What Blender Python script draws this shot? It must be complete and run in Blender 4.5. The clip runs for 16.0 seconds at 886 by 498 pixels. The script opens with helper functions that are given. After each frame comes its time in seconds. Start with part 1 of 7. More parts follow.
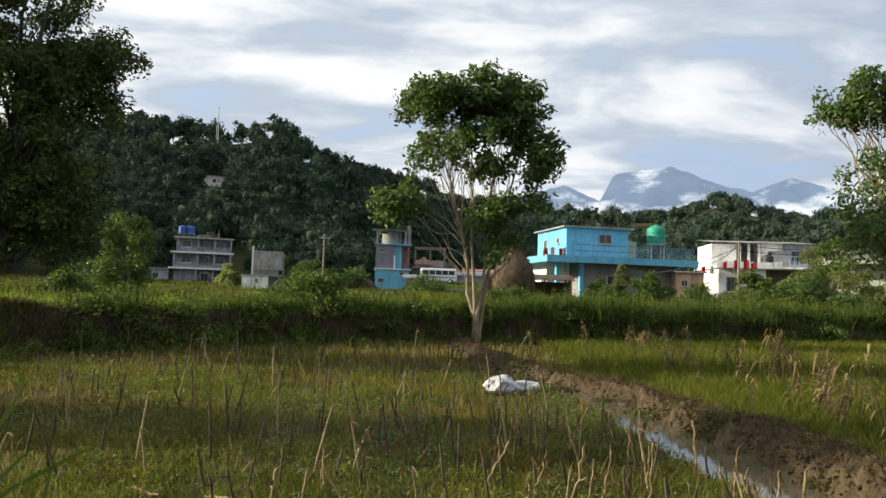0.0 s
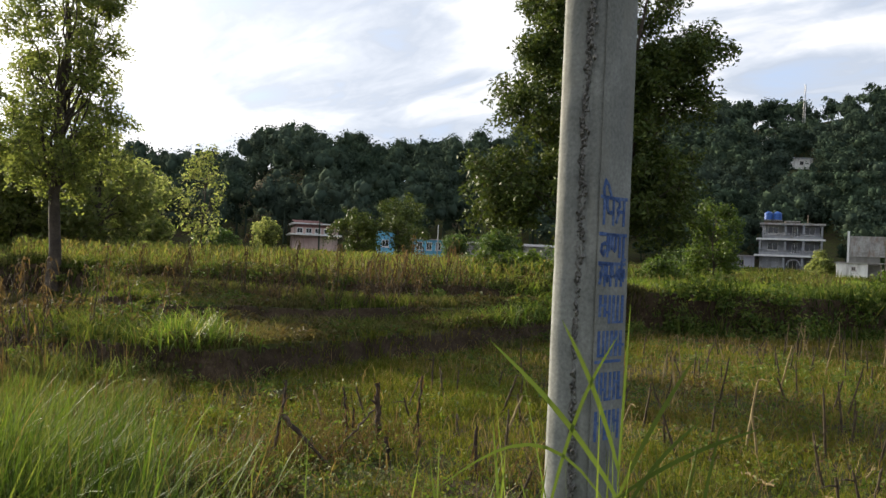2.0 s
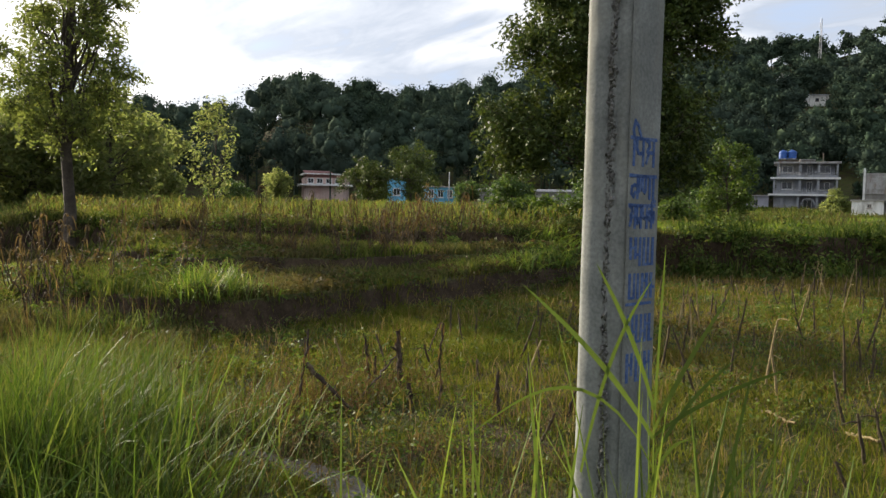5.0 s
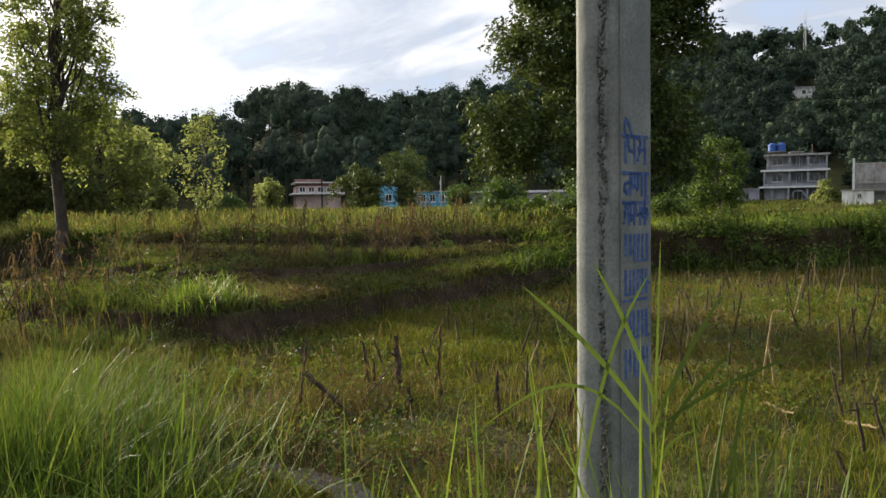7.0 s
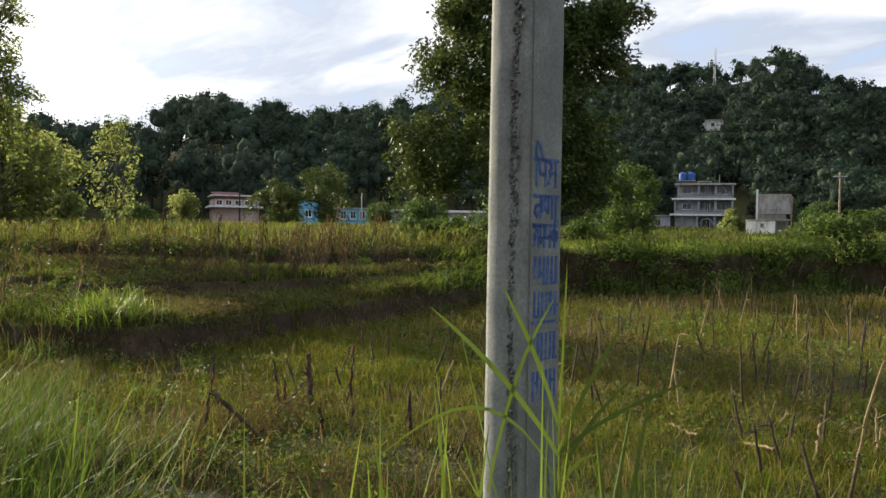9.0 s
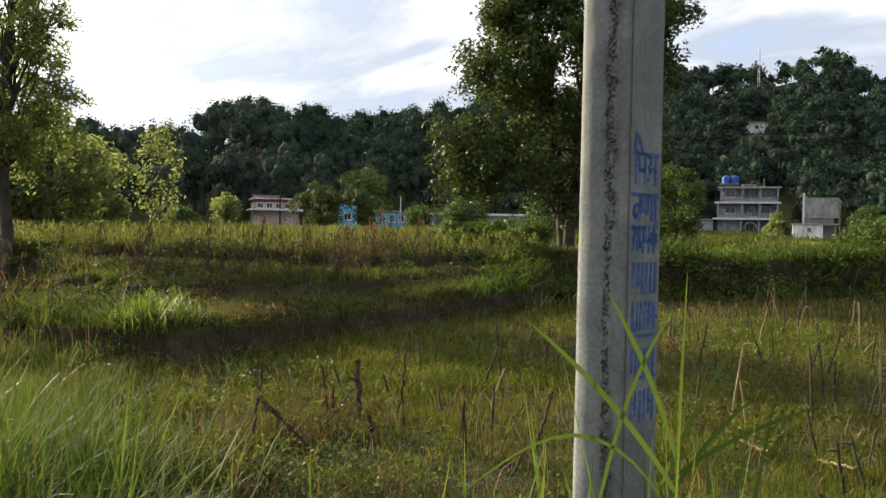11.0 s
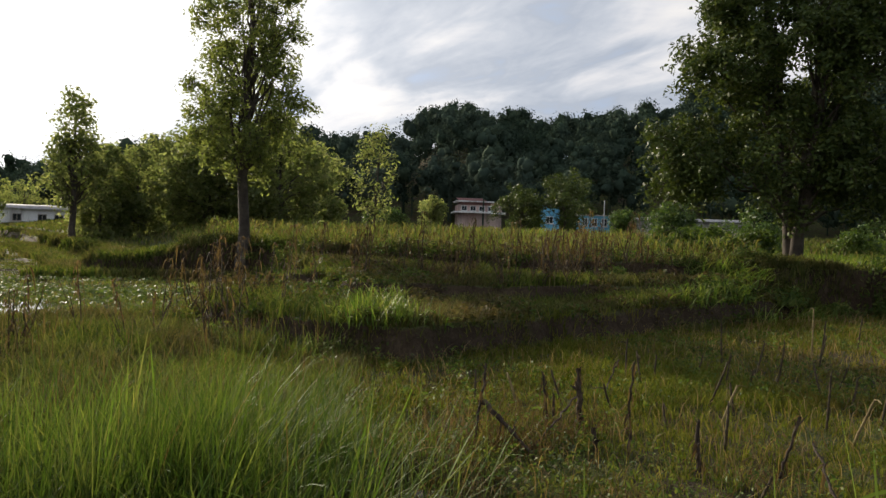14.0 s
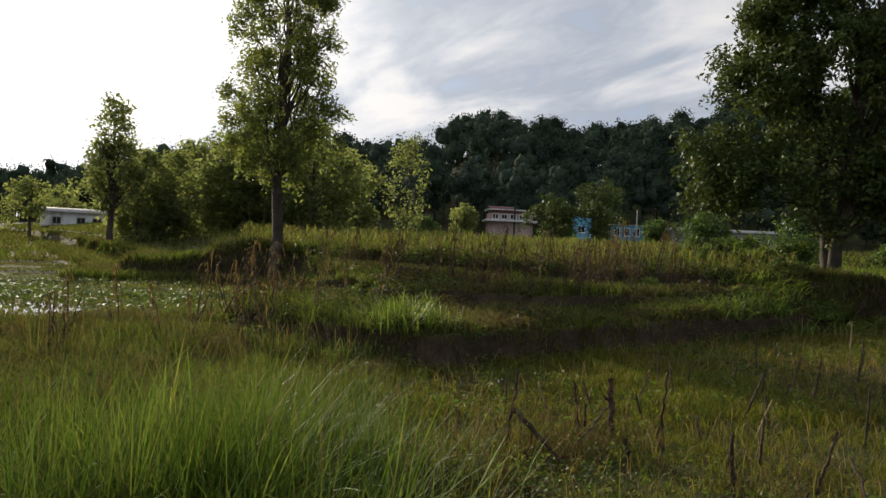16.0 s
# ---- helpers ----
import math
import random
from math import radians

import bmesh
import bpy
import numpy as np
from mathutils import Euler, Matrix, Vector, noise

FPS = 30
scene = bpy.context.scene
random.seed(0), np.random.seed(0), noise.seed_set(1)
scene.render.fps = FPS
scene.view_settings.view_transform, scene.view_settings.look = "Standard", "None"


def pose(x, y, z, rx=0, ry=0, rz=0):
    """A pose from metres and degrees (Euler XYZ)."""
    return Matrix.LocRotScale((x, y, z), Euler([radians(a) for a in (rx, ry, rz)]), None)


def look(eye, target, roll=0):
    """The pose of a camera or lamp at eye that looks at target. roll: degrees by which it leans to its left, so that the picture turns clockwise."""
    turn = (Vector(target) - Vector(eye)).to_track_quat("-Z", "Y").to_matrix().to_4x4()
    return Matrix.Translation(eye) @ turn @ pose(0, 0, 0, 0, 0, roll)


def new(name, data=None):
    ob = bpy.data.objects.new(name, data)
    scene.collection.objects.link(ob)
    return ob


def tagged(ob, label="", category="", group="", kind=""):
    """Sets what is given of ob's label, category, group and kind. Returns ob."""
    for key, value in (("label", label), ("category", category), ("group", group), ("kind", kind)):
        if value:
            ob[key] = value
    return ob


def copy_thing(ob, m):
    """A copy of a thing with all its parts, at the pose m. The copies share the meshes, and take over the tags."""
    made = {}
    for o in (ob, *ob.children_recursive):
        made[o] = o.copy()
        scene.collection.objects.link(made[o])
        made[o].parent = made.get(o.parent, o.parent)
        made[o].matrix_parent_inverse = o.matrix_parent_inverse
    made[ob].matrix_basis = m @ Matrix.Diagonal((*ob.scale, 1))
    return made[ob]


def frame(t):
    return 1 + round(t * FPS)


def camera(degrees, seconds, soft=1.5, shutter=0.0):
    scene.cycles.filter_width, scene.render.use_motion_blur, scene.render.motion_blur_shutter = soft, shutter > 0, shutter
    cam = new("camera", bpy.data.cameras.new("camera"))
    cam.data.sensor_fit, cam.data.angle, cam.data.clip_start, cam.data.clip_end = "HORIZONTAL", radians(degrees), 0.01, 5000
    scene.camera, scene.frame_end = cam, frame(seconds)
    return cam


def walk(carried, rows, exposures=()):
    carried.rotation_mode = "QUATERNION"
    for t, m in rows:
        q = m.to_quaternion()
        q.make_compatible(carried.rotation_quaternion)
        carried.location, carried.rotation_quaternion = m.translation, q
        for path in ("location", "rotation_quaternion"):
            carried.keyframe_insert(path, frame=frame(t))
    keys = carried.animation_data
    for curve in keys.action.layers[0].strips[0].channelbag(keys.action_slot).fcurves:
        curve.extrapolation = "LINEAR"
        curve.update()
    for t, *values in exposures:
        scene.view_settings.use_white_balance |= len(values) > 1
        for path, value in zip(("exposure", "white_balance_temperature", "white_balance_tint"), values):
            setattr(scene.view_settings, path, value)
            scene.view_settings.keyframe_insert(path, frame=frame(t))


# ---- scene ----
cam = camera(59.14, 16.0)
PATH = [
    (0, 0.001, -0.002, 1.617, 93.5, -1.84, -0.12),
    (0.5, -0.061, 0.051, 1.611, 92.54, -2.44, 17.04),
    (1, -0.122, 0.025, 1.607, 91.69, -2.21, 27.47),
    (1.5, -0.158, -0.013, 1.603, 91.39, -2.33, 34.86),
    (2, -0.189, -0.035, 1.601, 90.93, -2.6, 40.94),
    (2.5, -0.205, -0.045, 1.6, 90.68, -2.71, 45.15),
    (3, -0.206, -0.055, 1.598, 89.53, -2.73, 44.88),
    (3.5, -0.209, -0.062, 1.598, 87.81, -2.89, 42.85),
    (4, -0.219, -0.058, 1.598, 87.23, -2.86, 42.17),
    (6.5, -0.244, -0.062, 1.592, 87.13, 1.16, 41.45),
    (7, -0.231, -0.076, 1.594, 87.35, 0.74, 41.23),
    (7.5, -0.23, -0.056, 1.598, 88.44, -0.1, 39.3),
    (8, -0.217, -0.042, 1.598, 89.1, -0.59, 36.07),
    (10.5, -0.366, -0.017, 1.587, 88.47, -0.93, 35.26),
    (11, -0.47, 0.079, 1.589, 88.91, -1.09, 38.18),
    (11.5, -0.54, 0.142, 1.586, 89, -1.09, 40.82),
    (12, -0.59, 0.122, 1.589, 89.05, -1.05, 44.16),
    (12.5, -0.646, 0.09, 1.595, 89.48, -1.03, 47.25),
    (13, -0.683, 0.069, 1.592, 89.51, -1.2, 49.27),
    (13.5, -0.698, 0.055, 1.586, 89.1, -1.53, 51.11),
    (14, -0.719, 0.046, 1.58, 88.76, -2.14, 52.77),
    (14.5, -0.74, 0.051, 1.576, 88.79, -2.33, 54.43),
    (15, -0.742, 0.037, 1.583, 88.78, -2.53, 56.19),
    (15.5, -0.725, 0.021, 1.58, 88.85, -2.69, 56.32),
    (16, -0.714, 0.019, 1.578, 89.23, -2.84, 55.03),
]
EXPOSURES = [(0.0, 0.73, 6500, 9), (1.0, 0.90, 6500, 11), (3.0, 0.9, 6500, 12.5), (8.0, 0.85, 6500, 12.5), (10.5, 1.02, 6500, 12.5), (12.5, 0.45, 6500, 12.5), (14.0, 0.38, 6500, 12.5), (16.0, 0.25, 6500, 12.5)]
walk(cam, [(t, pose(*row)) for t, *row in PATH], EXPOSURES)

# ---- world and sun ----
SUN_AZ, SUN_EL = radians(90.5), radians(18.0)
SUN_DIR = Vector((-math.sin(SUN_AZ) * math.cos(SUN_EL), math.cos(SUN_AZ) * math.cos(SUN_EL), math.sin(SUN_EL)))


SKY_STRENGTH = 0.63
CLOUD_TONES = [(0.38, (0.50, 0.62, 0.81)), (0.44, (0.52, 0.59, 0.69)), (0.495, (0.66, 0.72, 0.80)), (0.55, (0.89, 0.91, 0.94)), (0.62, (1.07, 1.06, 1.03))]


class Nodes:
    """A short way to write node trees."""

    def __init__(self, tree):
        self.tree = tree
        tree.nodes.clear()

    def add(self, kind, inputs=(), operation=None):
        node = self.tree.nodes.new("ShaderNode" + kind)
        if operation:
            node.operation = operation
        for key, value in (inputs.items() if isinstance(inputs, dict) else enumerate(inputs)):
            if value is None:
                continue
            if isinstance(value, bpy.types.NodeSocket):
                self.tree.links.new(value, node.inputs[key])
            else:
                node.inputs[key].default_value = value
        return node

    def math(self, op, a, b=0.0, c=None):
        return self.add("Math", [a, b, c], operation=op).outputs[0]

    def ramp(self, fac, stops):
        node = self.add("ValToRGB", [fac])
        band = node.color_ramp
        while len(band.elements) < len(stops):
            band.elements.new(0.5)
        for el, (pos, col) in zip(band.elements, stops):
            el.position = pos
            el.color = (*col, 1) if len(col) == 3 else col
        return node.outputs[0]

    def noise(self, vec, scale, detail=4.0, rough=0.55, distort=0.0):
        return self.add("TexNoise", {"Vector": vec, "Scale": scale, "Detail": detail, "Roughness": rough, "Distortion": distort}).outputs[0]

    def mix(self, fac, a, b, blend="MIX"):
        node = self.add("Mix")
        node.data_type, node.blend_type = "RGBA", blend
        for key, value in ((0, fac), (6, a), (7, b)):
            if isinstance(value, bpy.types.NodeSocket):
                self.tree.links.new(value, node.inputs[key])
            else:
                node.inputs[key].default_value = value if key == 0 else (*value, 1)
        return node.outputs[2]


def make_world():
    world = bpy.data.worlds.new("sky")
    scene.world = world
    world.use_nodes = True
    n = Nodes(world.node_tree)
    way = n.add("TexCoord").outputs["Generated"]
    sky = n.add("TexSky")
    sky.sky_type, sky.sun_disc, sky.sun_elevation, sky.sun_rotation = "NISHITA", False, SUN_EL, -SUN_AZ
    sky.air_density, sky.dust_density = 1.2, 2.0
    blue = n.mix(1.0, sky.outputs[0], (0.10, 0.10, 0.10), "MULTIPLY")
    xyz = n.add("SeparateXYZ", [way])
    up = n.math("MAXIMUM", n.math("ADD", xyz.outputs[2], 0.20), 0.06)
    flat = n.add("CombineXYZ", [n.math("DIVIDE", xyz.outputs[0], up), n.math("DIVIDE", xyz.outputs[1], up), 0.0]).outputs[0]
    turned = n.add("Mapping", {"Vector": flat, "Location": (0.9, 0.4, 0.0), "Rotation": (0, 0, radians(28)), "Scale": (0.8, 1.3, 1.0)}).outputs[0]
    big = n.noise(turned, 1.5, 5.0, 0.50, 0.6)
    fine = n.noise(turned, 5.5, 6.0, 0.60, 0.5)
    body = n.math("ADD", n.math("MULTIPLY", big, 0.80), n.math("MULTIPLY", fine, 0.20))
    cover = n.ramp(body, [(0.30, (0.86,) * 3), (0.42, (1,) * 3)])
    shade = n.ramp(body, CLOUD_TONES)
    clouds = n.mix(cover, blue, shade)
    # the cloud sheet is a little dimmer overhead
    clouds = n.mix(1.0, clouds, n.ramp(xyz.outputs[2], [(0.30, (1,) * 3), (0.7, (0.92, 0.94, 0.98))]), "MULTIPLY")
    # and dimmer on the side away from the low sun
    toward = n.add("VectorMath", [way, tuple(SUN_DIR)], operation="DOT_PRODUCT").outputs["Value"]
    clouds = n.mix(1.0, clouds, n.ramp(n.math("ADD", n.math("MULTIPLY", toward, 0.5), 0.5), [(0.05, (0.72, 0.76, 0.84)), (0.48, (1,) * 3)]), "MULTIPLY")
    near = n.math("MAXIMUM", toward, 0.0)
    halo = n.math("ADD", n.math("MULTIPLY", n.math("POWER", near, 40.0), 2.0), n.math("ADD", n.math("MULTIPLY", n.math("POWER", near, 10.0), 0.80), n.math("MULTIPLY", n.math("POWER", near, 3.0), 0.12)))
    warm = n.mix(1.0, (1.0, 0.97, 0.88), n.add("CombineXYZ", [halo, halo, halo]).outputs[0], "MULTIPLY")
    total = n.mix(1.0, clouds, warm, "ADD")
    back = n.add("Background", [total, SKY_STRENGTH])
    n.tree.links.new(back.outputs[0], n.add("OutputWorld").inputs[0])


make_world()
sun_data = bpy.data.lights.new("sun", "SUN")
sun_data.energy, sun_data.angle, sun_data.color = 5.0, radians(0.8), (1.0, 0.89, 0.70)
sun = new("sun", sun_data)
sun.matrix_world = look(SUN_DIR * 100, (0, 0, 0))


# ---- materials ----
def material(name):
    mat = bpy.data.materials.new(name)
    mat.use_nodes = True
    n = Nodes(mat.node_tree)
    out = n.add("OutputMaterial")
    return mat, n, out


def leafy(name, tones, gloss=0.65, through_light=0.4, patch=0.6, patch_tones=None, spec=0.4, lit_tone=(1.35, 1.3, 0.75)):
    """Leaves and blades: a tone per leaf, broad patches of another tone, light coming through."""
    mat, n, out = material(name)
    pick = n.add("NewGeometry").outputs["Random Per Island"]
    colour = n.ramp(pick, [(i / (len(tones) - 1), t) for i, t in enumerate(tones)])
    place = n.add("TexCoord").outputs["Object"]
    if patch_tones:
        worn = n.ramp(n.noise(place, patch, 3.0), [(0.42, (0,) * 3), (0.62, (1,) * 3)])
        tinted = n.ramp(pick, [(i / (len(patch_tones) - 1), t) for i, t in enumerate(patch_tones)])
        colour = n.mix(worn, colour, tinted)
    light = n.ramp(n.noise(place, patch * 2.7, 2.0), [(0.3, (0.72,) * 3), (0.7, (1.25,) * 3)])
    colour = n.mix(1.0, colour, light, "MULTIPLY")
    front = n.add("BsdfPrincipled", {"Base Color": colour, "Roughness": gloss, "Specular IOR Level": spec})
    lit = n.mix(1.0, colour, lit_tone, "MULTIPLY")
    back = n.add("BsdfTranslucent", {"Color": lit})
    both = n.add("MixShader", [through_light, front.outputs[0], back.outputs[0]])
    n.tree.links.new(both.outputs[0], out.inputs[0])
    return mat


def rough(name, tones, scale=3.0, roughness=0.9, bump=0.3, fine=40.0, metallic=0.0, spec=0.3, stains=None):
    """A weathered surface: broad noise through a row of tones, fine relief, and stains if given."""
    mat, n, out = material(name)
    place = n.add("TexCoord").outputs["Object"]
    broad = n.noise(place, scale, 6.0, 0.6)
    colour = n.ramp(broad, [(0.3 + 0.4 * i / (len(tones) - 1), t) for i, t in enumerate(tones)])
    grain = n.noise(place, fine, 3.0)
    colour = n.mix(1.0, colour, n.ramp(grain, [(0.3, (0.78,) * 3), (0.7, (1.2,) * 3)]), "MULTIPLY")
    if stains:
        streak = n.noise(n.add("Mapping", {"Vector": place, "Scale": (1.0, 1.0, 0.18)}).outputs[0], scale * 2.2, 5.0, 0.65)
        colour = n.mix(n.ramp(streak, [(0.5, (0,) * 3), (0.68, (0.75,) * 3)]), colour, stains)
    relief = n.add("Bump", {"Strength": bump, "Distance": 0.02, "Height": grain})
    shader = n.add("BsdfPrincipled", {"Base Color": colour, "Roughness": roughness, "Metallic": metallic, "Specular IOR Level": spec, "Normal": relief.outputs[0]})
    n.tree.links.new(shader.outputs[0], out.inputs[0])
    return mat


def ground_material():
    """Bare earth on the steep faces and in patches, thin turf between, all broken up finely."""
    mat, n, out = material("ground")
    place = n.add("TexCoord").outputs["Object"]
    fine = n.noise(place, 26.0, 6.0, 0.7)
    soil = n.ramp(n.noise(place, 3.0, 8.0, 0.7), [(0.3, (0.028, 0.019, 0.011)), (0.55, (0.060, 0.042, 0.025)), (0.72, (0.095, 0.070, 0.044))])
    green = n.ramp(n.noise(place, 2.4, 8.0, 0.7), [(0.3, (0.030, 0.036, 0.010)), (0.5, (0.060, 0.072, 0.018)), (0.7, (0.105, 0.10, 0.030))])
    cover = n.ramp(n.math("ADD", n.math("MULTIPLY", n.noise(place, 0.5, 6.0, 0.65), 0.6), n.math("MULTIPLY", fine, 0.4)), [(0.44, (0,) * 3), (0.54, (1,) * 3)])
    upward = n.add("SeparateXYZ", [n.add("NewGeometry").outputs["Normal"]]).outputs[2]
    flat = n.ramp(upward, [(0.78, (0,) * 3), (0.93, (1,) * 3)])
    colour = n.mix(n.mix(1.0, cover, flat, "MULTIPLY"), soil, green)
    colour = n.mix(1.0, colour, n.ramp(fine, [(0.3, (0.55,) * 3), (0.7, (1.35,) * 3)]), "MULTIPLY")
    relief = n.add("Bump", {"Strength": 1.0, "Distance": 0.06, "Height": n.math("ADD", n.noise(place, 9.0, 6.0, 0.7), n.math("MULTIPLY", fine, 0.5))})
    shader = n.add("BsdfPrincipled", {"Base Color": colour, "Roughness": 0.95, "Specular IOR Level": 0.15, "Normal": relief.outputs[0]})
    n.tree.links.new(shader.outputs[0], out.inputs[0])
    return mat


def water_material():
    mat, n, out = material("muddy_water")
    place = n.add("TexCoord").outputs["Object"]
    relief = n.add("Bump", {"Strength": 0.08, "Distance": 0.02, "Height": n.noise(place, 5.0, 3.0)})
    shader = n.add("BsdfPrincipled", {"Base Color": (0.10, 0.085, 0.055, 1), "Roughness": 0.06, "Specular IOR Level": 0.6, "Normal": relief.outputs[0]})
    n.tree.links.new(shader.outputs[0], out.inputs[0])
    return mat


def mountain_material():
    """Far blue ranges: distance haze and lower-slope mist painted into a glowing colour."""
    mat, n, out = material("far_mountain_painted_haze")
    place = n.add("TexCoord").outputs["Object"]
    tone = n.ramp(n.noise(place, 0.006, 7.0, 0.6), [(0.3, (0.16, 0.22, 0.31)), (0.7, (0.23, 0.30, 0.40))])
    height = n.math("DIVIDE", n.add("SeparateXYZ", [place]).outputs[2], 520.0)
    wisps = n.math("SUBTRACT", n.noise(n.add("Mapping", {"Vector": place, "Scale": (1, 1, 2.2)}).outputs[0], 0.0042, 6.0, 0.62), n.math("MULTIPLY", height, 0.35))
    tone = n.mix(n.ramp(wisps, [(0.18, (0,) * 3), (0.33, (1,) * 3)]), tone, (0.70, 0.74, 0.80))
    # emission, so the painted haze keeps its tone under any light
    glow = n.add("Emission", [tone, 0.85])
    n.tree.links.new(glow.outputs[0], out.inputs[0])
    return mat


def mud_material():
    mat, n, out = material("wet_mud")
    place = n.add("TexCoord").outputs["Object"]
    tone = n.noise(place, 9.0, 5.0, 0.6)
    colour = n.ramp(tone, [(0.35, (0.022, 0.018, 0.012)), (0.65, (0.065, 0.053, 0.037))])
    gloss = n.ramp(tone, [(0.40, (0.22,) * 3), (0.55, (0.7,) * 3)])
    relief = n.add("Bump", {"Strength": 0.5, "Distance": 0.02, "Height": n.noise(place, 22.0, 5.0)})
    shader = n.add("BsdfPrincipled", {"Base Color": colour, "Roughness": gloss, "Normal": relief.outputs[0]})
    n.tree.links.new(shader.outputs[0], out.inputs[0])
    return mat


MUD_SURFACE = mud_material()
GROUND = ground_material()
WATER = water_material()
MOUNTAIN = mountain_material()
FIELD_GRASS = leafy("field_grass", [(0.0504, 0.08004, 0.008625), (0.0882, 0.1209, 0.01425), (0.126, 0.1392, 0.02325), (0.162, 0.1409, 0.03525)], 0.75, 0.4, 0.35, [(0.0945, 0.09135, 0.0165), (0.1512, 0.1296, 0.0285), (0.1854, 0.1479, 0.042)], spec=0.05)
BANK_GRASS = leafy("bank_grass", [(0.03597, 0.0627, 0.01133), (0.06541, 0.1, 0.01771), (0.1104, 0.137, 0.02827), (0.1573, 0.15, 0.04862)], 0.75, 0.4, 0.5, [(0.0552, 0.055, 0.022), (0.092, 0.085, 0.033), (0.138, 0.115, 0.055)], spec=0.12)
FAR_BANK = leafy("far_bank_grass", [(0.028, 0.055, 0.011), (0.045, 0.080, 0.015), (0.075, 0.110, 0.022), (0.11, 0.125, 0.034)], 0.75, 0.4, 0.4, None, 0.12)
LUSH_GRASS = leafy("lush_grass", [(0.0504, 0.07395, 0.009), (0.0828, 0.1096, 0.0135), (0.1215, 0.1348, 0.0225), (0.1575, 0.1375, 0.039)], 0.7, 0.45, 0.8, spec=0.05)
MEADOW = leafy("meadow_blades", [(0.09, 0.14, 0.02), (0.13, 0.19, 0.03), (0.19, 0.23, 0.05)], 0.75, 0.4, 0.07, [(0.05, 0.085, 0.014), (0.08, 0.12, 0.02), (0.13, 0.15, 0.03)], 0.12)
TALL_GRASS = leafy("tall_grass_blades", [(0.0433, 0.082, 0.01181), (0.06691, 0.1148, 0.01771), (0.1023, 0.1476, 0.02952), (0.1338, 0.1476, 0.04428)], 0.6, 0.38, 0.8, spec=0.2)
DRY_GRASS = leafy("dry_grass", [(0.115, 0.078, 0.034), (0.20, 0.142, 0.062), (0.285, 0.212, 0.098)], 0.7, 0.3, 0.8, spec=0.12)
MAIZE = leafy("maize_leaves", [(0.0792, 0.131, 0.027), (0.1346, 0.1746, 0.0405), (0.198, 0.2008, 0.054), (0.1742, 0.131, 0.063)], 0.75, 0.4, 0.4, spec=0.12)
DRY_MAIZE = leafy("dry_maize_stems", [(0.060, 0.042, 0.020), (0.10, 0.078, 0.032), (0.14, 0.125, 0.042), (0.09, 0.10, 0.03)], 0.8, 0.25, 0.5, spec=0.1)
BIG_LEAF = leafy("dark_leaves", [(0.038, 0.060, 0.017), (0.060, 0.088, 0.022), (0.105, 0.130, 0.034)], 0.5, 0.25, 0.7, None, 0.14)
TREE_LEAF = leafy("tree_leaves", [(0.036, 0.074, 0.019), (0.062, 0.110, 0.027), (0.110, 0.160, 0.040)], 0.45, 0.4, 0.6, None, 0.3)
AIRY_LEAF = leafy("airy_leaves", [(0.105, 0.140, 0.045), (0.150, 0.185, 0.062), (0.205, 0.235, 0.085)], 0.6, 0.62, 0.6, None, 0.15)
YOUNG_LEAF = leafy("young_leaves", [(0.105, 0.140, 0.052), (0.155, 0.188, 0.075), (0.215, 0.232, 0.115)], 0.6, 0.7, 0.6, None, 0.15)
# the blue-grey lean of these tones paints distance haze into the leaves
HAZED_FOREST_LEAF = leafy("hazed_forest_leaves", [(0.036, 0.058, 0.038), (0.046, 0.071, 0.045), (0.060, 0.086, 0.050)], 1.0, 0.16, 0.05, [(0.044, 0.066, 0.050), (0.058, 0.080, 0.056)], 0.02, (1.0, 1.0, 1.0))
POND_LEAF = leafy("pond_leaf", [(0.05, 0.085, 0.02), (0.08, 0.12, 0.03), (0.12, 0.15, 0.045)], 0.6, 0.35, 0.8, spec=0.2)
BARK = rough("bark", [(0.035, 0.028, 0.021), (0.065, 0.053, 0.040), (0.11, 0.09, 0.07)], 4.0, 0.95, 0.6, 30.0)
PALE_BARK = rough("pale_bark", [(0.12, 0.10, 0.065), (0.22, 0.18, 0.115), (0.31, 0.26, 0.17)], 4.0, 0.9, 0.5, 30.0)
STRAW_STALK = rough("straw_stalk", [(0.10, 0.074, 0.032), (0.20, 0.15, 0.068), (0.31, 0.245, 0.125)], 9.0, 0.9, 0.5, 60.0)
STALK = rough("dry_stalk", [(0.0308, 0.023, 0.0135), (0.066, 0.04876, 0.027), (0.1496, 0.115, 0.063)], 9.0, 0.9, 0.5, 60.0)
SOIL = rough("turned_soil", [(0.020, 0.013, 0.006), (0.048, 0.033, 0.015), (0.098, 0.070, 0.034)], 7.0, 0.95, 1.0, 26.0)

DEAD_LEAF = leafy("dead_maize_leaves", [(0.060, 0.040, 0.022), (0.10, 0.068, 0.036), (0.155, 0.11, 0.058)], 0.8, 0.4, 0.8, spec=0.1)
BRIGHT_BLADE = leafy("bright_blades", [(0.06, 0.11, 0.017), (0.10, 0.165, 0.027), (0.15, 0.20, 0.04), (0.21, 0.22, 0.06)], 0.5, 0.45, 0.8, spec=0.2)


# ---- shape helpers ----
rng = np.random.default_rng(7)


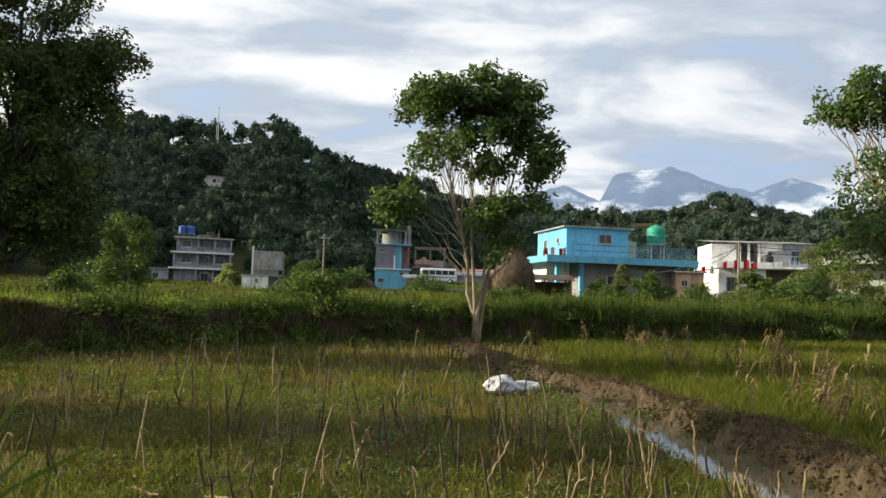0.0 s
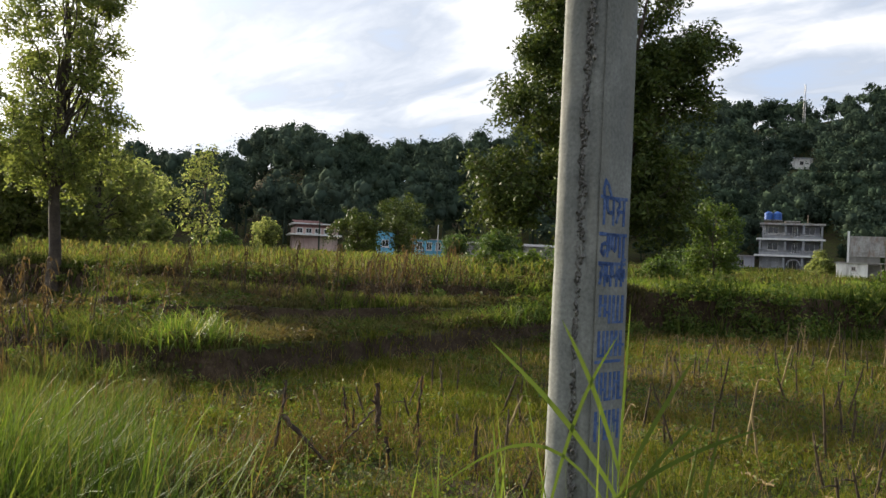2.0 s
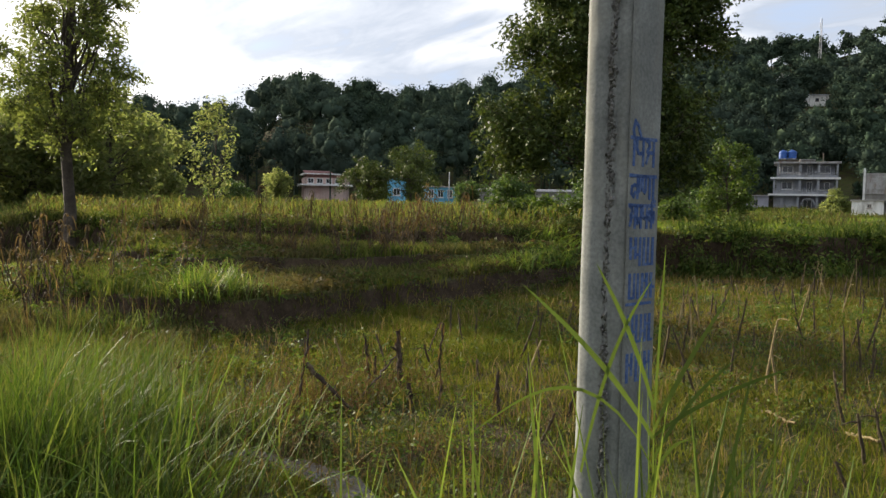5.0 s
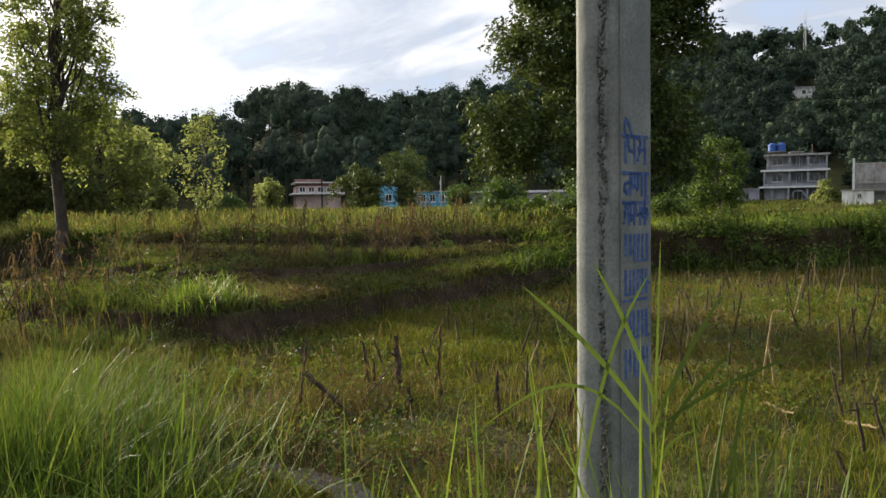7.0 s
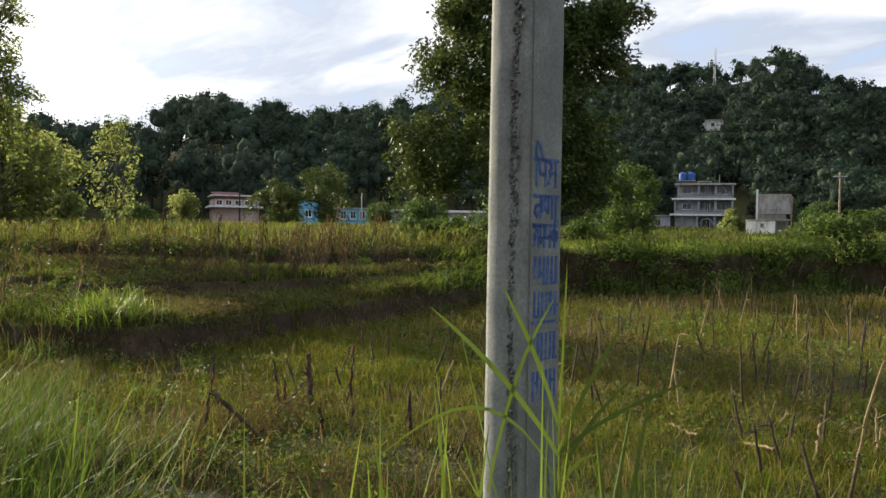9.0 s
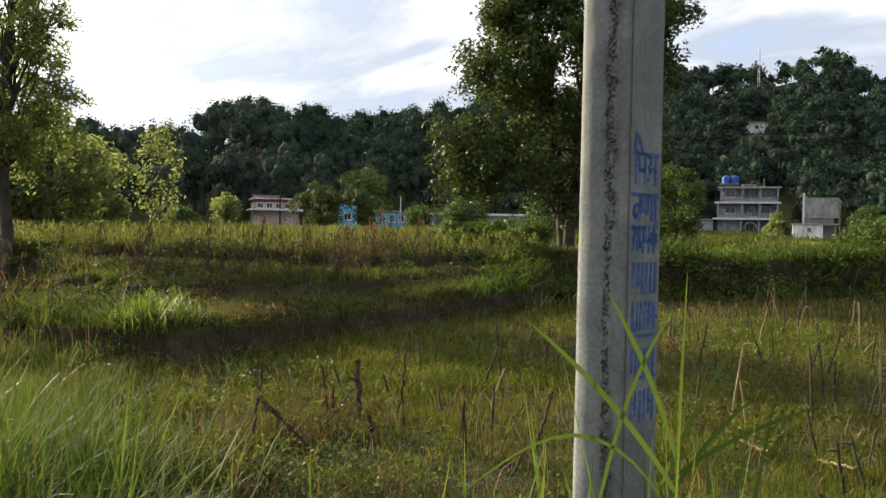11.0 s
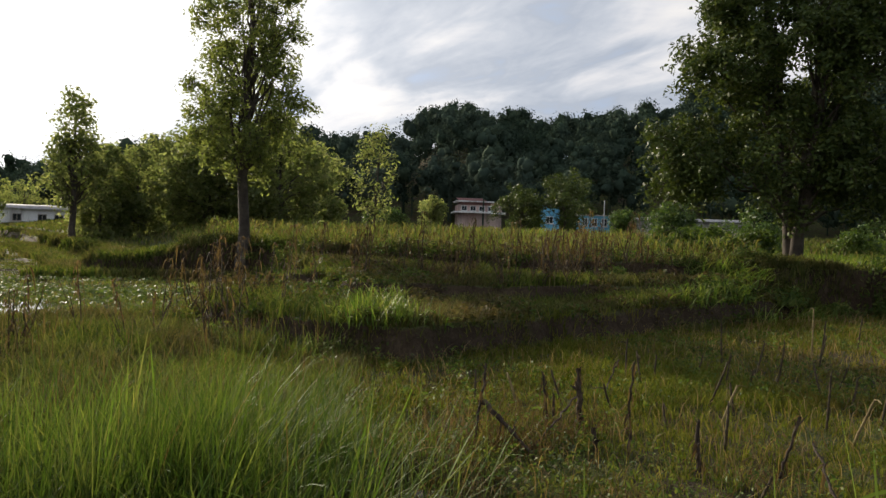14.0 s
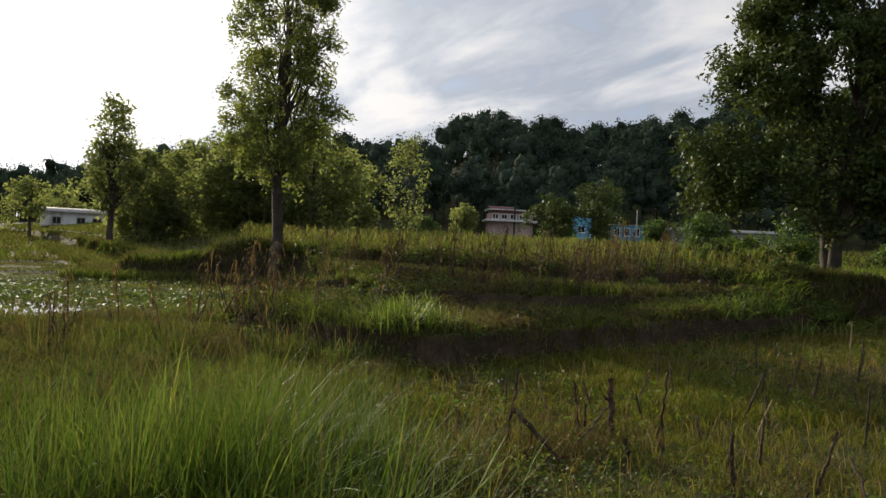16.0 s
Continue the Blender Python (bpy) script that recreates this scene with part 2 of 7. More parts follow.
def np_mesh(name, verts, faces, mat, smooth=False):
    """A mesh from arrays: faces all of one size."""
    me = bpy.data.meshes.new(name)
    faces = np.asarray(faces, np.int32)
    me.vertices.add(len(verts))
    me.vertices.foreach_set("co", np.asarray(verts, np.float32).ravel())
    me.loops.add(faces.size)
    me.loops.foreach_set("vertex_index", faces.ravel())
    me.polygons.add(len(faces))
    me.polygons.foreach_set("loop_start", np.arange(len(faces), dtype=np.int32) * faces.shape[1])
    if smooth:
        me.polygons.foreach_set("use_smooth", np.ones(len(faces), bool))
    me.update(calc_edges=True)
    me.materials.append(mat)
    return me


def link(name, me, parent=None, label="", at=None):
    ob = new(name, me)
    if parent is not None:
        ob.parent = parent
    if at is not None:
        ob.matrix_basis = at if isinstance(at, Matrix) else Matrix.Translation(at)
    if label:
        ob["label"] = label
    return ob


def part(name, bm, mat, parent, label="", smooth=False):
    me = bpy.data.meshes.new(name)
    if smooth:
        for f in bm.faces:
            f.smooth = True
    bm.to_mesh(me)
    bm.free()
    me.materials.append(mat)
    return link(name, me, parent, label)


def empty(name, at, label, category, group="", kind=""):
    ob = new(name)
    ob.matrix_basis = at if isinstance(at, Matrix) else Matrix.Translation(at)
    return tagged(ob, label, category, group, kind)


def box(bm, x0, x1, y0, y1, z0, z1, bevel=0.0):
    made = bmesh.ops.create_cube(bm, size=1.0)["verts"]
    bmesh.ops.transform(bm, verts=made, matrix=Matrix.LocRotScale(((x0 + x1) / 2, (y0 + y1) / 2, (z0 + z1) / 2), None, (x1 - x0, y1 - y0, z1 - z0)))
    if bevel:
        edges = {e for v in made for e in v.link_edges}
        bmesh.ops.bevel(bm, geom=list(edges), offset=bevel, segments=1, affect="EDGES")
    return bm


def boxed(*sizes, bevel=0.0):
    return box(bmesh.new(), *sizes, bevel=bevel)


def tube_arrays(path, radii, sides=7):
    """Vertices and quads of a bent tapering tube."""
    path = np.asarray(path, float)
    along = np.gradient(path, axis=0)
    along /= np.linalg.norm(along, axis=1, keepdims=True) + 1e-9
    ref = np.where(np.abs(along[:, 2:3]) > 0.9, [[1.0, 0, 0]], [[0, 0, 1.0]])
    u = np.cross(along, ref)
    u /= np.linalg.norm(u, axis=1, keepdims=True)
    v = np.cross(along, u)
    turn = np.linspace(0, 2 * np.pi, sides, endpoint=False)
    ring = path[:, None] + np.asarray(radii)[:, None, None] * (np.cos(turn)[None, :, None] * u[:, None] + np.sin(turn)[None, :, None] * v[:, None])
    verts = ring.reshape(-1, 3)
    quads = []
    for i in range(len(path) - 1):
        a = i * sides + np.arange(sides)
        b = i * sides + (np.arange(sides) + 1) % sides
        quads.append(np.stack([a, b, b + sides, a + sides], 1))
    return verts, np.concatenate(quads)


def join_arrays(pieces):
    verts, faces, base = [], [], 0
    for v, f in pieces:
        verts.append(v)
        faces.append(f + base)
        base += len(v)
    return np.concatenate(verts), np.concatenate(faces)


def blade_arrays(root, height, width, lean, bend, r=rng):
    """Grass blades: five points and three triangles each. root n x 3."""
    n = len(root)
    turn = r.uniform(0, 2 * np.pi, n)
    side = np.stack([np.cos(turn), np.sin(turn), np.zeros(n)], 1)
    go = r.uniform(0, 2 * np.pi, n)
    out = np.stack([np.cos(go), np.sin(go), np.zeros(n)], 1)
    height, width = np.broadcast_to(height, n)[:, None], np.broadcast_to(width, n)[:, None]
    lean, bend = r.uniform(0, lean, (n, 1)), r.uniform(0.2, 1, (n, 1)) * bend
    up = np.array([0, 0, 1.0])
    mid = root + height * (0.55 * up + 0.5 * lean * out)
    tip = root + height * ((1.0 - 0.45 * bend) * up + (lean + bend) * out)
    verts = np.stack([root - side * width / 2, root + side * width / 2, mid + side * width * 0.42, mid - side * width * 0.42, tip], 1).reshape(-1, 3)
    base = np.arange(n)[:, None] * 5
    faces = np.concatenate([base + [0, 1, 2], base + [0, 2, 3], base + [3, 2, 4]])
    return verts, faces


def leaf_arrays(centre, length, width, r=rng, droop=0.35, outward=None, loose=0.7):
    """Leaves: one folded diamond each, turned at random and hanging a little, or facing outward from their clump."""
    n = len(centre)
    turn = r.uniform(0, 2 * np.pi, n)
    tilt = r.normal(-droop, 0.5, n)
    along = np.stack([np.cos(turn) * np.cos(tilt), np.sin(turn) * np.cos(tilt), np.sin(tilt)], 1)
    rand = r.normal(size=(n, 3))
    side = np.cross(along, rand)
    side /= np.linalg.norm(side, axis=1, keepdims=True) + 1e-9
    if outward is not None:
        face = outward + loose * r.normal(size=(n, 3))
        face /= np.linalg.norm(face, axis=1, keepdims=True)
        along = along - face * (along * face).sum(1, keepdims=True)
        along /= np.linalg.norm(along, axis=1, keepdims=True) + 1e-9
        side = np.cross(along, face)
    lift = np.cross(side, along)
    length = (np.broadcast_to(length, n) * r.uniform(0.65, 1.25, n))[:, None]
    width = (np.broadcast_to(width, n) * r.uniform(0.7, 1.2, n))[:, None]
    verts = np.stack([centre - along * length / 2, centre + side * width / 2 + lift * width * 0.18, centre + along * length / 2, centre - side * width / 2 + lift * width * 0.18], 1).reshape(-1, 3)
    return verts, np.arange(n)[:, None] * 4 + [0, 1, 2, 3]


def polar(az, dist, z=0.0):
    return Vector((-math.sin(radians(az)) * dist, math.cos(radians(az)) * dist, z))


# ---- ground ----
def inside_distance(x, y, poly):
    """Signed distance to a closed outline, positive inside."""
    px, py = np.array(poly, float).T
    best = np.full(x.shape, 1e9)
    odd = np.zeros(x.shape, bool)
    for i in range(len(px)):
        ax, ay, bx, by = px[i], py[i], px[i - 1], py[i - 1]
        dx, dy = bx - ax, by - ay
        s = np.clip(((x - ax) * dx + (y - ay) * dy) / (dx * dx + dy * dy + 1e-12), 0, 1)
        best = np.minimum(best, np.hypot(x - ax - s * dx, y - ay - s * dy))
        cross = ((ay > y) != (by > y)) & (x < dx * (y - ay) / (dy if abs(dy) > 1e-9 else 1e-9) + ax)
        odd ^= cross
    return np.where(odd, best, -best)


def smooth_step(a, b, v):
    s = np.clip((v - a) / (b - a), 0, 1)
    return s * s * (3 - 2 * s)


def line_distance(x, y, pts):
    best = np.full(x.shape, 1e9)
    for (ax, ay), (bx, by) in zip(pts, pts[1:]):
        dx, dy = bx - ax, by - ay
        s = np.clip(((x - ax) * dx + (y - ay) * dy) / (dx * dx + dy * dy), 0, 1)
        best = np.minimum(best, np.hypot(x - ax - s * dx, y - ay - s * dy))
    return best


def waves(x, y, k, seed):
    """Cheap smooth noise between about -1 and 1."""
    r = np.random.default_rng(seed)
    total = 0
    for _ in range(7):
        a, ph, f = r.uniform(0, 2 * np.pi), r.uniform(0, 2 * np.pi), k * r.uniform(0.5, 2.0)
        total = total + np.sin(f * (x * np.cos(a) + y * np.sin(a)) + ph)
    return total / 4.0


TERRACE_1 = [(-8.2, 5.4), (-8.7, 8), (-9.15, 11.7), (-9.45, 16), (-9.6, 18.2), (-20, 18), (-20, 9), (-14.6, 7.6), (-14.2, 5.2), (-12.5, 4.4), (-9.6, 4.5)]
TERRACE_2 = [(-15.2, 6.6), (-12.2, 6.9), (-10.7, 9.2), (-10.1, 13), (-9.9, 18.2), (-20, 19), (-22, 9.0), (-18, 8.2)]
TERRACE_3 = [(-22, 8.8), (-17.2, 9.9), (-13.2, 11.8), (-10.8, 16.0), (-9.6, 17.6), (-4.8, 23.4), (0.2, 27.6), (4.2, 29.6), (9.4, 31.6), (15.6, 35.6), (20.6, 37.6), (90, 58), (300, 500), (-500, 500), (-500, 30), (-60, 9), (-36, 7.2), (-27, 6.6), (-24.2, 5.2), (-23.1, 5.2), (-22.6, 7.2)]
PONDS = [[(-21.2, 7.0), (-17.0, 6.5), (-14.0, 4.9), (-14.3, 2.2), (-14.6, -9), (-22.4, -9), (-22.4, 4.8)], [(-26.2, 4.6), (-24.0, 4.4), (-23.8, -9), (-26.2, -9)], [(-32.6, 5.2), (-30.0, 4.9), (-29.8, -9), (-32.6, -9)]]
DITCH = [(1.45, 16.0), (2.2, 14.6), (2.75, 12.9), (2.92, 10.4), (3.06, 8.6), (3.2, 6.8), (3.4, 4.0), (3.7, 0.0), (4.6, -12.0), (6.0, -30.0)]
MUD = [(-4.7, 2.85), (-4.2, 3.0), (-3.75, 3.02), (-3.4, 2.85)]
BUND = [(0.7, 26.5), (0.95, 22.0), (1.9, 15.8), (3.1, 13.5), (3.64, 10.5), (3.90, 8.0), (4.14, 5.0), (4.42, 0.0), (5.4, -12.0), (6.8, -30.0)]
RIDGE = [(-180, 3.0), (-60, 4.5), (-40, 5.8), (-26.5, 6.6), (-24, 6.6), (-21.6, 7.2), (-19.7, 8.0), (-17.9, 7.5), (-16, 7.0), (-12.1, 6.9), (-6.8, 7.0), (-2, 7.5), (4.1, 9.0), (5.8, 9.3), (7.9, 10.0), (9.5, 10.7), (11.2, 11.2), (12.8, 12.1), (14.4, 11.6), (16.3, 11.2), (18.6, 11.6), (20.9, 11.7), (22.9, 11.3), (28, 10.6), (33, 9.8), (38.9, 9.7), (41.5, 9.1), (44.3, 8.2), (46.2, 7.8), (47.4, 8.6), (49.4, 8.6), (50.5, 9.3), (52.9, 9.9), (55.0, 9.1), (55.8, 7.4), (59.4, 7.2), (62.2, 7.2), (66, 6.0), (71, 5.0), (75, 3.6), (80, 2.4), (90, 1.6), (180, 3.0)]
CREST = [(-180, 600), (-40, 620), (0, 520), (5, 330), (30, 300), (40, 200), (60, 185), (75, 190), (90, 320), (180, 600)]
FOOT = [(-180, 250), (-40, 260), (0, 230), (6, 165), (20, 160), (33, 135), (45, 112), (60, 105), (75, 110), (90, 200), (180, 250)]


def ground_height(x, y):
    x, y = np.asarray(x, float), np.asarray(y, float)
    wob = 0.22 * waves(x, y, 1.6, 3) + 0.10 * waves(x, y, 5.0, 4)
    h = 0.025 * waves(x, y, 2.4, 5) + 0.015 * waves(x, y, 7.0, 6)
    h = h + 0.40 * smooth_step(-0.04, 0.09, inside_distance(x, y, TERRACE_1) + 0.45 * wob)
    h = h + 0.27 * smooth_step(-0.05, 0.13, inside_distance(x, y, TERRACE_2) + wob)
    d3 = inside_distance(x, y, TERRACE_3)
    turn = np.degrees(np.arctan2(-x, y))
    crown = 1.06 - 0.56 * smooth_step(69, 75, turn) * (1 - smooth_step(2, 12, d3))
    h = h + (crown - h) * smooth_step(-0.08, 0.20, d3 + wob)
    for pond in PONDS:
        d = inside_distance(x, y, pond)
        h = np.where(d > -1.2, np.where(d > 0, -0.14 * smooth_step(0, 0.5, d) + 0.05 * (1 - smooth_step(0, 0.3, d)), np.maximum(h, 0.05)), h)
    ditch = line_distance(x, y, DITCH)
    bund = line_distance(x, y, BUND)
    h = h + (0.09 + 0.05 * waves(x, y, 4.0, 9)) * (1 - smooth_step(0.15, 0.8, bund)) * (d3 < 0.5)
    h = h - 0.26 * (1 - smooth_step(0.33, 0.52, ditch + 0.05 * waves(x, y, 6.0, 12)))
    mud = line_distance(x, y, MUD)
    h = h - 0.12 * (1 - smooth_step(0.12, 0.45, mud + 0.08 * waves(x, y, 5.0, 11)))
    # the ground climbs slowly towards the village, then into the wooded hills
    r = np.hypot(x, y)
    az = np.degrees(np.arctan2(-x, y))
    climb = np.clip(r + 1.5 * waves(x, y, 0.12, 14) - 32, 0, 105) / 16.0
    steps = np.floor(climb) + smooth_step(0.95, 1.0, climb % 1.0)
    steps = steps ** 1.5 / 2.56
    h = h + 0.265 * np.where(az > 33, climb, steps) * (d3 > 2) * smooth_step(-30, 20, y + 0.35 * r) * smooth_step(86, 72, az)
    # the village road lies higher
    h = h + 1.2 * smooth_step(104, 110, r) * smooth_step(2.9, 2.3, az) * smooth_step(-8, -5, az) * (y > 0)
    el, rc, rf = (np.interp(az, *np.array(t, float).T) for t in (RIDGE, CREST, FOOT))
    top = rc * np.tan(np.radians(el)) - 7.5 - 2.5 * smooth_step(34, 42, az)
    s = np.clip((r - rf) / (rc - rf), 0, None)
    hill = top * np.where(s < 1, s ** 1.15, 1 - 0.25 * np.clip(s - 1, 0, 2)) + 2.2 * waves(x, y, 0.06, 8) * np.clip(s * 3, 0, 1)
    h = h + np.where(s > 0, np.maximum(hill, 0), 0)
    return np.where(r > 1800, np.minimum(h, 30), h)


def spaced(lo, hi, step, far, grow=1.11):
    core = np.arange(lo, hi + step / 2, step)
    arm, d = [], step
    reach = 0.0
    while reach < far:
        d *= grow
        reach += min(d, 90)
        arm.append(reach)
    arm = np.array(arm)
    return np.concatenate([lo - arm[::-1], core, hi + arm])


def build_ground():
    xs, ys = spaced(-24, 9, 0.11, 2600), spaced(0, 31, 0.12, 2600)
    gx, gy = np.meshgrid(xs, ys)
    z = ground_height(gx, gy)
    verts = np.stack([gx, gy, z], -1).reshape(-1, 3)
    nx, ny = len(xs), len(ys)
    i = (np.arange(ny - 1)[:, None] * nx + np.arange(nx - 1)[None]).ravel()
    ob = link("ground", np_mesh("ground", verts, np.stack([i, i + 1, i + nx + 1, i + nx], 1), GROUND, True))
    tagged(ob, "terraced rice fields, earth banks and wooded hills", "ground", kind="structure")


build_ground()


def sheet(name, outline, z, label):
    bm = bmesh.new()
    bm.faces.new([bm.verts.new((x, y, z)) for x, y in outline])
    ob = part(name, bm, WATER, None)
    tagged(ob, label, "water", kind="structure")


for pond in PONDS:
    sheet("water", pond, 0.015, "still flooded paddy water reflecting the bright sky")


def strip(name, pts, half, z, label, mat):
    bm = bmesh.new()
    pts = [Vector((x, y, z)) for x, y in pts]
    rows = []
    for i, p in enumerate(pts):
        way = (pts[min(i + 1, len(pts) - 1)] - pts[max(i - 1, 0)]).normalized()
        side = Vector((-way.y, way.x, 0)) * half
        rows.append((bm.verts.new(p - side), bm.verts.new(p + side)))
    for (a, b), (c, d) in zip(rows, rows[1:]):
        bm.faces.new((a, b, d, c))
    tagged(part(name, bm, mat, None), label, "water", kind="structure")


strip("water", DITCH, 0.55, -0.06, "narrow irrigation ditch with grey standing water", WATER)
strip("water", MUD, 0.12, -0.065, "muddy puddle in a shallow furrow", MUD_SURFACE)


def build_soil_bank():
    """The dug earth bank beside the ditch, lumpy and bare."""
    pts = np.array(BUND, float)
    along = np.concatenate([[0], np.cumsum(np.hypot(*np.diff(pts, axis=0).T))])
    u = np.arange(0, 27.0, 0.045)
    px, py = np.interp(u, along, pts[:, 0]), np.interp(u, along, pts[:, 1])
    gx, gy = np.gradient(px), np.gradient(py)
    size = np.hypot(gx, gy)
    nx, ny = -gy / size, gx / size
    w = np.linspace(-1, 1, 48)
    half = (0.46 + 0.10 * waves(u, u * 0, 0.9, 15))[:, None]
    x, y = px[:, None] + nx[:, None] * w * half, py[:, None] + ny[:, None] * w * half
    clod = np.abs(waves(x, y, 8.0, 16)) * 0.04 + np.abs(waves(x, y, 24.0, 17)) * 0.045 + np.abs(waves(x, y, 60.0, 19)) * 0.045 + np.abs(waves(x, y, 130.0, 20)) * 0.03 + 0.03 * waves(x, y, 3.5, 18)
    z = ground_height(x, y) + (0.05 + clod) * (1 - w ** 4) - 0.06 * w ** 8
    verts = np.stack([x, y, z], -1).reshape(-1, 3)
    n, m = z.shape
    i = (np.arange(n - 1)[:, None] * m + np.arange(m - 1)[None]).ravel()
    tagged(link("ground", np_mesh("soil_bank", verts, np.stack([i, i + 1, i + m + 1, i + m], 1), SOIL, True)), "bare dug earth bank beside the irrigation ditch", "soil bank", kind="structure")


build_soil_bank()


def build_mountains():
    """Blue ranges far behind the hills."""
    rows = [(-40, 7.0), (-33, 7.6), (-29, 7.2), (-26.5, 7.9), (-24.1, 8.7), (-21.6, 7.8), (-19.8, 8.3), (-17.6, 9.2), (-16.3, 9.7), (-13.5, 9.3), (-12.2, 9.0), (-11.3, 7.2), (-8.8, 8.4), (-6, 7.7), (-2, 7.0), (4, 6.0)]
    az = np.linspace(-40, 4, 260)
    el = np.interp(az, *np.array(rows).T) + 0.10 * waves(az, az * 0, 2.2, 21) + 0.04 * waves(az, az * 0, 7.0, 22)
    verts = []
    for k, (dist, f) in enumerate(((3300, 0.0), (3400, 0.35), (3500, 0.7), (3600, 1.0))):
        h = 3600 * np.tan(np.radians(el)) * f
        verts.append(np.stack([-np.sin(np.radians(az)) * dist, np.cos(np.radians(az)) * dist, h - 20 * (k == 0)], 1))
    n = len(az)
    v = np.concatenate(verts)
    i = (np.arange(3)[:, None] * n + np.arange(n - 1)[None]).ravel()
    tagged(link("backdrop", np_mesh("backdrop", v, np.stack([i, i + 1, i + n + 1, i + n], 1), MOUNTAIN, True)), "blue mountain range with haze and white slope mist painted into its glow", "mountain", kind="structure")


build_mountains()


# ---- woods on the hills ----
def hill_site(az, el, half):
    """Where a house on the hill stands, so that its eaves show over the trees below."""
    d = np.arange(170.0, 300.0, 1.0)
    line = 1.6 + d * math.tan(radians(el))
    g = ground_height(-np.sin(radians(az)) * d, np.cos(radians(az)) * d) + 3.6
    return az, float(d[np.argmin(np.abs(g - line))]), half


HILL_SITES = [hill_site(16.6, 7.95, 1.1), hill_site(18.6, 9.44, 0.9)]


def build_woods():
    r = np.random.default_rng(11)
    # tree places over the slopes, denser where they are seen closer
    n = 9000
    az = r.uniform(-42, 92, n)
    el, rc, rf = (np.interp(az, *np.array(t, float).T) for t in (RIDGE, CREST, FOOT))
    s = r.uniform(0.0, 1.08, n)
    dist = rf - 4 + s * (rc - rf)
    clear = np.any([(np.abs(az - a) < w) & (dist > d - 22) & (dist < d + 7) for a, d, w in HILL_SITES], axis=0)
    bare = (az > 36.5) & (az < 43) & (dist < rf + 20) & (r.uniform(0, 1, n) < 0.8)
    keep = ~clear & ~bare & (r.uniform(0, 1, n) < 0.42 * np.clip(dist * (rc - rf) / (230 * 130.0), 0.2, 1))
    crest_az = np.arange(-42, 92, 0.85)
    az = np.concatenate([az[keep], crest_az + r.uniform(-0.3, 0.3, len(crest_az))])
    dist = np.concatenate([dist[keep], np.interp(crest_az, *np.array(CREST, float).T) * r.uniform(0.97, 1.0, len(crest_az))])
    x, y = -np.sin(np.radians(az)) * dist, np.cos(np.radians(az)) * dist
    z = ground_height(x, y)
    crowns, cores = [], []
    first_crest = len(x) - len(crest_az)
    for i in range(len(x)):
        on_crest = i >= first_crest
        tall = (r.uniform(4.5, 10.5) if on_crest else r.uniform(5.0, 10.5)) * (1.0 + 0.0006 * min(dist[i], 300))
        wide = tall * r.uniform(0.34, 0.60)
        if dist[i] > 340:
            # the far woods close into one low canopy
            tall, wide = tall * 0.75, wide * 1.45
        # lobes of foliage round the crown, the upper ones smaller
        k = r.integers(5, 9)
        turn, up = r.uniform(0, 2 * np.pi, k), r.uniform(0, 1, k)
        out = wide * (0.75 - 0.45 * up) * r.uniform(0.4, 1.0, k)
        lobe = np.column_stack([np.cos(turn) * out, np.sin(turn) * out, tall * (0.35 + 0.55 * up)])
        size = wide * r.uniform(0.30, 0.52, k) * (1.1 - 0.35 * up)
        m = int(np.clip(88000 / dist[i], 250, 520)) + 120 * on_crest + 110 * (dist[i] > 340)
        which = r.choice(k, m, p=size ** 2 / (size ** 2).sum())
        d = r.normal(size=(m, 3))
        d /= np.linalg.norm(d, axis=1, keepdims=True)
        pts = lobe[which] + d * (size[which] * r.uniform(0.6, 1.3, m))[:, None] * [1, 1, 0.85]
        spray = 0.0040 * min(dist[i], 330) * r.uniform(0.45, 1.1, m)
        base = np.array([x[i], y[i], z[i]])
        crowns.append(leaf_arrays(pts + base, spray, spray * 0.6, r, 0.2, d, 0.6))
        for c, q in zip(lobe, size):
            rise = np.array([-0.8, -0.35, 0.35, 0.8]) * q * 0.6
            v, f = tube_arrays(np.column_stack([np.full(4, c[0]), np.full(4, c[1]), c[2] + rise]) + base, np.array([0.3, 0.75, 0.75, 0.3]) * q * 0.6, 5)
            cores.append((v + r.normal(size=v.shape) * q * 0.10, f))
        cores.append(tube_arrays([base - [0, 0, 0.4], base + [0, 0, tall * 0.55]], [0.16, 0.10], 4))
    v, f = join_arrays(crowns)
    woods = tagged(link("woods", np_mesh("woods", v, f, HAZED_FOREST_LEAF)), "dense dark green forest covering the hill slopes", "forest", kind="stuff")
    v, f = join_arrays(cores)
    link("inner_growth", np_mesh("inner_growth", v, f, HAZED_FOREST_LEAF), woods)


build_woods()


# ---- grass ----
def grow(name, pts, height, width, lean, bend, mat, label, category="grass", sink=0.02):
    z = ground_height(pts[:, 0], pts[:, 1]) - sink
    v, f = blade_arrays(np.column_stack([pts, z]), height, width, lean, bend)
    return tagged(link(name, np_mesh(name, v, f, mat)), label, category, kind="stuff")


def scatter(n, x0, x1, y0, y1):
    return np.column_stack([rng.uniform(x0, x1, n), rng.uniform(y0, y1, n)])


def in_field(p):
    x, y = p.T
    clear = (line_distance(x, y, DITCH) > 0.42) & (line_distance(x, y, BUND) > 0.55) & (line_distance(x, y, MUD) + 0.10 * waves(x, y, 9.0, 13) > 0.08)
    return clear & (inside_distance(x, y, TERRACE_3) < -0.1) & (inside_distance(x, y, TERRACE_1) < 0.1)


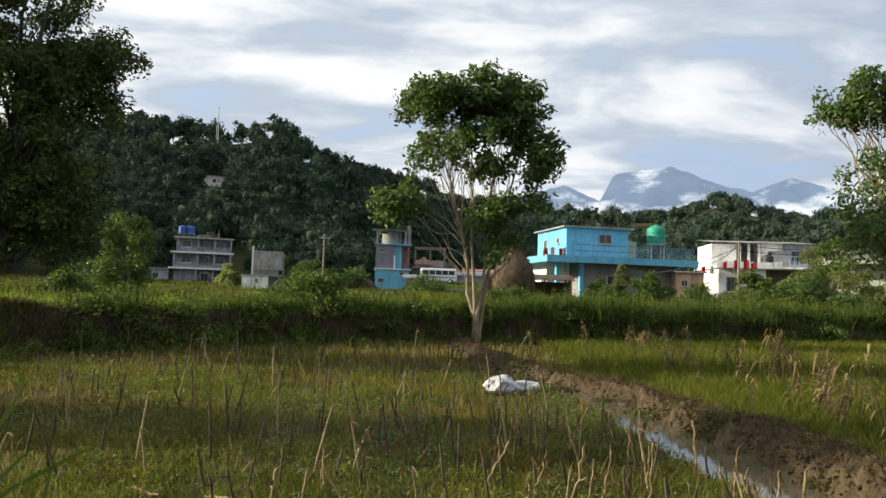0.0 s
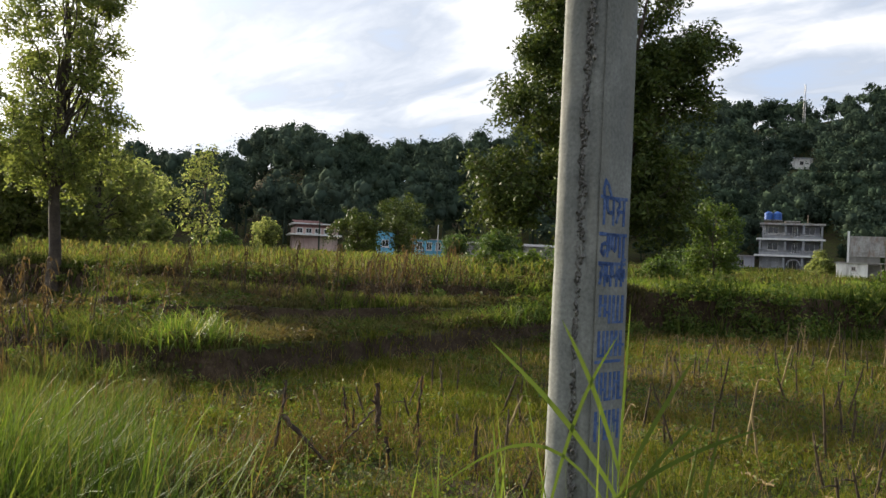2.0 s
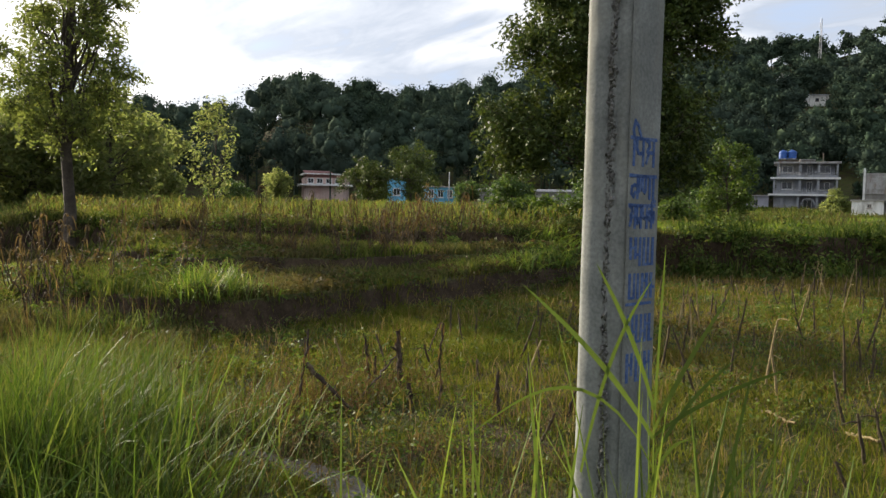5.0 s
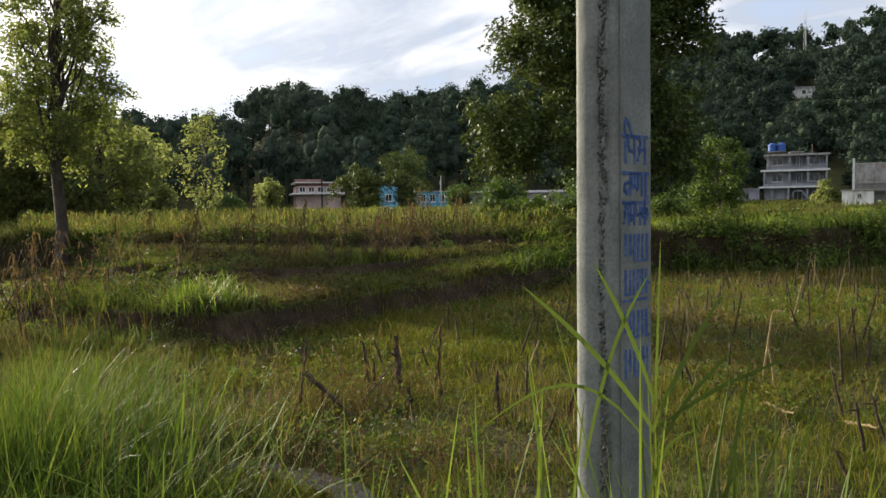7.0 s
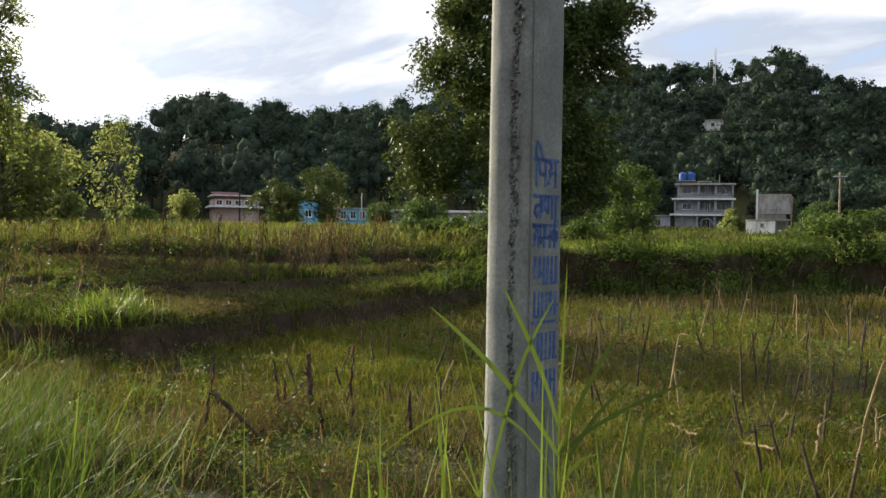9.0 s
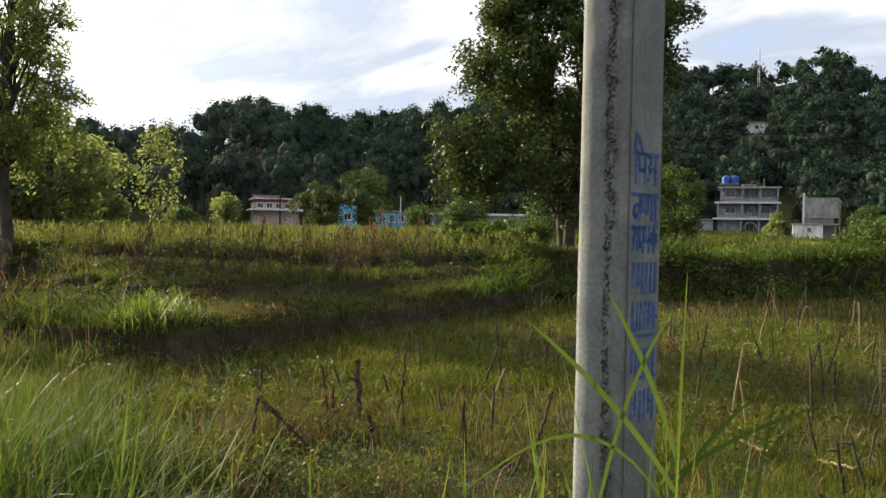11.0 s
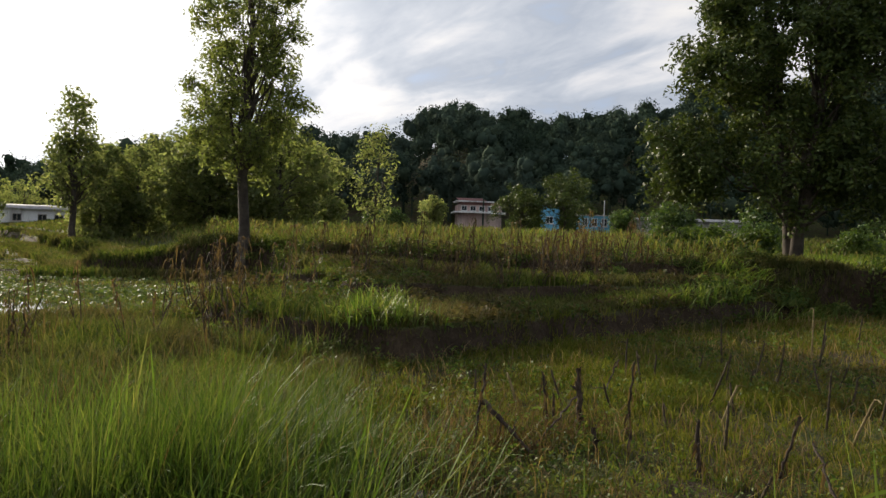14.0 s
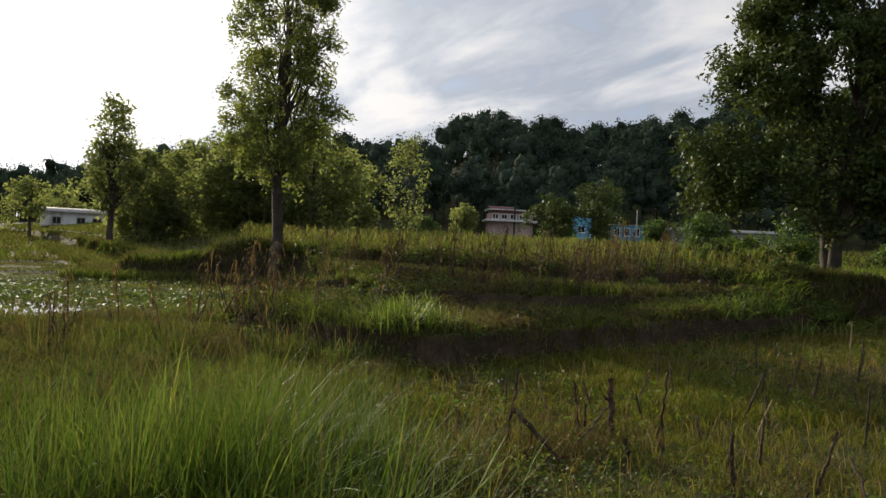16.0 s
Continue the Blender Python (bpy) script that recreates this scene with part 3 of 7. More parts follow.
def field_grass():
    p = np.concatenate([scatter(170000, -9.5, 3.2, 1.8, 8.5), scatter(75000, -10, 4.5, 8.5, 16), scatter(60000, -10, 4, 16, 29)])
    p = p[in_field(p)]
    r = np.hypot(*p.T)
    thin = 0.5 + 0.45 * waves(p[:, 0], p[:, 1], 0.9, 31) + 0.45 * waves(p[:, 0], p[:, 1], 5.0, 34) + 0.3 * waves(p[:, 0], p[:, 1], 12.0, 35)
    p = p[rng.uniform(0, 1, len(p)) < 0.12 + 0.88 * np.clip(thin, 0, 1)]
    r = np.hypot(*p.T)
    h = (0.05 + 0.10 * rng.uniform(0, 1, len(p)) ** 1.6) * (1 + 0.25 * waves(p[:, 0], p[:, 1], 1.3, 32) + 0.25 * waves(p[:, 0], p[:, 1], 6.0, 36)) * (1 + 0.02 * r)
    lush = (p[:, 1] + 0.25 * p[:, 0] + 0.8 * waves(p[:, 0], p[:, 1], 0.9, 33) < 6.3) & (rng.uniform(0, 1, len(p)) < 0.75)
    grow("field_grass", p[lush], h[lush] * 1.1, 0.0025 + 0.0008 * r[lush], 0.6, 0.6, LUSH_GRASS, "short fresh green grass over a fallow paddy field")
    p, h, r = p[~lush], h[~lush], r[~lush]
    grow("field_grass", p, h, 0.0025 + 0.0008 * r, 0.6, 0.6, FIELD_GRASS, "short yellow-green grass over a fallow paddy field")
    tall = scatter(9000, -9.3, 3.0, 2, 27)
    tall = tall[in_field(tall)]
    grow("field_grass", tall, rng.uniform(0.15, 0.32, len(tall)), 0.003 + 0.0006 * np.hypot(*tall.T), 0.45, 0.35, DRY_GRASS, "thin dry seed grass standing in the field")
    lying = scatter(5500, -9, 3.0, 2, 14)
    lying = lying[in_field(lying)]
    grow("dry_litter", lying, rng.uniform(0.05, 0.16, len(lying)), 0.004 + 0.0006 * np.hypot(*lying.T), 1.6, 1.2, DRY_GRASS, "dry straw litter lying among the grass", "straw")


field_grass()


def right_field():
    p = np.concatenate([scatter(40000, 4.2, 13, 6, 16), scatter(60000, 3.5, 24, 16, 38)])
    x, y = p.T
    p = p[(inside_distance(x, y, TERRACE_3) < 0) & (line_distance(x, y, BUND) + 0.15 * waves(x, y, 3.0, 46) > 0.38)]
    r = np.hypot(*p.T)
    grow("field_grass", p, rng.uniform(0.14, 0.42, len(p)), 0.004 + 0.0009 * r, 0.4, 0.4, LUSH_GRASS, "bright green young rice and weeds in a wet field")


right_field()


def bank_grass():
    """Weeds and long grass along the banks and over the low terraces."""
    made = []
    for outline, n, inner, outer in ((TERRACE_1, 26000, 1.0, 0.35), (TERRACE_2, 26000, 1.4, 0.5)):
        p = scatter(n * 5, -22, -7, 3, 19)
        d = inside_distance(p[:, 0], p[:, 1], outline)
        made.append(p[(d > -outer) & (d < inner)][:n])
    p = scatter(400000, -26, 26, 7, 40)
    d = inside_distance(p[:, 0], p[:, 1], TERRACE_3)
    made.append(p[(d > -0.7) & (d < 2.6)][:60000])
    p = scatter(45000, -21, -8.4, 4.6, 18)
    d1 = np.maximum(inside_distance(p[:, 0], p[:, 1], TERRACE_1), inside_distance(p[:, 0], p[:, 1], TERRACE_2))
    made.append(p[(d1 > 0) & (inside_distance(p[:, 0], p[:, 1], TERRACE_3) < 0)])
    p = np.concatenate(made)
    # the steep faces stay half bare
    steep = [inside_distance(p[:, 0], p[:, 1], t) for t in (TERRACE_1, TERRACE_2, TERRACE_3)]
    face = np.any([(d > -0.22) & (d < 0.22) for d in steep], axis=0) & (p[:, 0] < -8.2) & ((p[:, 1] < 16.5) | (p[:, 0] < -11))
    p = p[~face | (rng.uniform(0, 1, len(p)) < 0.15)]
    low = inside_distance(p[:, 0], p[:, 1], TERRACE_1)
    p = p[~((low > -0.3) & (low < 0.10) & (p[:, 0] > -9.8) & (p[:, 1] < 16.5))]
    r = np.hypot(*p.T)
    h = rng.uniform(0.06, 0.24, len(p)) * (1.15 + 0.6 * waves(p[:, 0], p[:, 1], 1.1, 41))
    far = smooth_step(-8, -4, p[:, 0]) * (p[:, 1] > 18)
    h = h * (1 + 1.0 * far + 0.6 * far * smooth_step(0, 6, p[:, 0]))
    h, wide = np.clip(h, 0.06, 1.0), 0.004 + 0.0011 * r
    away = (p[:, 0] > -8.5) & (p[:, 1] > 16)
    grow("bank_grass", p[~away], h[~away], wide[~away], 0.5, 0.45, BANK_GRASS, "rough green grass and weeds on the terrace banks")
    grow("bank_grass", p[away], h[away], wide[away], 0.5, 0.45, FAR_BANK, "dense green grass over the long field bank")


bank_grass()


def bank_weeds():
    """Low broad-leaved weeds over the terraces, the soil bank and the wet corner of the field."""
    p = np.concatenate([scatter(70000, -20, -8.2, 4.4, 18), scatter(16000, -8.0, 2.5, 2.2, 11.0)])
    d = np.maximum(inside_distance(p[:, 0], p[:, 1], TERRACE_1), inside_distance(p[:, 0], p[:, 1], TERRACE_2))
    lump = waves(p[:, 0], p[:, 1], 1.5, 43) + 0.5 * waves(p[:, 0], p[:, 1], 4.0, 44)
    keep = ((d > -0.25) & (lump > -0.25)) | ((p[:, 0] > -8.0) & (d < -0.1) & (lump > 0.35))
    p, lump = p[keep], lump[keep]
    q = scatter(26000, 2.6, 5.8, 5.5, 24)
    q = q[(line_distance(q[:, 0], q[:, 1], BUND) > 0.10) & (line_distance(q[:, 0], q[:, 1], BUND) < 1.3) & (waves(q[:, 0], q[:, 1], 2.2, 45) > 0.45 - 0.55 * (q[:, 0] - np.interp(q[:, 1], [p[1] for p in BUND][::-1], [p[0] for p in BUND][::-1]))) & (line_distance(q[:, 0], q[:, 1], DITCH) > 0.4)]
    c = scatter(60000, 1.5, 5.8, 5.5, 24)
    c = c[(line_distance(c[:, 0], c[:, 1], BUND) < 0.5) & (waves(c[:, 0], c[:, 1], 3.0, 47) + 0.5 * waves(c[:, 0], c[:, 1], 9.0, 48) > 0.35)]
    extra = len(c)
    q = np.concatenate([q, c])
    p, lump = np.concatenate([p, q]), np.concatenate([lump, np.full(len(q), 0.5)])
    d_all = np.maximum(inside_distance(p[:, 0], p[:, 1], TERRACE_1), inside_distance(p[:, 0], p[:, 1], TERRACE_2))
    z = ground_height(p[:, 0], p[:, 1]) + rng.uniform(0.0, 1.0, len(p)) * np.clip(0.10 + 0.22 * lump, 0.04, 0.38) * np.where(d_all < -0.25, 0.35, 1.0)
    z[-extra:] += 0.13
    v, f = leaf_arrays(np.column_stack([p, z]), 0.04 + 0.0034 * np.hypot(*p.T), 0.022 + 0.0014 * np.hypot(*p.T), rng, 0.1)
    tagged(link("weeds", np_mesh("weeds", v, f, WEED)), "low broad-leaved green and brown weeds on the terraces", "weed", kind="stuff")


WEED = leafy("weed_leaves", [(0.035, 0.06, 0.014), (0.06, 0.10, 0.02), (0.10, 0.12, 0.03), (0.09, 0.055, 0.032)], 0.7, 0.35, 0.6, [(0.05, 0.04, 0.02), (0.09, 0.065, 0.03), (0.12, 0.09, 0.045)], 0.15)
bank_weeds()


def pond_edges():
    p = scatter(160000, -40, -13, -8, 9.5)
    d = np.max([inside_distance(p[:, 0], p[:, 1], q) for q in PONDS], axis=0)
    d3 = inside_distance(p[:, 0], p[:, 1], TERRACE_3)
    p = p[(d < -0.02) & (d > -2.8) & (d3 < 0.5)]
    grow("bank_grass", p, np.where(p[:, 1] > 5.5, rng.uniform(0.05, 0.15, len(p)), rng.uniform(0.02, 0.07, len(p))), 0.005 + 0.0011 * np.hypot(*p.T), 0.5, 0.4, BANK_GRASS, "grass on the low bunds between flooded paddies")
    g = scatter(60000, -120, -32, -25, 30)
    g = g[np.max([inside_distance(g[:, 0], g[:, 1], t) for t in PONDS], axis=0) < -0.2]
    grow("meadow_grass", g, rng.uniform(0.12, 0.35, len(g)), 0.02 + 0.0014 * np.hypot(*g.T), 0.5, 0.4, BANK_GRASS, "green paddies stretching away to the far houses")
    q = scatter(46000, -22, -14.4, -4, 7.4)
    q = q[inside_distance(q[:, 0], q[:, 1], PONDS[0]) > 0.15]
    q = q[rng.uniform(0, 1, len(q)) < 0.34 + 0.55 * waves(q[:, 0], q[:, 1], 0.9, 51) + 0.5 * waves(q[:, 0], q[:, 1], 3.0, 52) + 0.10 * (q[:, 1] - 2.5)]
    grow("water_weed", q, rng.uniform(0.03, 0.11, len(q)), 0.02, 0.8, 0.5, MAIZE, "rice seedlings and weeds standing in shallow water", "weed", -0.14)
    c = scatter(26000, -22.3, -14.2, -6, 7.0)
    c = c[(inside_distance(c[:, 0], c[:, 1], PONDS[0]) > 0.1)]
    c = c[rng.uniform(0, 1, len(c)) < 0.42 + 0.5 * waves(c[:, 0], c[:, 1], 0.9, 51) + 0.4 * waves(c[:, 0], c[:, 1], 3.0, 52)]
    v, f = leaf_arrays(np.column_stack([c, rng.uniform(0.03, 0.13, len(c))]), 0.10, 0.065, rng, 0.0, np.tile([0.0, 0.0, 1.0], (len(c), 1)), 0.5)
    tagged(link("pond_leaves", np_mesh("pond_leaves", v, f, POND_LEAF)), "glossy round-leaved weeds floating on the flooded paddy", "weed", kind="stuff")
    e = scatter(110000, -46, -13.5, 2.5, 11.5)
    every = e
    d = inside_distance(e[:, 0], e[:, 1], TERRACE_3)
    keep = (d > -1.6) & (d < 1.2) & (np.max([inside_distance(e[:, 0], e[:, 1], t) for t in PONDS], axis=0) < -0.1)
    e = e[keep]
    face = (d > -0.3) & (d < 0.15) & (rng.uniform(0, 1, len(d)) < 0.6 * (every[:, 0] > -22))
    e = e[~face[keep]]
    grow("bank_grass", e, rng.uniform(0.12, 0.42, len(e)), 0.01 + 0.0012 * np.hypot(*e.T), 0.5, 0.5, BANK_GRASS, "long rough grass over the bank behind the ponds")


pond_edges()


def near_left():
    """The rough grass between the roadside and the ponds."""
    p = scatter(70000, -15, -4.2, -2.5, 6)
    x, y = p.T
    edge = -5.2 - 1.2 * np.clip((y - 2.2), -2, 3)
    p = p[(x < edge) & (inside_distance(x, y, PONDS[0]) < -0.05) & (inside_distance(x, y, TERRACE_1) < 0.1)]
    r = np.hypot(*p.T)
    grow("bank_grass", p, rng.uniform(0.10, 0.42, len(p)) * (1 + 0.45 * waves(p[:, 0], p[:, 1], 1.0, 61) + 0.3 * waves(p[:, 0], p[:, 1], 3.5, 62)) * (1 - 0.55 * smooth_step(-10, -14, p[:, 0])), 0.004 + 0.0008 * r, 0.6, 0.6, BANK_GRASS, "tangled green grass beside the field")
    tufts, dead = [], []
    for _ in range(150):
        x, y = rng.uniform(-14, -6.2), rng.uniform(-2.0, 5.0)
        if x > -5.4 - 1.2 * max(y - 2.2, -2) or inside_distance(np.array([x]), np.array([y]), PONDS[0])[0] > -0.1:
            continue
        z = float(ground_height(x, y))
        tufts += clump_arrays((x, y, z), 26, 0.34, rng.uniform(0.22, 0.55), 0.009, rng, 0.15, (0.08, 0.03), 5)
        if rng.uniform() < 0.45:
            dead += clump_arrays((x, y, z), 12, 0.22, rng.uniform(0.3, 0.75), 0.007, rng, 0.14, (0.05, 0.0), 5)
    v, f = join_arrays(tufts)
    tagged(link("rough_tufts", np_mesh("rough_tufts", v, f, BANK_GRASS)), "rough green and brown grass tufts beside the ponds", "grass", kind="stuff")
    v, f = join_arrays(dead)
    tagged(link("dead_tufts", np_mesh("dead_tufts", v, f, DEAD_LEAF)), "dead brown weed stems among the rough grass", "weed", kind="stuff")



def upper_field():
    """Drying maize on the upper terrace, and green plots beyond."""
    p = scatter(130000, -75, -6, 7, 62)
    x, y = p.T
    r = np.hypot(x, y)
    az = np.degrees(np.arctan2(-x, y))
    inside = (inside_distance(x, y, TERRACE_3) > 0.25) & (az > 31) & (az < 72)
    near = rng.uniform(0, 1, len(p)) < np.clip(1.3 - r / 60, 0.25, 1)
    p = p[inside & (r < 66) & near]
    r = np.hypot(*p.T)
    patchy = 1 + 0.35 * waves(p[:, 0], p[:, 1], 0.7, 57) + 0.25 * waves(p[:, 0], p[:, 1], 2.5, 58)
    grow("maize_field", p, rng.uniform(0.12, 0.42, len(p)) * np.clip(patchy, 0.4, 1.8), 0.010 + 0.0008 * r, 0.5, 0.6, MAIZE, "field of drying yellow-green maize on the upper terrace", "crop")
    # the standing plants: a bare stem and a few leaves each
    p = scatter(26000, -60, -6, 8, 48)
    x, y = p.T
    r, az = np.hypot(x, y), np.degrees(np.arctan2(-x, y))
    p = p[(inside_distance(x, y, TERRACE_3) > 0.6) & (az > 32) & (az < 70) & (r < 50) & (waves(x, y, 0.8, 59) > -0.7)]
    r = np.hypot(*p.T)
    tall = rng.uniform(0.35, 0.85, len(p)) * (1 + 0.2 * waves(p[:, 0], p[:, 1], 0.5, 60))
    grow("maize_stems", p, tall, 0.012 + 0.0006 * r, 0.12, 0.12, DRY_MAIZE, "thin brown maize stems standing over the field", "crop")
    root = np.column_stack([np.repeat(p, 3, axis=0), np.repeat(ground_height(p[:, 0], p[:, 1]), 3) + rng.uniform(0.25, 0.8, 3 * len(p)) * np.repeat(tall, 3)])
    v, f = blade_arrays(root, rng.uniform(0.12, 0.3, len(root)), 0.014 + 0.0007 * np.repeat(r, 3), 0.9, 1.1)
    tagged(link("maize_leaves", np_mesh("maize_leaves", v, f, MAIZE)), "drooping yellow-green leaves on the maize stems", "crop", kind="stuff")
    q = scatter(110000, -60, 45, 18, 130)
    x, y = q.T
    az = np.degrees(np.arctan2(-x, y))
    q = q[(inside_distance(x, y, TERRACE_3) > 1.5) & (az < 32) & (az > -33)]
    r = np.hypot(*q.T)
    grow("meadow_grass", q, rng.uniform(0.12, 0.28, len(q)) * (1 + 0.003 * r), 0.01 + 0.0014 * r, 0.5, 0.4, MEADOW, "sunlit green rice terraces below the village")


upper_field()


def terrace_edges():
    """Longer grass along the steps of the far terraces."""
    q = scatter(260000, -60, 45, 24, 130)
    x, y = q.T
    r, az = np.hypot(x, y), np.degrees(np.arctan2(-x, y))
    climb = (r + 1.5 * waves(x, y, 0.12, 14) - 32) / 16.0
    edge = (climb % 1.0 > 0.90) | (climb % 0.5 > 0.46)
    q = q[edge & (climb > 0) & (az < 33) & (az > -33) & (inside_distance(x, y, TERRACE_3) > 2) & (waves(x, y, 0.25, 53) > -0.5)]
    grow("bank_grass", q, rng.uniform(0.3, 0.75, len(q)) * (1 + 0.4 * waves(q[:, 0], q[:, 1], 0.5, 54)), 0.02 + 0.0012 * np.hypot(*q.T), 0.5, 0.4, BANK_GRASS, "long dark grass along the rims of the village terraces")


terrace_edges()


def bank_shrubs():
    """Low leafy growth mounded over the far bank."""
    edge = np.array([(-9.6, 17.7), (-4.8, 23.5), (0.2, 27.7), (4.2, 29.7), (9.4, 31.7), (15.6, 35.7), (20.6, 37.7), (28, 40)])
    along = np.concatenate([[0], np.cumsum(np.hypot(*np.diff(edge, axis=0).T))])
    pts, outs = [], []
    for k in range(290):
        u = rng.uniform(0, along[-1])
        wide = rng.uniform(0.3, 0.95) if k < 130 else rng.uniform(0.25, 0.5)
        c = np.array([np.interp(u, along, edge[:, 0]) + rng.normal() * 0.5, np.interp(u, along, edge[:, 1]) + rng.normal() * 0.5, 0])
        if k >= 130:
            c[:2] += [0.22 + 0.1 * rng.normal(), -0.22 + 0.1 * rng.normal()]
        c[2] = float(ground_height(c[0], c[1])) - 0.15
        d = rng.normal(size=(300, 3))
        d /= np.linalg.norm(d, axis=1, keepdims=True)
        d[:, 2] = np.abs(d[:, 2])
        bump = 1 + 0.4 * np.sin(5 * d[:, :1] + u) * np.sin(4 * d[:, 1:2] + 2 * u)
        pts.append(c + d * wide * [1, 1, rng.uniform(0.5, 1.0)] * bump * rng.uniform(0.75, 1.1, (300, 1)))
        outs.append(d)
    v, f = leaf_arrays(np.concatenate(pts), 0.13, 0.055, rng, 0.4, np.concatenate(outs), 0.9)
    tagged(link("bank_shrubs", np_mesh("bank_shrubs", v, f, WEED_GREEN)), "low leafy green shrubs and creepers over the field bank", "shrub", kind="stuff")


WEED_GREEN = leafy("creeper_leaves", [(0.04, 0.075, 0.014), (0.065, 0.11, 0.02), (0.11, 0.15, 0.032), (0.15, 0.16, 0.04)], 0.6, 0.4, 0.5, None, 0.2)
bank_shrubs()


def terrace_mounds():
    """Weedy hummocks that break up the lips and tops of the low terraces."""
    r = np.random.default_rng(91)
    lips = [[(-8.4, 5.6), (-8.9, 8), (-9.35, 11.7), (-9.65, 16), (-9.9, 18)], [(-14.0, 4.8), (-12.5, 4.6), (-9.6, 4.7), (-8.4, 5.6)], [(-14.5, 7.0), (-12.3, 7.1), (-10.9, 9.3), (-10.3, 13), (-10.1, 17)], [(-20, 9.2), (-17.2, 10.1), (-13.3, 12.0), (-11.0, 16.0), (-9.8, 17.6)]]
    pts, outs = [], []
    for lip, count in zip(lips, (34, 18, 30, 70)):
        lip = np.array(lip)
        along = np.concatenate([[0], np.cumsum(np.hypot(*np.diff(lip, axis=0).T))])
        for _ in range(count):
            u = r.uniform(0, along[-1])
            c = np.array([np.interp(u, along, lip[:, 0]) - abs(r.normal()) * 0.7 - 0.25, np.interp(u, along, lip[:, 1]) + r.normal() * 0.4, 0.0])
            c[2] = float(ground_height(c[0], c[1])) - 0.06
            wide, m = r.uniform(0.16, 0.5) * (1.0 + 0.35 * (count == 70)), 260
            d = r.normal(size=(m, 3))
            d /= np.linalg.norm(d, axis=1, keepdims=True)
            d[:, 2] = np.abs(d[:, 2])
            pts.append(c + d * wide * [1, 1, r.uniform(0.35, 0.8)] * r.uniform(0.5, 1.15, (m, 1)))
            outs.append(d)
    pts, outs = np.concatenate(pts), np.concatenate(outs)
    pick = waves(pts[:, 0], pts[:, 1], 1.2, 92) + 0.4 * r.normal(size=len(pts)) > 0.1
    for keep, mat, label in ((pick, WEED_GREEN, "leafy green weeds mounded over the terrace lips"), (~pick, WEED, "brown and dark green weeds mounded over the terrace lips")):
        v, f = leaf_arrays(pts[keep], 0.085, 0.034, r, 0.3, outs[keep], 1.0)
        tagged(link("terrace_weeds", np_mesh("terrace_weeds", v, f, mat)), label, "weed", kind="stuff")


terrace_mounds()


def leafy_mounds():
    """Two large bushy hummocks where the low terraces meet, and a few beside them."""
    r = np.random.default_rng(95)
    for x, y, wide, tall in ((-10.2, 14.4, 0.7, 0.36), (-9.75, 16.1, 0.5, 0.28), (-11.0, 17.0, 0.5, 0.4), (-11.8, 13.0, 0.45, 0.3), (-9.3, 17.7, 0.45, 0.35)):
        m = 1500
        d = r.normal(size=(m, 3))
        d /= np.linalg.norm(d, axis=1, keepdims=True)
        d[:, 2] = np.abs(d[:, 2])
        bump = 1 + 0.22 * np.sin(4 * d[:, :1] + x) * np.sin(5 * d[:, 1:2] + y) + 0.12 * r.normal(size=(m, 1))
        pts = np.array([x, y, float(ground_height(x, y)) - 0.08]) + d * [wide, wide, tall] * bump
        v, f = leaf_arrays(pts, 0.13, 0.042, r, 0.35, d, 0.8)
        tagged(link("leafy_bush", np_mesh("leafy_bush", v, f, WEED_GREEN)), "low rounded leafy green bush on the terrace edge", "bush", "bushes on the terrace edge")


leafy_mounds()


def field_weeds():
    """Small glossy weeds growing in patches through the short field grass."""
    r = np.random.default_rng(97)
    c = np.column_stack([r.uniform(-8.6, 2.8, 5200), 2.4 + 14.0 * r.uniform(0, 1, 5200) ** 1.25])
    lump = waves(c[:, 0], c[:, 1], 1.1, 61) + 0.6 * waves(c[:, 0], c[:, 1], 3.4, 62)
    c = c[in_field(c) & (lump > -0.15)]
    stems, n = c.repeat(11, axis=0), 11
    size = r.uniform(0.5, 1.3, len(c)).repeat(n)
    p = stems + r.normal(size=stems.shape) * 0.05 * size[:, None]
    z = ground_height(p[:, 0], p[:, 1]) + r.uniform(0.02, 0.15, len(p)) * size
    dist = np.hypot(*p.T)
    v, f = leaf_arrays(np.column_stack([p, z]), (0.024 + 0.0028 * dist) * size, (0.009 + 0.0011 * dist) * size, r, 0.25)
    tagged(link("field_weeds", np_mesh("field_weeds", v, f, WEED_GREEN)), "small bright green weeds in patches through the field grass", "weed", kind="stuff")


field_weeds()


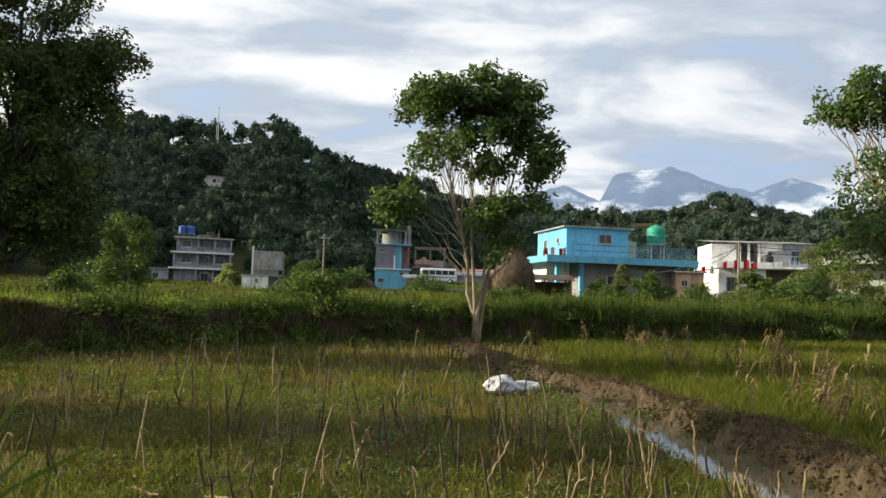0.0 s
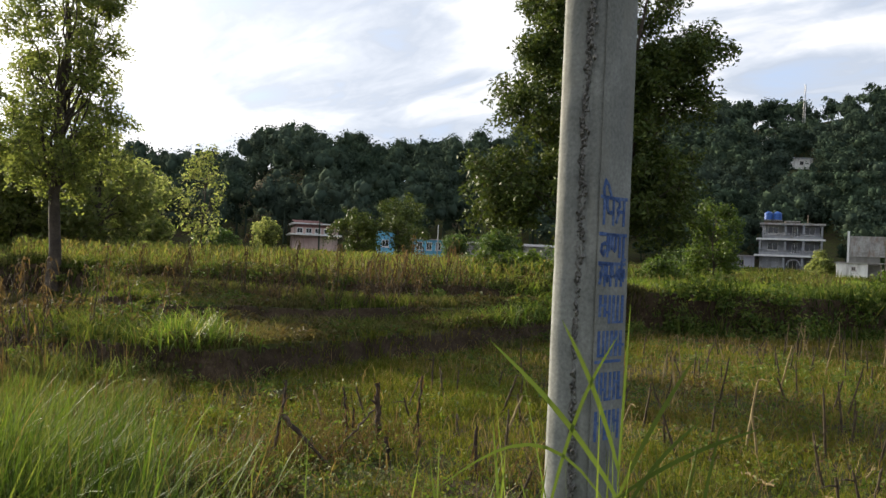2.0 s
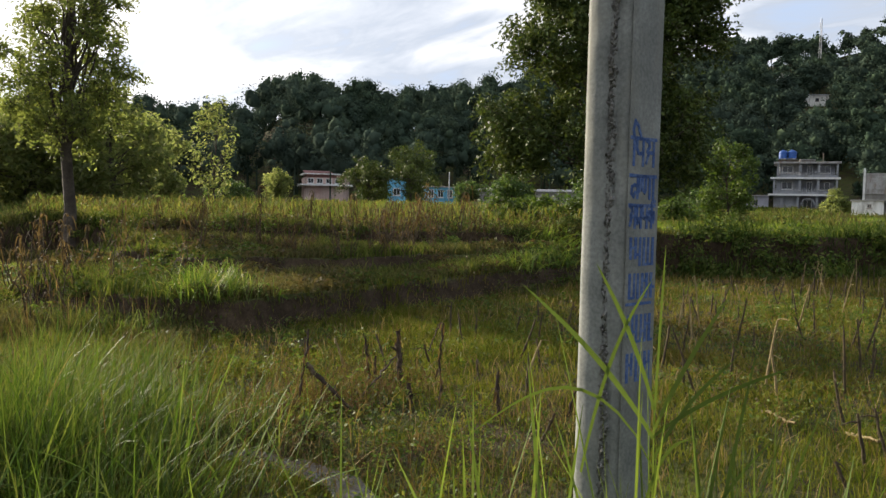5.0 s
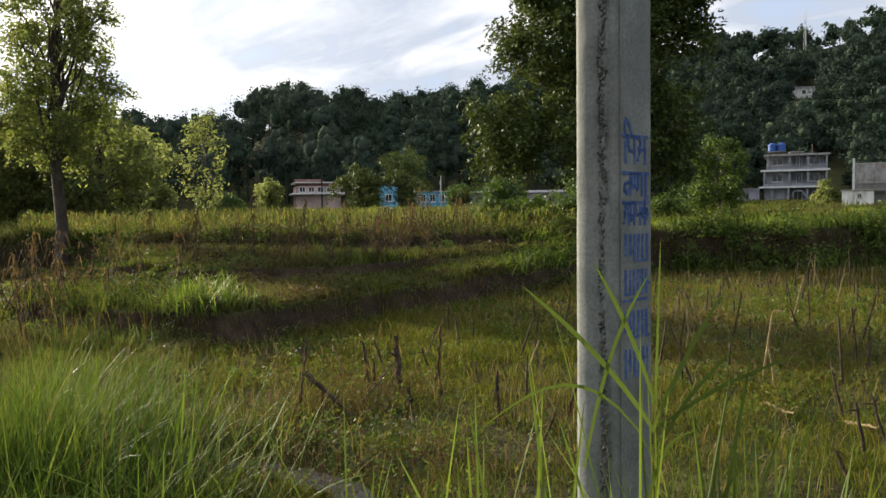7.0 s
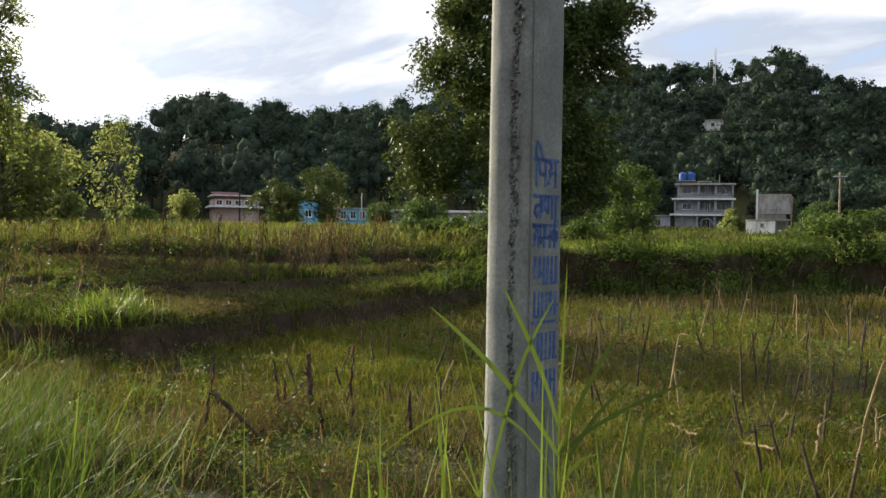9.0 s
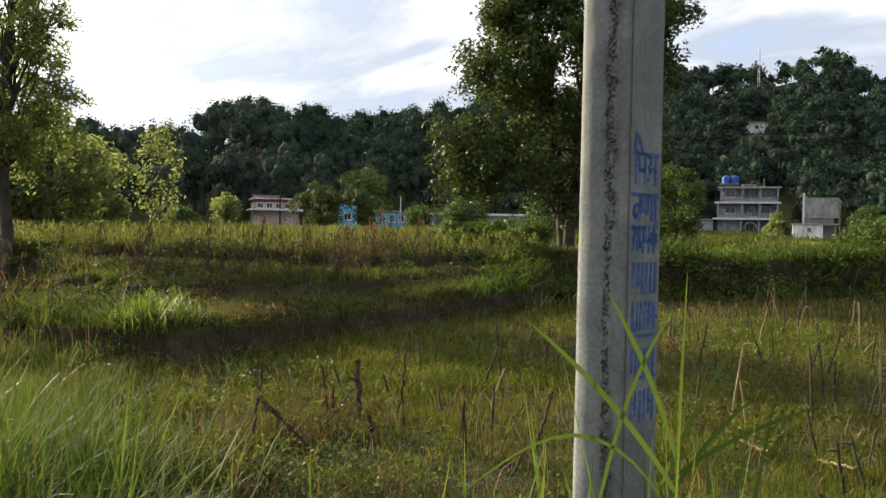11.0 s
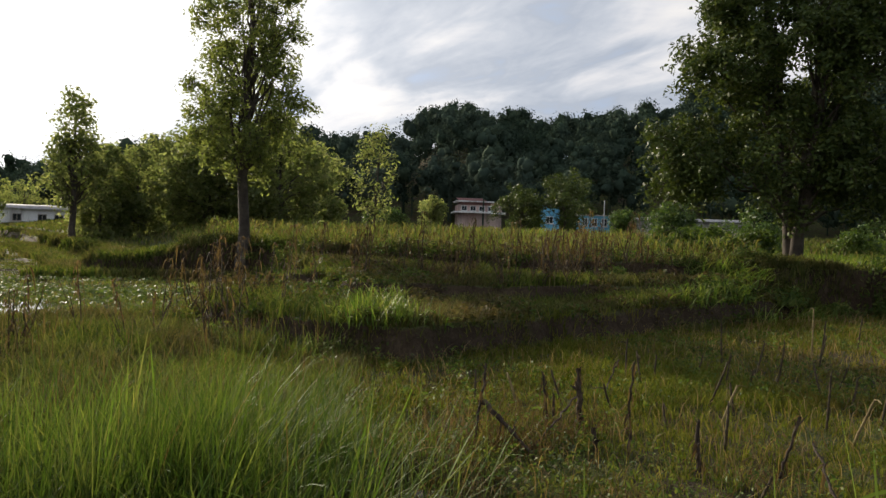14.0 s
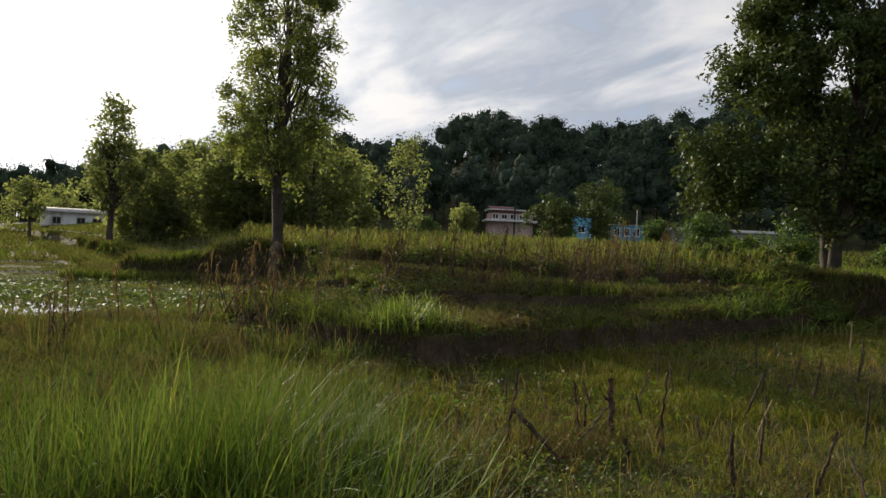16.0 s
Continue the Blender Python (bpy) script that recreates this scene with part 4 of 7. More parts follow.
def verge():
    """Tall weeds and creepers between the field bank and the nearest houses."""
    r = np.random.default_rng(95)
    pts, outs = [], []
    for _ in range(120):
        az, d = r.uniform(-31, -6.5), r.uniform(37.5, 49)
        c = polar(az, d)
        base = np.array([c.x, c.y, float(ground_height(c.x, c.y)) - 0.1])
        if inside_distance(base[:1], base[1:2], TERRACE_3)[0] < 0.6:
            continue
        wide, m = r.uniform(0.35, 0.95), 240
        k = r.normal(size=(m, 3))
        k /= np.linalg.norm(k, axis=1, keepdims=True)
        k[:, 2] = np.abs(k[:, 2])
        pts.append(base + k * wide * [1, 1, r.uniform(0.7, 1.5)] * r.uniform(0.5, 1.2, (m, 1)))
        outs.append(k)
    v, f = leaf_arrays(np.concatenate(pts), 0.17, 0.07, r, 0.3, np.concatenate(outs), 0.9)
    tagged(link("verge_weeds", np_mesh("verge_weeds", v, f, WEED_GREEN)), "sunlit tall leafy weeds in front of the village houses", "weed", kind="stuff")
    az, d = np.radians(r.uniform(-31, 2, 9000)), r.uniform(35, 50, 9000)
    p = np.column_stack([-np.sin(az) * d, np.cos(az) * d])
    p = p[(inside_distance(p[:, 0], p[:, 1], TERRACE_3) > 0.8) & (waves(p[:, 0], p[:, 1], 0.7, 96) > -0.2)]
    grow("verge_grass", p, r.uniform(0.35, 1.15, len(p)) * (1 + 0.3 * waves(p[:, 0], p[:, 1], 0.5, 97)), 0.05, 0.4, 0.5, LUSH_GRASS, "tall yellow-green grass in front of the village houses")


verge()


# ---- trees ----
def bent(a, b, r, sag=0.15, n=6, wander=0.035):
    """A wandering line from a to b."""
    a, b = np.asarray(a, float), np.asarray(b, float)
    t = np.linspace(0, 1, n)[:, None]
    length = np.linalg.norm(b - a)
    path = a + (b - a) * t
    path[:, 2] += sag * length * np.sin(np.pi * t[:, 0]) * r.uniform(-0.2, 1.0)
    path[1:-1] += r.normal(size=(n - 2, 3)) * length * wander
    return path


def tree(at, tall, profile, clumps, leaf_count, leaf, clump_size, bark, leaf_mat, label, seed, trunk_radius=0.2, stems=((0.0, 0.0),), bare=0.25, group="", name="tree", droop=0.35, ragged=0.08, masses=None):
    """A tree: stems that lean out, limbs to clumps of leaves, and the leaves. profile: (height share, crown radius) rows."""
    r = np.random.default_rng(seed)
    leaves = int(leaf_count)
    ob = empty(name, at, label, "tree", group)
    hs, rs = np.array(profile, float).T
    zs = r.uniform(0, 1, clumps * 6) * (hs[-1] - hs[0]) + hs[0]
    keep = r.uniform(0, rs.max(), len(zs)) < np.interp(zs, hs, rs)
    zs = zs[keep][:clumps]
    turn = r.uniform(0, 2 * np.pi, len(zs))
    out = np.interp(zs, hs, rs) * np.sqrt(r.uniform(0.12, 1.0, len(zs))) * (1 + 1.5 * ragged * np.sin(3 * turn + seed) + ragged * r.normal(size=len(zs)))
    centre = np.column_stack([np.cos(turn) * out, np.sin(turn) * out, zs * tall])
    if masses:
        # crown masses in the tree's own upright plane: across, height, half width, half height, share
        face = math.atan2(at[1], at[0]) - math.pi / 2
        rows = np.array(masses)
        which = r.choice(len(rows), clumps, p=rows[:, 4] / rows[:, 4].sum())
        d = r.normal(size=(clumps, 3))
        d *= (r.uniform(0.1, 1, clumps) ** 0.45 / np.linalg.norm(d, axis=1))[:, None]
        across, depth = rows[which, 0] + d[:, 0] * rows[which, 2], d[:, 1] * 1.2 * rows[which, 2]
        centre = np.column_stack([across * math.cos(face) - depth * math.sin(face), across * math.sin(face) + depth * math.cos(face), rows[which, 1] + d[:, 2] * rows[which, 3]])
    wood, stem_paths = [], []
    for lx, ly in stems:
        top = np.array([lx, ly, tall * (0.93 if len(stems) == 1 else 0.8)])
        path = bent((0.3 * lx / max(1, len(stems)), 0.3 * ly / max(1, len(stems)), -0.15), top, r, 0.0, 9, 0.010)
        if len(stems) > 1:
            path[:, :2] = path[:, :2] * np.linspace(0.35, 1.0, 9)[:, None] ** 0.7
        rad = trunk_radius * np.linspace(1, 0.10, 9) ** 0.85
        rad[0] *= 1.35
        stem_paths.append((path, rad))
        wood.append(tube_arrays(path, rad, 9))
    pick = r.permutation(len(centre))
    for i in pick[: 70 if masses else int(np.clip(len(centre) * 0.6, 12, 48))]:
        c = centre[i]
        path, rad = stem_paths[int(np.argmin([np.linalg.norm((p - c)[:, :2], axis=1).min() for p, _ in stem_paths]))]
        share = np.clip(c[2] / tall * r.uniform(0.5, 0.85), bare * 0.8, 0.9)
        k = share * 8
        j = min(int(k), 7)
        start = path[j] * (1 - (k - j)) + path[j + 1] * (k - j)
        thick = max(rad[j] * 0.34, 0.012)
        wood.append(tube_arrays(bent(start, c, r, 0.10, 6), thick * np.linspace(1, 0.2, 6), 5))
    v, f = join_arrays(wood)
    link("trunk", np_mesh("trunk", v, f, bark, True), ob)
    # twigs that fan out of every clump, with the leaves strung along them
    per = 7
    hub = np.repeat(centre, per, axis=0)
    go = r.normal(size=hub.shape) * [1, 1, 0.75]
    axis = hub - np.average(centre, axis=0) * [1, 1, 0.9]
    go = go / np.linalg.norm(go, axis=1, keepdims=True) + 0.55 * axis / (np.linalg.norm(axis, axis=1, keepdims=True) + 1e-6)
    go /= np.linalg.norm(go, axis=1, keepdims=True)
    reach = clump_size * np.repeat(r.uniform(0.7, 1.35, len(centre)), per) * r.uniform(0.5, 1.35, len(hub))
    which = r.choice(len(hub), leaves, p=reach / reach.sum())
    along = r.uniform(0.05, 1.0, leaves)
    hang = np.array([0, 0, -0.22 - 0.5 * droop])
    pts = hub[which] + (go[which] * along[:, None] + hang * (along ** 2)[:, None]) * reach[which][:, None]
    spread = r.normal(size=(leaves, 3))
    spread /= np.linalg.norm(spread, axis=1, keepdims=True)
    pts = pts + spread * (leaf * 0.9 + 0.22 * reach[which] * (1 - along) ** 0.5)[:, None]
    twigs = [tube_arrays([hub[j], hub[j] + (go[j] * 0.5 + hang * 0.25) * reach[j], hub[j] + (go[j] + hang) * reach[j]], [0.012, 0.008, 0.003], 3) for j in range(0, len(hub), 2)]
    v, f = join_arrays(twigs)
    link("twig_growth", np_mesh("twig_growth", v, f, bark), ob)["kind"] = "stuff"
    v, f = leaf_arrays(pts, leaf, leaf * 0.45, r, droop, spread + [0, 0, 0.35], 0.75)
    link("crown", np_mesh("crown", v, f, leaf_mat), ob)
    return ob


def on_ground(az, dist, sink=0.0):
    p = polar(az, dist)
    p.z = float(ground_height(p.x, p.y)) - sink
    return p


def ground_at(x, y):
    return Vector((x, y, float(ground_height(x, y))))


ROUND = [(0.15, 0.3), (0.35, 0.8), (0.6, 1.0), (0.8, 0.8), (0.95, 0.35)]


def scaled(profile, r):
    return [(h, q * r) for h, q in profile]


BANK_LEAF = leafy("bush_leaves", [(0.04, 0.075, 0.014), (0.065, 0.105, 0.02), (0.10, 0.14, 0.03)], 0.55, 0.4, 0.7, None, 0.2)


MID_CROWN = [(-1.67, 8.55, 1.2, 0.89, 2.6), (0.0, 8.85, 1.2, 0.73, 2.4), (1.35, 8.45, 1.0, 0.95, 2.6), (1.95, 6.65, 0.95, 0.84, 2.4), (0.0, 6.85, 1.3, 0.84, 1.8), (-1.9, 6.95, 0.9, 0.63, 1.4), (-2.8, 5.1, 1.0, 0.68, 1.8), (1.55, 4.9, 1.1, 0.63, 1.6), (0.0, 4.7, 1.0, 0.53, 0.9), (0.7, 3.5, 0.7, 0.53, 0.6), (-0.7, 8.1, 1.0, 0.9, 1.4), (0.75, 7.4, 0.9, 0.8, 1.2)]
RIGHT_CROWN = [(-1.1, 9.4, 1.9, 0.9, 3.0), (1.3, 9.4, 2.0, 1.3, 2.2), (-0.6, 6.2, 2.0, 1.3, 3.0), (-0.6, 4.4, 2.0, 0.9, 2.2), (1.4, 5.4, 1.8, 1.6, 1.6)]


CORNER_CROWN = [(-2.3, 2.8, 1.1, 1.2, 2.6), (-1.5, 5.0, 1.35, 1.5, 3.4), (0.0, 2.6, 1.6, 1.4, 3.6), (0.2, 5.1, 1.7, 1.7, 4.6), (1.4, 2.8, 1.1, 1.5, 2.8), (1.5, 5.4, 1.2, 1.35, 3.2), (2.35, 6.1, 0.75, 0.7, 1.1), (0.25, 7.9, 1.8, 1.45, 3.8), (-1.35, 7.1, 1.1, 1.1, 2.0)]


def plant_trees():
    tree(ground_at(-10.58, 18.2), 9.9, [(0.11, 0.7), (0.36, 3.2), (1.0, 0.8)], 360, 80000, 0.145, 0.50, BARK, BIG_LEAF,
         "large dense dark green tree on the terrace corner", 3, 0.14, ((0.5, 0.25), (-1.5, 0.5), (1.4, -0.4)), 0.12, masses=CORNER_CROWN)
    tree(ground_at(1.25, 27.75), 9.7, [(0.36, 1.2), (0.46, 3.0), (0.56, 2.9), (0.66, 2.5), (0.8, 3.1), (0.92, 2.9), (1.0, 1.7)], 200, 16500, 0.25, 0.40, PALE_BARK, TREE_LEAF,
         "open branching tree with pale slender trunks and glossy leaves", 5, 0.085, ((-1.55, 0.3), (-0.5, -0.4), (0.75, -0.3), (1.6, 0.6)), 0.3, masses=MID_CROWN)
    tree(on_ground(-30.8, 33), 11.0, [(0.36, 1.6), (0.45, 2.2), (0.55, 2.5), (0.65, 2.6), (0.82, 2.9), (1.0, 1.2)], 150, 13500, 0.24, 0.58, PALE_BARK, TREE_LEAF,
         "tall roadside tree beside the flat-roofed house", 8, 0.2, ((-0.6, 0.3), (0.9, -0.3)), 0.2, masses=RIGHT_CROWN)
    tree(ground_at(-21.4, 8.77), 9.6, [(0.27, 0.8), (0.36, 1.45), (0.5, 1.65), (0.62, 1.2), (0.72, 1.4), (0.85, 1.2), (1.0, 0.5)], 260, 27000, 0.13, 0.36, BARK, AIRY_LEAF,
         "tall slender tree with airy foliage on the pond bank", 12, 0.17, ((0.1, 0.0),), 0.34)
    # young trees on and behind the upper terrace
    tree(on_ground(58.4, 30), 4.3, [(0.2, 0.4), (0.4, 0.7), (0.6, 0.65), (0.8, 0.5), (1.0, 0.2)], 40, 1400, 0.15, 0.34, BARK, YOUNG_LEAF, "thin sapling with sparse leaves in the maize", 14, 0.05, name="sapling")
    tree(on_ground(22.1, 46), 4.3, [(0.02, 0.8), (0.2, 1.1), (0.6, 1.35), (0.85, 1.2), (1.0, 0.7)], 60, 5200, 0.22, 0.45, BARK, BANK_LEAF, "bushy light green bamboo-like tree at the field edge", 15, 0.08)
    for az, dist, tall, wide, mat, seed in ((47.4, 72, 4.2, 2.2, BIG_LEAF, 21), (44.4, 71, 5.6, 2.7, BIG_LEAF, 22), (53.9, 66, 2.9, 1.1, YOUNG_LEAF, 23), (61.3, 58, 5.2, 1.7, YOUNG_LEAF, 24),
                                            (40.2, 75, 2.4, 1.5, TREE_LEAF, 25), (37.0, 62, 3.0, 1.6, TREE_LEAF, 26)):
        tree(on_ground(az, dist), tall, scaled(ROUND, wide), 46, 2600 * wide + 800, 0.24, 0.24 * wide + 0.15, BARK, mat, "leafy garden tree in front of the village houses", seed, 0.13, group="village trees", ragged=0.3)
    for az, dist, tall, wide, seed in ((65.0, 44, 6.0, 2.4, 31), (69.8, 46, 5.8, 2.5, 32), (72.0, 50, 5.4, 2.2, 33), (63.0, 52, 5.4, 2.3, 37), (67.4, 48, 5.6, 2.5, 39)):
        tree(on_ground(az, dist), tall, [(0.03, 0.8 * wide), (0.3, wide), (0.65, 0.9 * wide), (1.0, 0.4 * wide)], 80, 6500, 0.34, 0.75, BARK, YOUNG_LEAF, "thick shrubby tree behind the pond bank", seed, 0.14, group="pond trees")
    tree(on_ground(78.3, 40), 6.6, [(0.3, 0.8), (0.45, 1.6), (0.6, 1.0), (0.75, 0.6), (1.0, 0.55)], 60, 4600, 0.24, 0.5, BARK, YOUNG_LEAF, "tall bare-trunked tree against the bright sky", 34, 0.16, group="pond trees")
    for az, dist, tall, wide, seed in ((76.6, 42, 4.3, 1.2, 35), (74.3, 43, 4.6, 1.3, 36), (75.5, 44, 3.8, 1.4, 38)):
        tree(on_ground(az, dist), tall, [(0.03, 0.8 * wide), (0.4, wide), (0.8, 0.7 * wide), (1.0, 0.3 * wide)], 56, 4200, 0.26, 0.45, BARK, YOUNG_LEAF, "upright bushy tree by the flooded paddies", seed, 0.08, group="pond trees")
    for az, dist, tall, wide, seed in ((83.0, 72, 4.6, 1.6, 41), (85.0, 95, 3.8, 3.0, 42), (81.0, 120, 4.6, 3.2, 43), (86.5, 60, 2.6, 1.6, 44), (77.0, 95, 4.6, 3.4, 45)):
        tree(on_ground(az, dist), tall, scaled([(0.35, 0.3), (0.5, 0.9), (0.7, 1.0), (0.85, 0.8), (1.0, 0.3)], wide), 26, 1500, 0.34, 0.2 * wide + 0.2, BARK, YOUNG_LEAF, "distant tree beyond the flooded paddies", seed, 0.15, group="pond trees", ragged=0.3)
    # bushes along the banks and between the houses
    low = [(0.0, 0.9), (0.4, 1.0), (0.75, 0.75), (1.0, 0.3)]
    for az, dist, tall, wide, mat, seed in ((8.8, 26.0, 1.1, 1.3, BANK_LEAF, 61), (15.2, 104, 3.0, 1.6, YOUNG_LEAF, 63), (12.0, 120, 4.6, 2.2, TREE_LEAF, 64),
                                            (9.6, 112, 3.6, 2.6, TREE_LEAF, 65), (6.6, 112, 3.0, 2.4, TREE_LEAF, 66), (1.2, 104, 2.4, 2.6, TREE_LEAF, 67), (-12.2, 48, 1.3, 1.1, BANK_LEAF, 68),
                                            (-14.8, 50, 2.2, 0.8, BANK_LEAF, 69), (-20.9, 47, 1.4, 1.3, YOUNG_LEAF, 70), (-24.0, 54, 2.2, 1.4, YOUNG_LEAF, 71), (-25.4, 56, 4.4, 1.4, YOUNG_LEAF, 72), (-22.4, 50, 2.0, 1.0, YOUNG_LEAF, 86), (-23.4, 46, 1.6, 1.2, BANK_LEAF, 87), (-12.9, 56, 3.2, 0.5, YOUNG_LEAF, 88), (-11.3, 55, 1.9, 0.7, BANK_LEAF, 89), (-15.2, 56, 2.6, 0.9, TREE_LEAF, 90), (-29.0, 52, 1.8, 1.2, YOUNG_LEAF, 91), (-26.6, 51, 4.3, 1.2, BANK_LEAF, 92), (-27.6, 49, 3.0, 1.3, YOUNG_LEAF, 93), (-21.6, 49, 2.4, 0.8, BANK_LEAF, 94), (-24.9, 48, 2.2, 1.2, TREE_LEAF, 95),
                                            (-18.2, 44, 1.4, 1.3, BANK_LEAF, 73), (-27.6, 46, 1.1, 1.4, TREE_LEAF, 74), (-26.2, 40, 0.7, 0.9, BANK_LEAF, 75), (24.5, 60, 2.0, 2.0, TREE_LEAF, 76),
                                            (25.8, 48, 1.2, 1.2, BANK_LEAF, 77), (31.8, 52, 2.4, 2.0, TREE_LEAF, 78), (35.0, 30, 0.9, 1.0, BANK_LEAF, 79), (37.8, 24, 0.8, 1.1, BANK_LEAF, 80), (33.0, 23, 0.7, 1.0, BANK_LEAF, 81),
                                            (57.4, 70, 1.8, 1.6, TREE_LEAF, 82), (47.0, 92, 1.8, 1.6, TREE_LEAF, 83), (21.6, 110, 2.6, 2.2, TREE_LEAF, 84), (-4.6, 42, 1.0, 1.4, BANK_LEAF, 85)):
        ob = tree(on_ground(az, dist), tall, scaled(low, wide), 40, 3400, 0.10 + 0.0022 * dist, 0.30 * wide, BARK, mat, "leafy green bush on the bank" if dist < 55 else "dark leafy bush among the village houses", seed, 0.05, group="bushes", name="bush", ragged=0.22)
        ob["category"] = "bush"


plant_trees()


# ---- concrete pole ----
CONCRETE = rough("pole_concrete", [(0.118, 0.125, 0.115), (0.176, 0.185, 0.169), (0.245, 0.256, 0.235)], 5.0, 0.9, 0.07, 90.0, stains=(0.20, 0.20, 0.17))
CHIPPED = rough("chipped_mortar", [(0.085, 0.083, 0.076), (0.165, 0.162, 0.148), (0.26, 0.255, 0.235)], 22.0, 0.95, 1.0, 90.0)
BLUE_PAINT = rough("faded_blue_paint", [(0.035, 0.07, 0.19), (0.055, 0.105, 0.25), (0.12, 0.17, 0.29)], 30.0, 0.8, 0.2, 120.0)


def build_pole():
    ob = empty("utility_pole", pose(-1.366, 1.988, 0, 0, 0, -7.0), "grey concrete utility pole with faded blue painted lettering", "utility pole")
    # local frame: x along the narrow face (to the left), y along the lettered face (away)
    levels = np.linspace(-0.5, 8.0, 240)
    outline = [(-0.131, 0.0), (-0.072, -0.001), (-0.066, 0.013), (-0.048, 0.015), (-0.042, 0.020), (-0.038, 0.025), (-0.011, 0.027), (-0.0105, 0.075), (-0.004, 0.075), (-0.003, 0.031), (0.0, 0.031), (0.0, 0.080), (0.0, 0.184), (-0.012, 0.196), (-0.135, 0.196), (-0.147, 0.184), (-0.147, 0.006)]
    verts = []
    r = np.random.default_rng(3)
    for k, z in enumerate(levels):
        s = 1.0 - 0.018 * (z - 1.6)
        for j, (x, y) in enumerate(outline):
            wob = 0.0005 if j not in (1, 2, 3, 4) else 0.006
            verts.append(((x + 0.055) * s - 0.055 + r.normal() * wob * 0.5, (y - 0.09) * s + 0.09 + r.normal() * wob * 0.5, z))
    n = len(outline)
    quads = [(k * n + j, k * n + (j + 1) % n, (k + 1) * n + (j + 1) % n, (k + 1) * n + j) for k in range(len(levels) - 1) for j in range(n)]
    link("shaft", np_mesh("shaft", np.array(verts), np.array(quads), CONCRETE), ob)
    part("cap", boxed(-0.115, -0.01, 0.025, 0.155, 7.95, 8.02), CONCRETE, ob)
    # crumbling mortar along the near corner
    lumps = []
    for z in np.arange(0.2, 7.6, 0.0021):
        if r.uniform() < 0.05 + 0.2 * math.sin(z * 5.1) + 0.15 * math.sin(z * 13.0):
            continue
        s = 1.0 - 0.018 * (z - 1.6)
        drift = 0.006 * math.sin(z * 3.1) + 0.004 * math.sin(z * 8.3)
        c = np.array([-0.055 + (-0.001 + drift + r.normal() * 0.0085) * s, 0.09 - (0.0775 + r.normal() * 0.002) * s, z])
        size = r.uniform(0.003, 0.0085)
        d = np.array([(1, 0, 0), (-1, 0, 0), (0, 1, 0), (0, -1, 0), (0, 0, 1.5), (0, 0, -1.5)]) * size * r.uniform(0.6, 1.2, (6, 1))
        lumps.append((c + d, np.array([(0, 2, 4), (2, 1, 4), (1, 3, 4), (3, 0, 4), (2, 0, 5), (1, 2, 5), (3, 1, 5), (0, 3, 5)])))
    v, f = join_arrays(lumps)
    link("mortar_edge", np_mesh("mortar_edge", v, f, CHIPPED), ob, "dark crumbling mortar along the corner")["kind"] = "stuff"
    # the lettering, as plain strokes: (height, rows of strokes)
    def stroke(name, y0, y1, z0, z1):
        s = 1.0 - 0.018 * ((z0 + z1) / 2 - 1.6)
        face = 0.0
        part(name, boxed(face - 0.004, face + 0.0015, 0.09 + (y0 - 0.09) * s, 0.09 + (y1 - 0.09) * s, z0, z1), BLUE_PAINT, ob)
    for z, marks in LETTERING:
        for y0, y1, a, b in marks:
            stroke("painted_stroke", y0, y1, z + a, z + b)
    for z, tall, word in WORDS:
        s = 1.0 - 0.018 * (z - 1.6)
        for letter, y0, wide in word:
            bm = bmesh.new()
            for line in LETTERS[letter]:
                brush(bm, [(0.09 + (y0 + wide * u - 0.09) * s, z + tall * v) for u, v in line], 0.0105)
            part("painted_letter", bm, BLUE_PAINT, ob)


# the brush lines of each painted letter, across and up, in a box of one by one
LETTERS = {
    "headline": [[(0.0, 1.0), (0.5, 0.985), (1.0, 1.0)]],
    "i_sign": [[(0.5, 0.0), (0.5, 1.0), (0.35, 1.3), (0.6, 1.62), (1.1, 1.45), (1.7, 1.0)]],
    "pa": [[(0.12, 1.0), (0.12, 0.62), (0.28, 0.45), (0.55, 0.42), (0.8, 0.5)], [(0.82, 1.0), (0.82, 0.0)]],
    "sa": [[(0.1, 0.95), (0.36, 0.9), (0.42, 0.72), (0.2, 0.55), (0.3, 0.4), (0.12, 0.1)], [(0.3, 0.5), (0.82, 0.5)], [(0.84, 1.0), (0.84, 0.0)]],
    "ja": [[(0.84, 0.55), (0.5, 0.58), (0.2, 0.5), (0.15, 0.2), (0.4, 0.05), (0.55, 0.25)], [(0.84, 1.0), (0.84, 0.0)]],
    "half_ga": [[(0.2, 1.0), (0.2, 0.45), (0.05, 0.3)], [(0.62, 1.0), (0.62, 0.35)]],
    "ga": [[(0.25, 1.0), (0.25, 0.4), (0.08, 0.25)], [(0.8, 1.0), (0.8, 0.0)]],
    "aa": [[(0.5, 1.0), (0.5, 0.0)]],
    "ma": [[(0.14, 1.0), (0.14, 0.3), (0.3, 0.2), (0.22, 0.38), (0.8, 0.42)], [(0.82, 1.0), (0.82, 0.0)]],
    "ka": [[(0.55, 1.0), (0.55, 0.0)], [(0.55, 0.65), (0.25, 0.72), (0.12, 0.5), (0.3, 0.35), (0.55, 0.45)], [(0.55, 0.65), (0.85, 0.7), (0.92, 0.42), (0.8, 0.25)], [(0.5, 1.0), (0.7, 1.25), (0.95, 1.2)]],
}
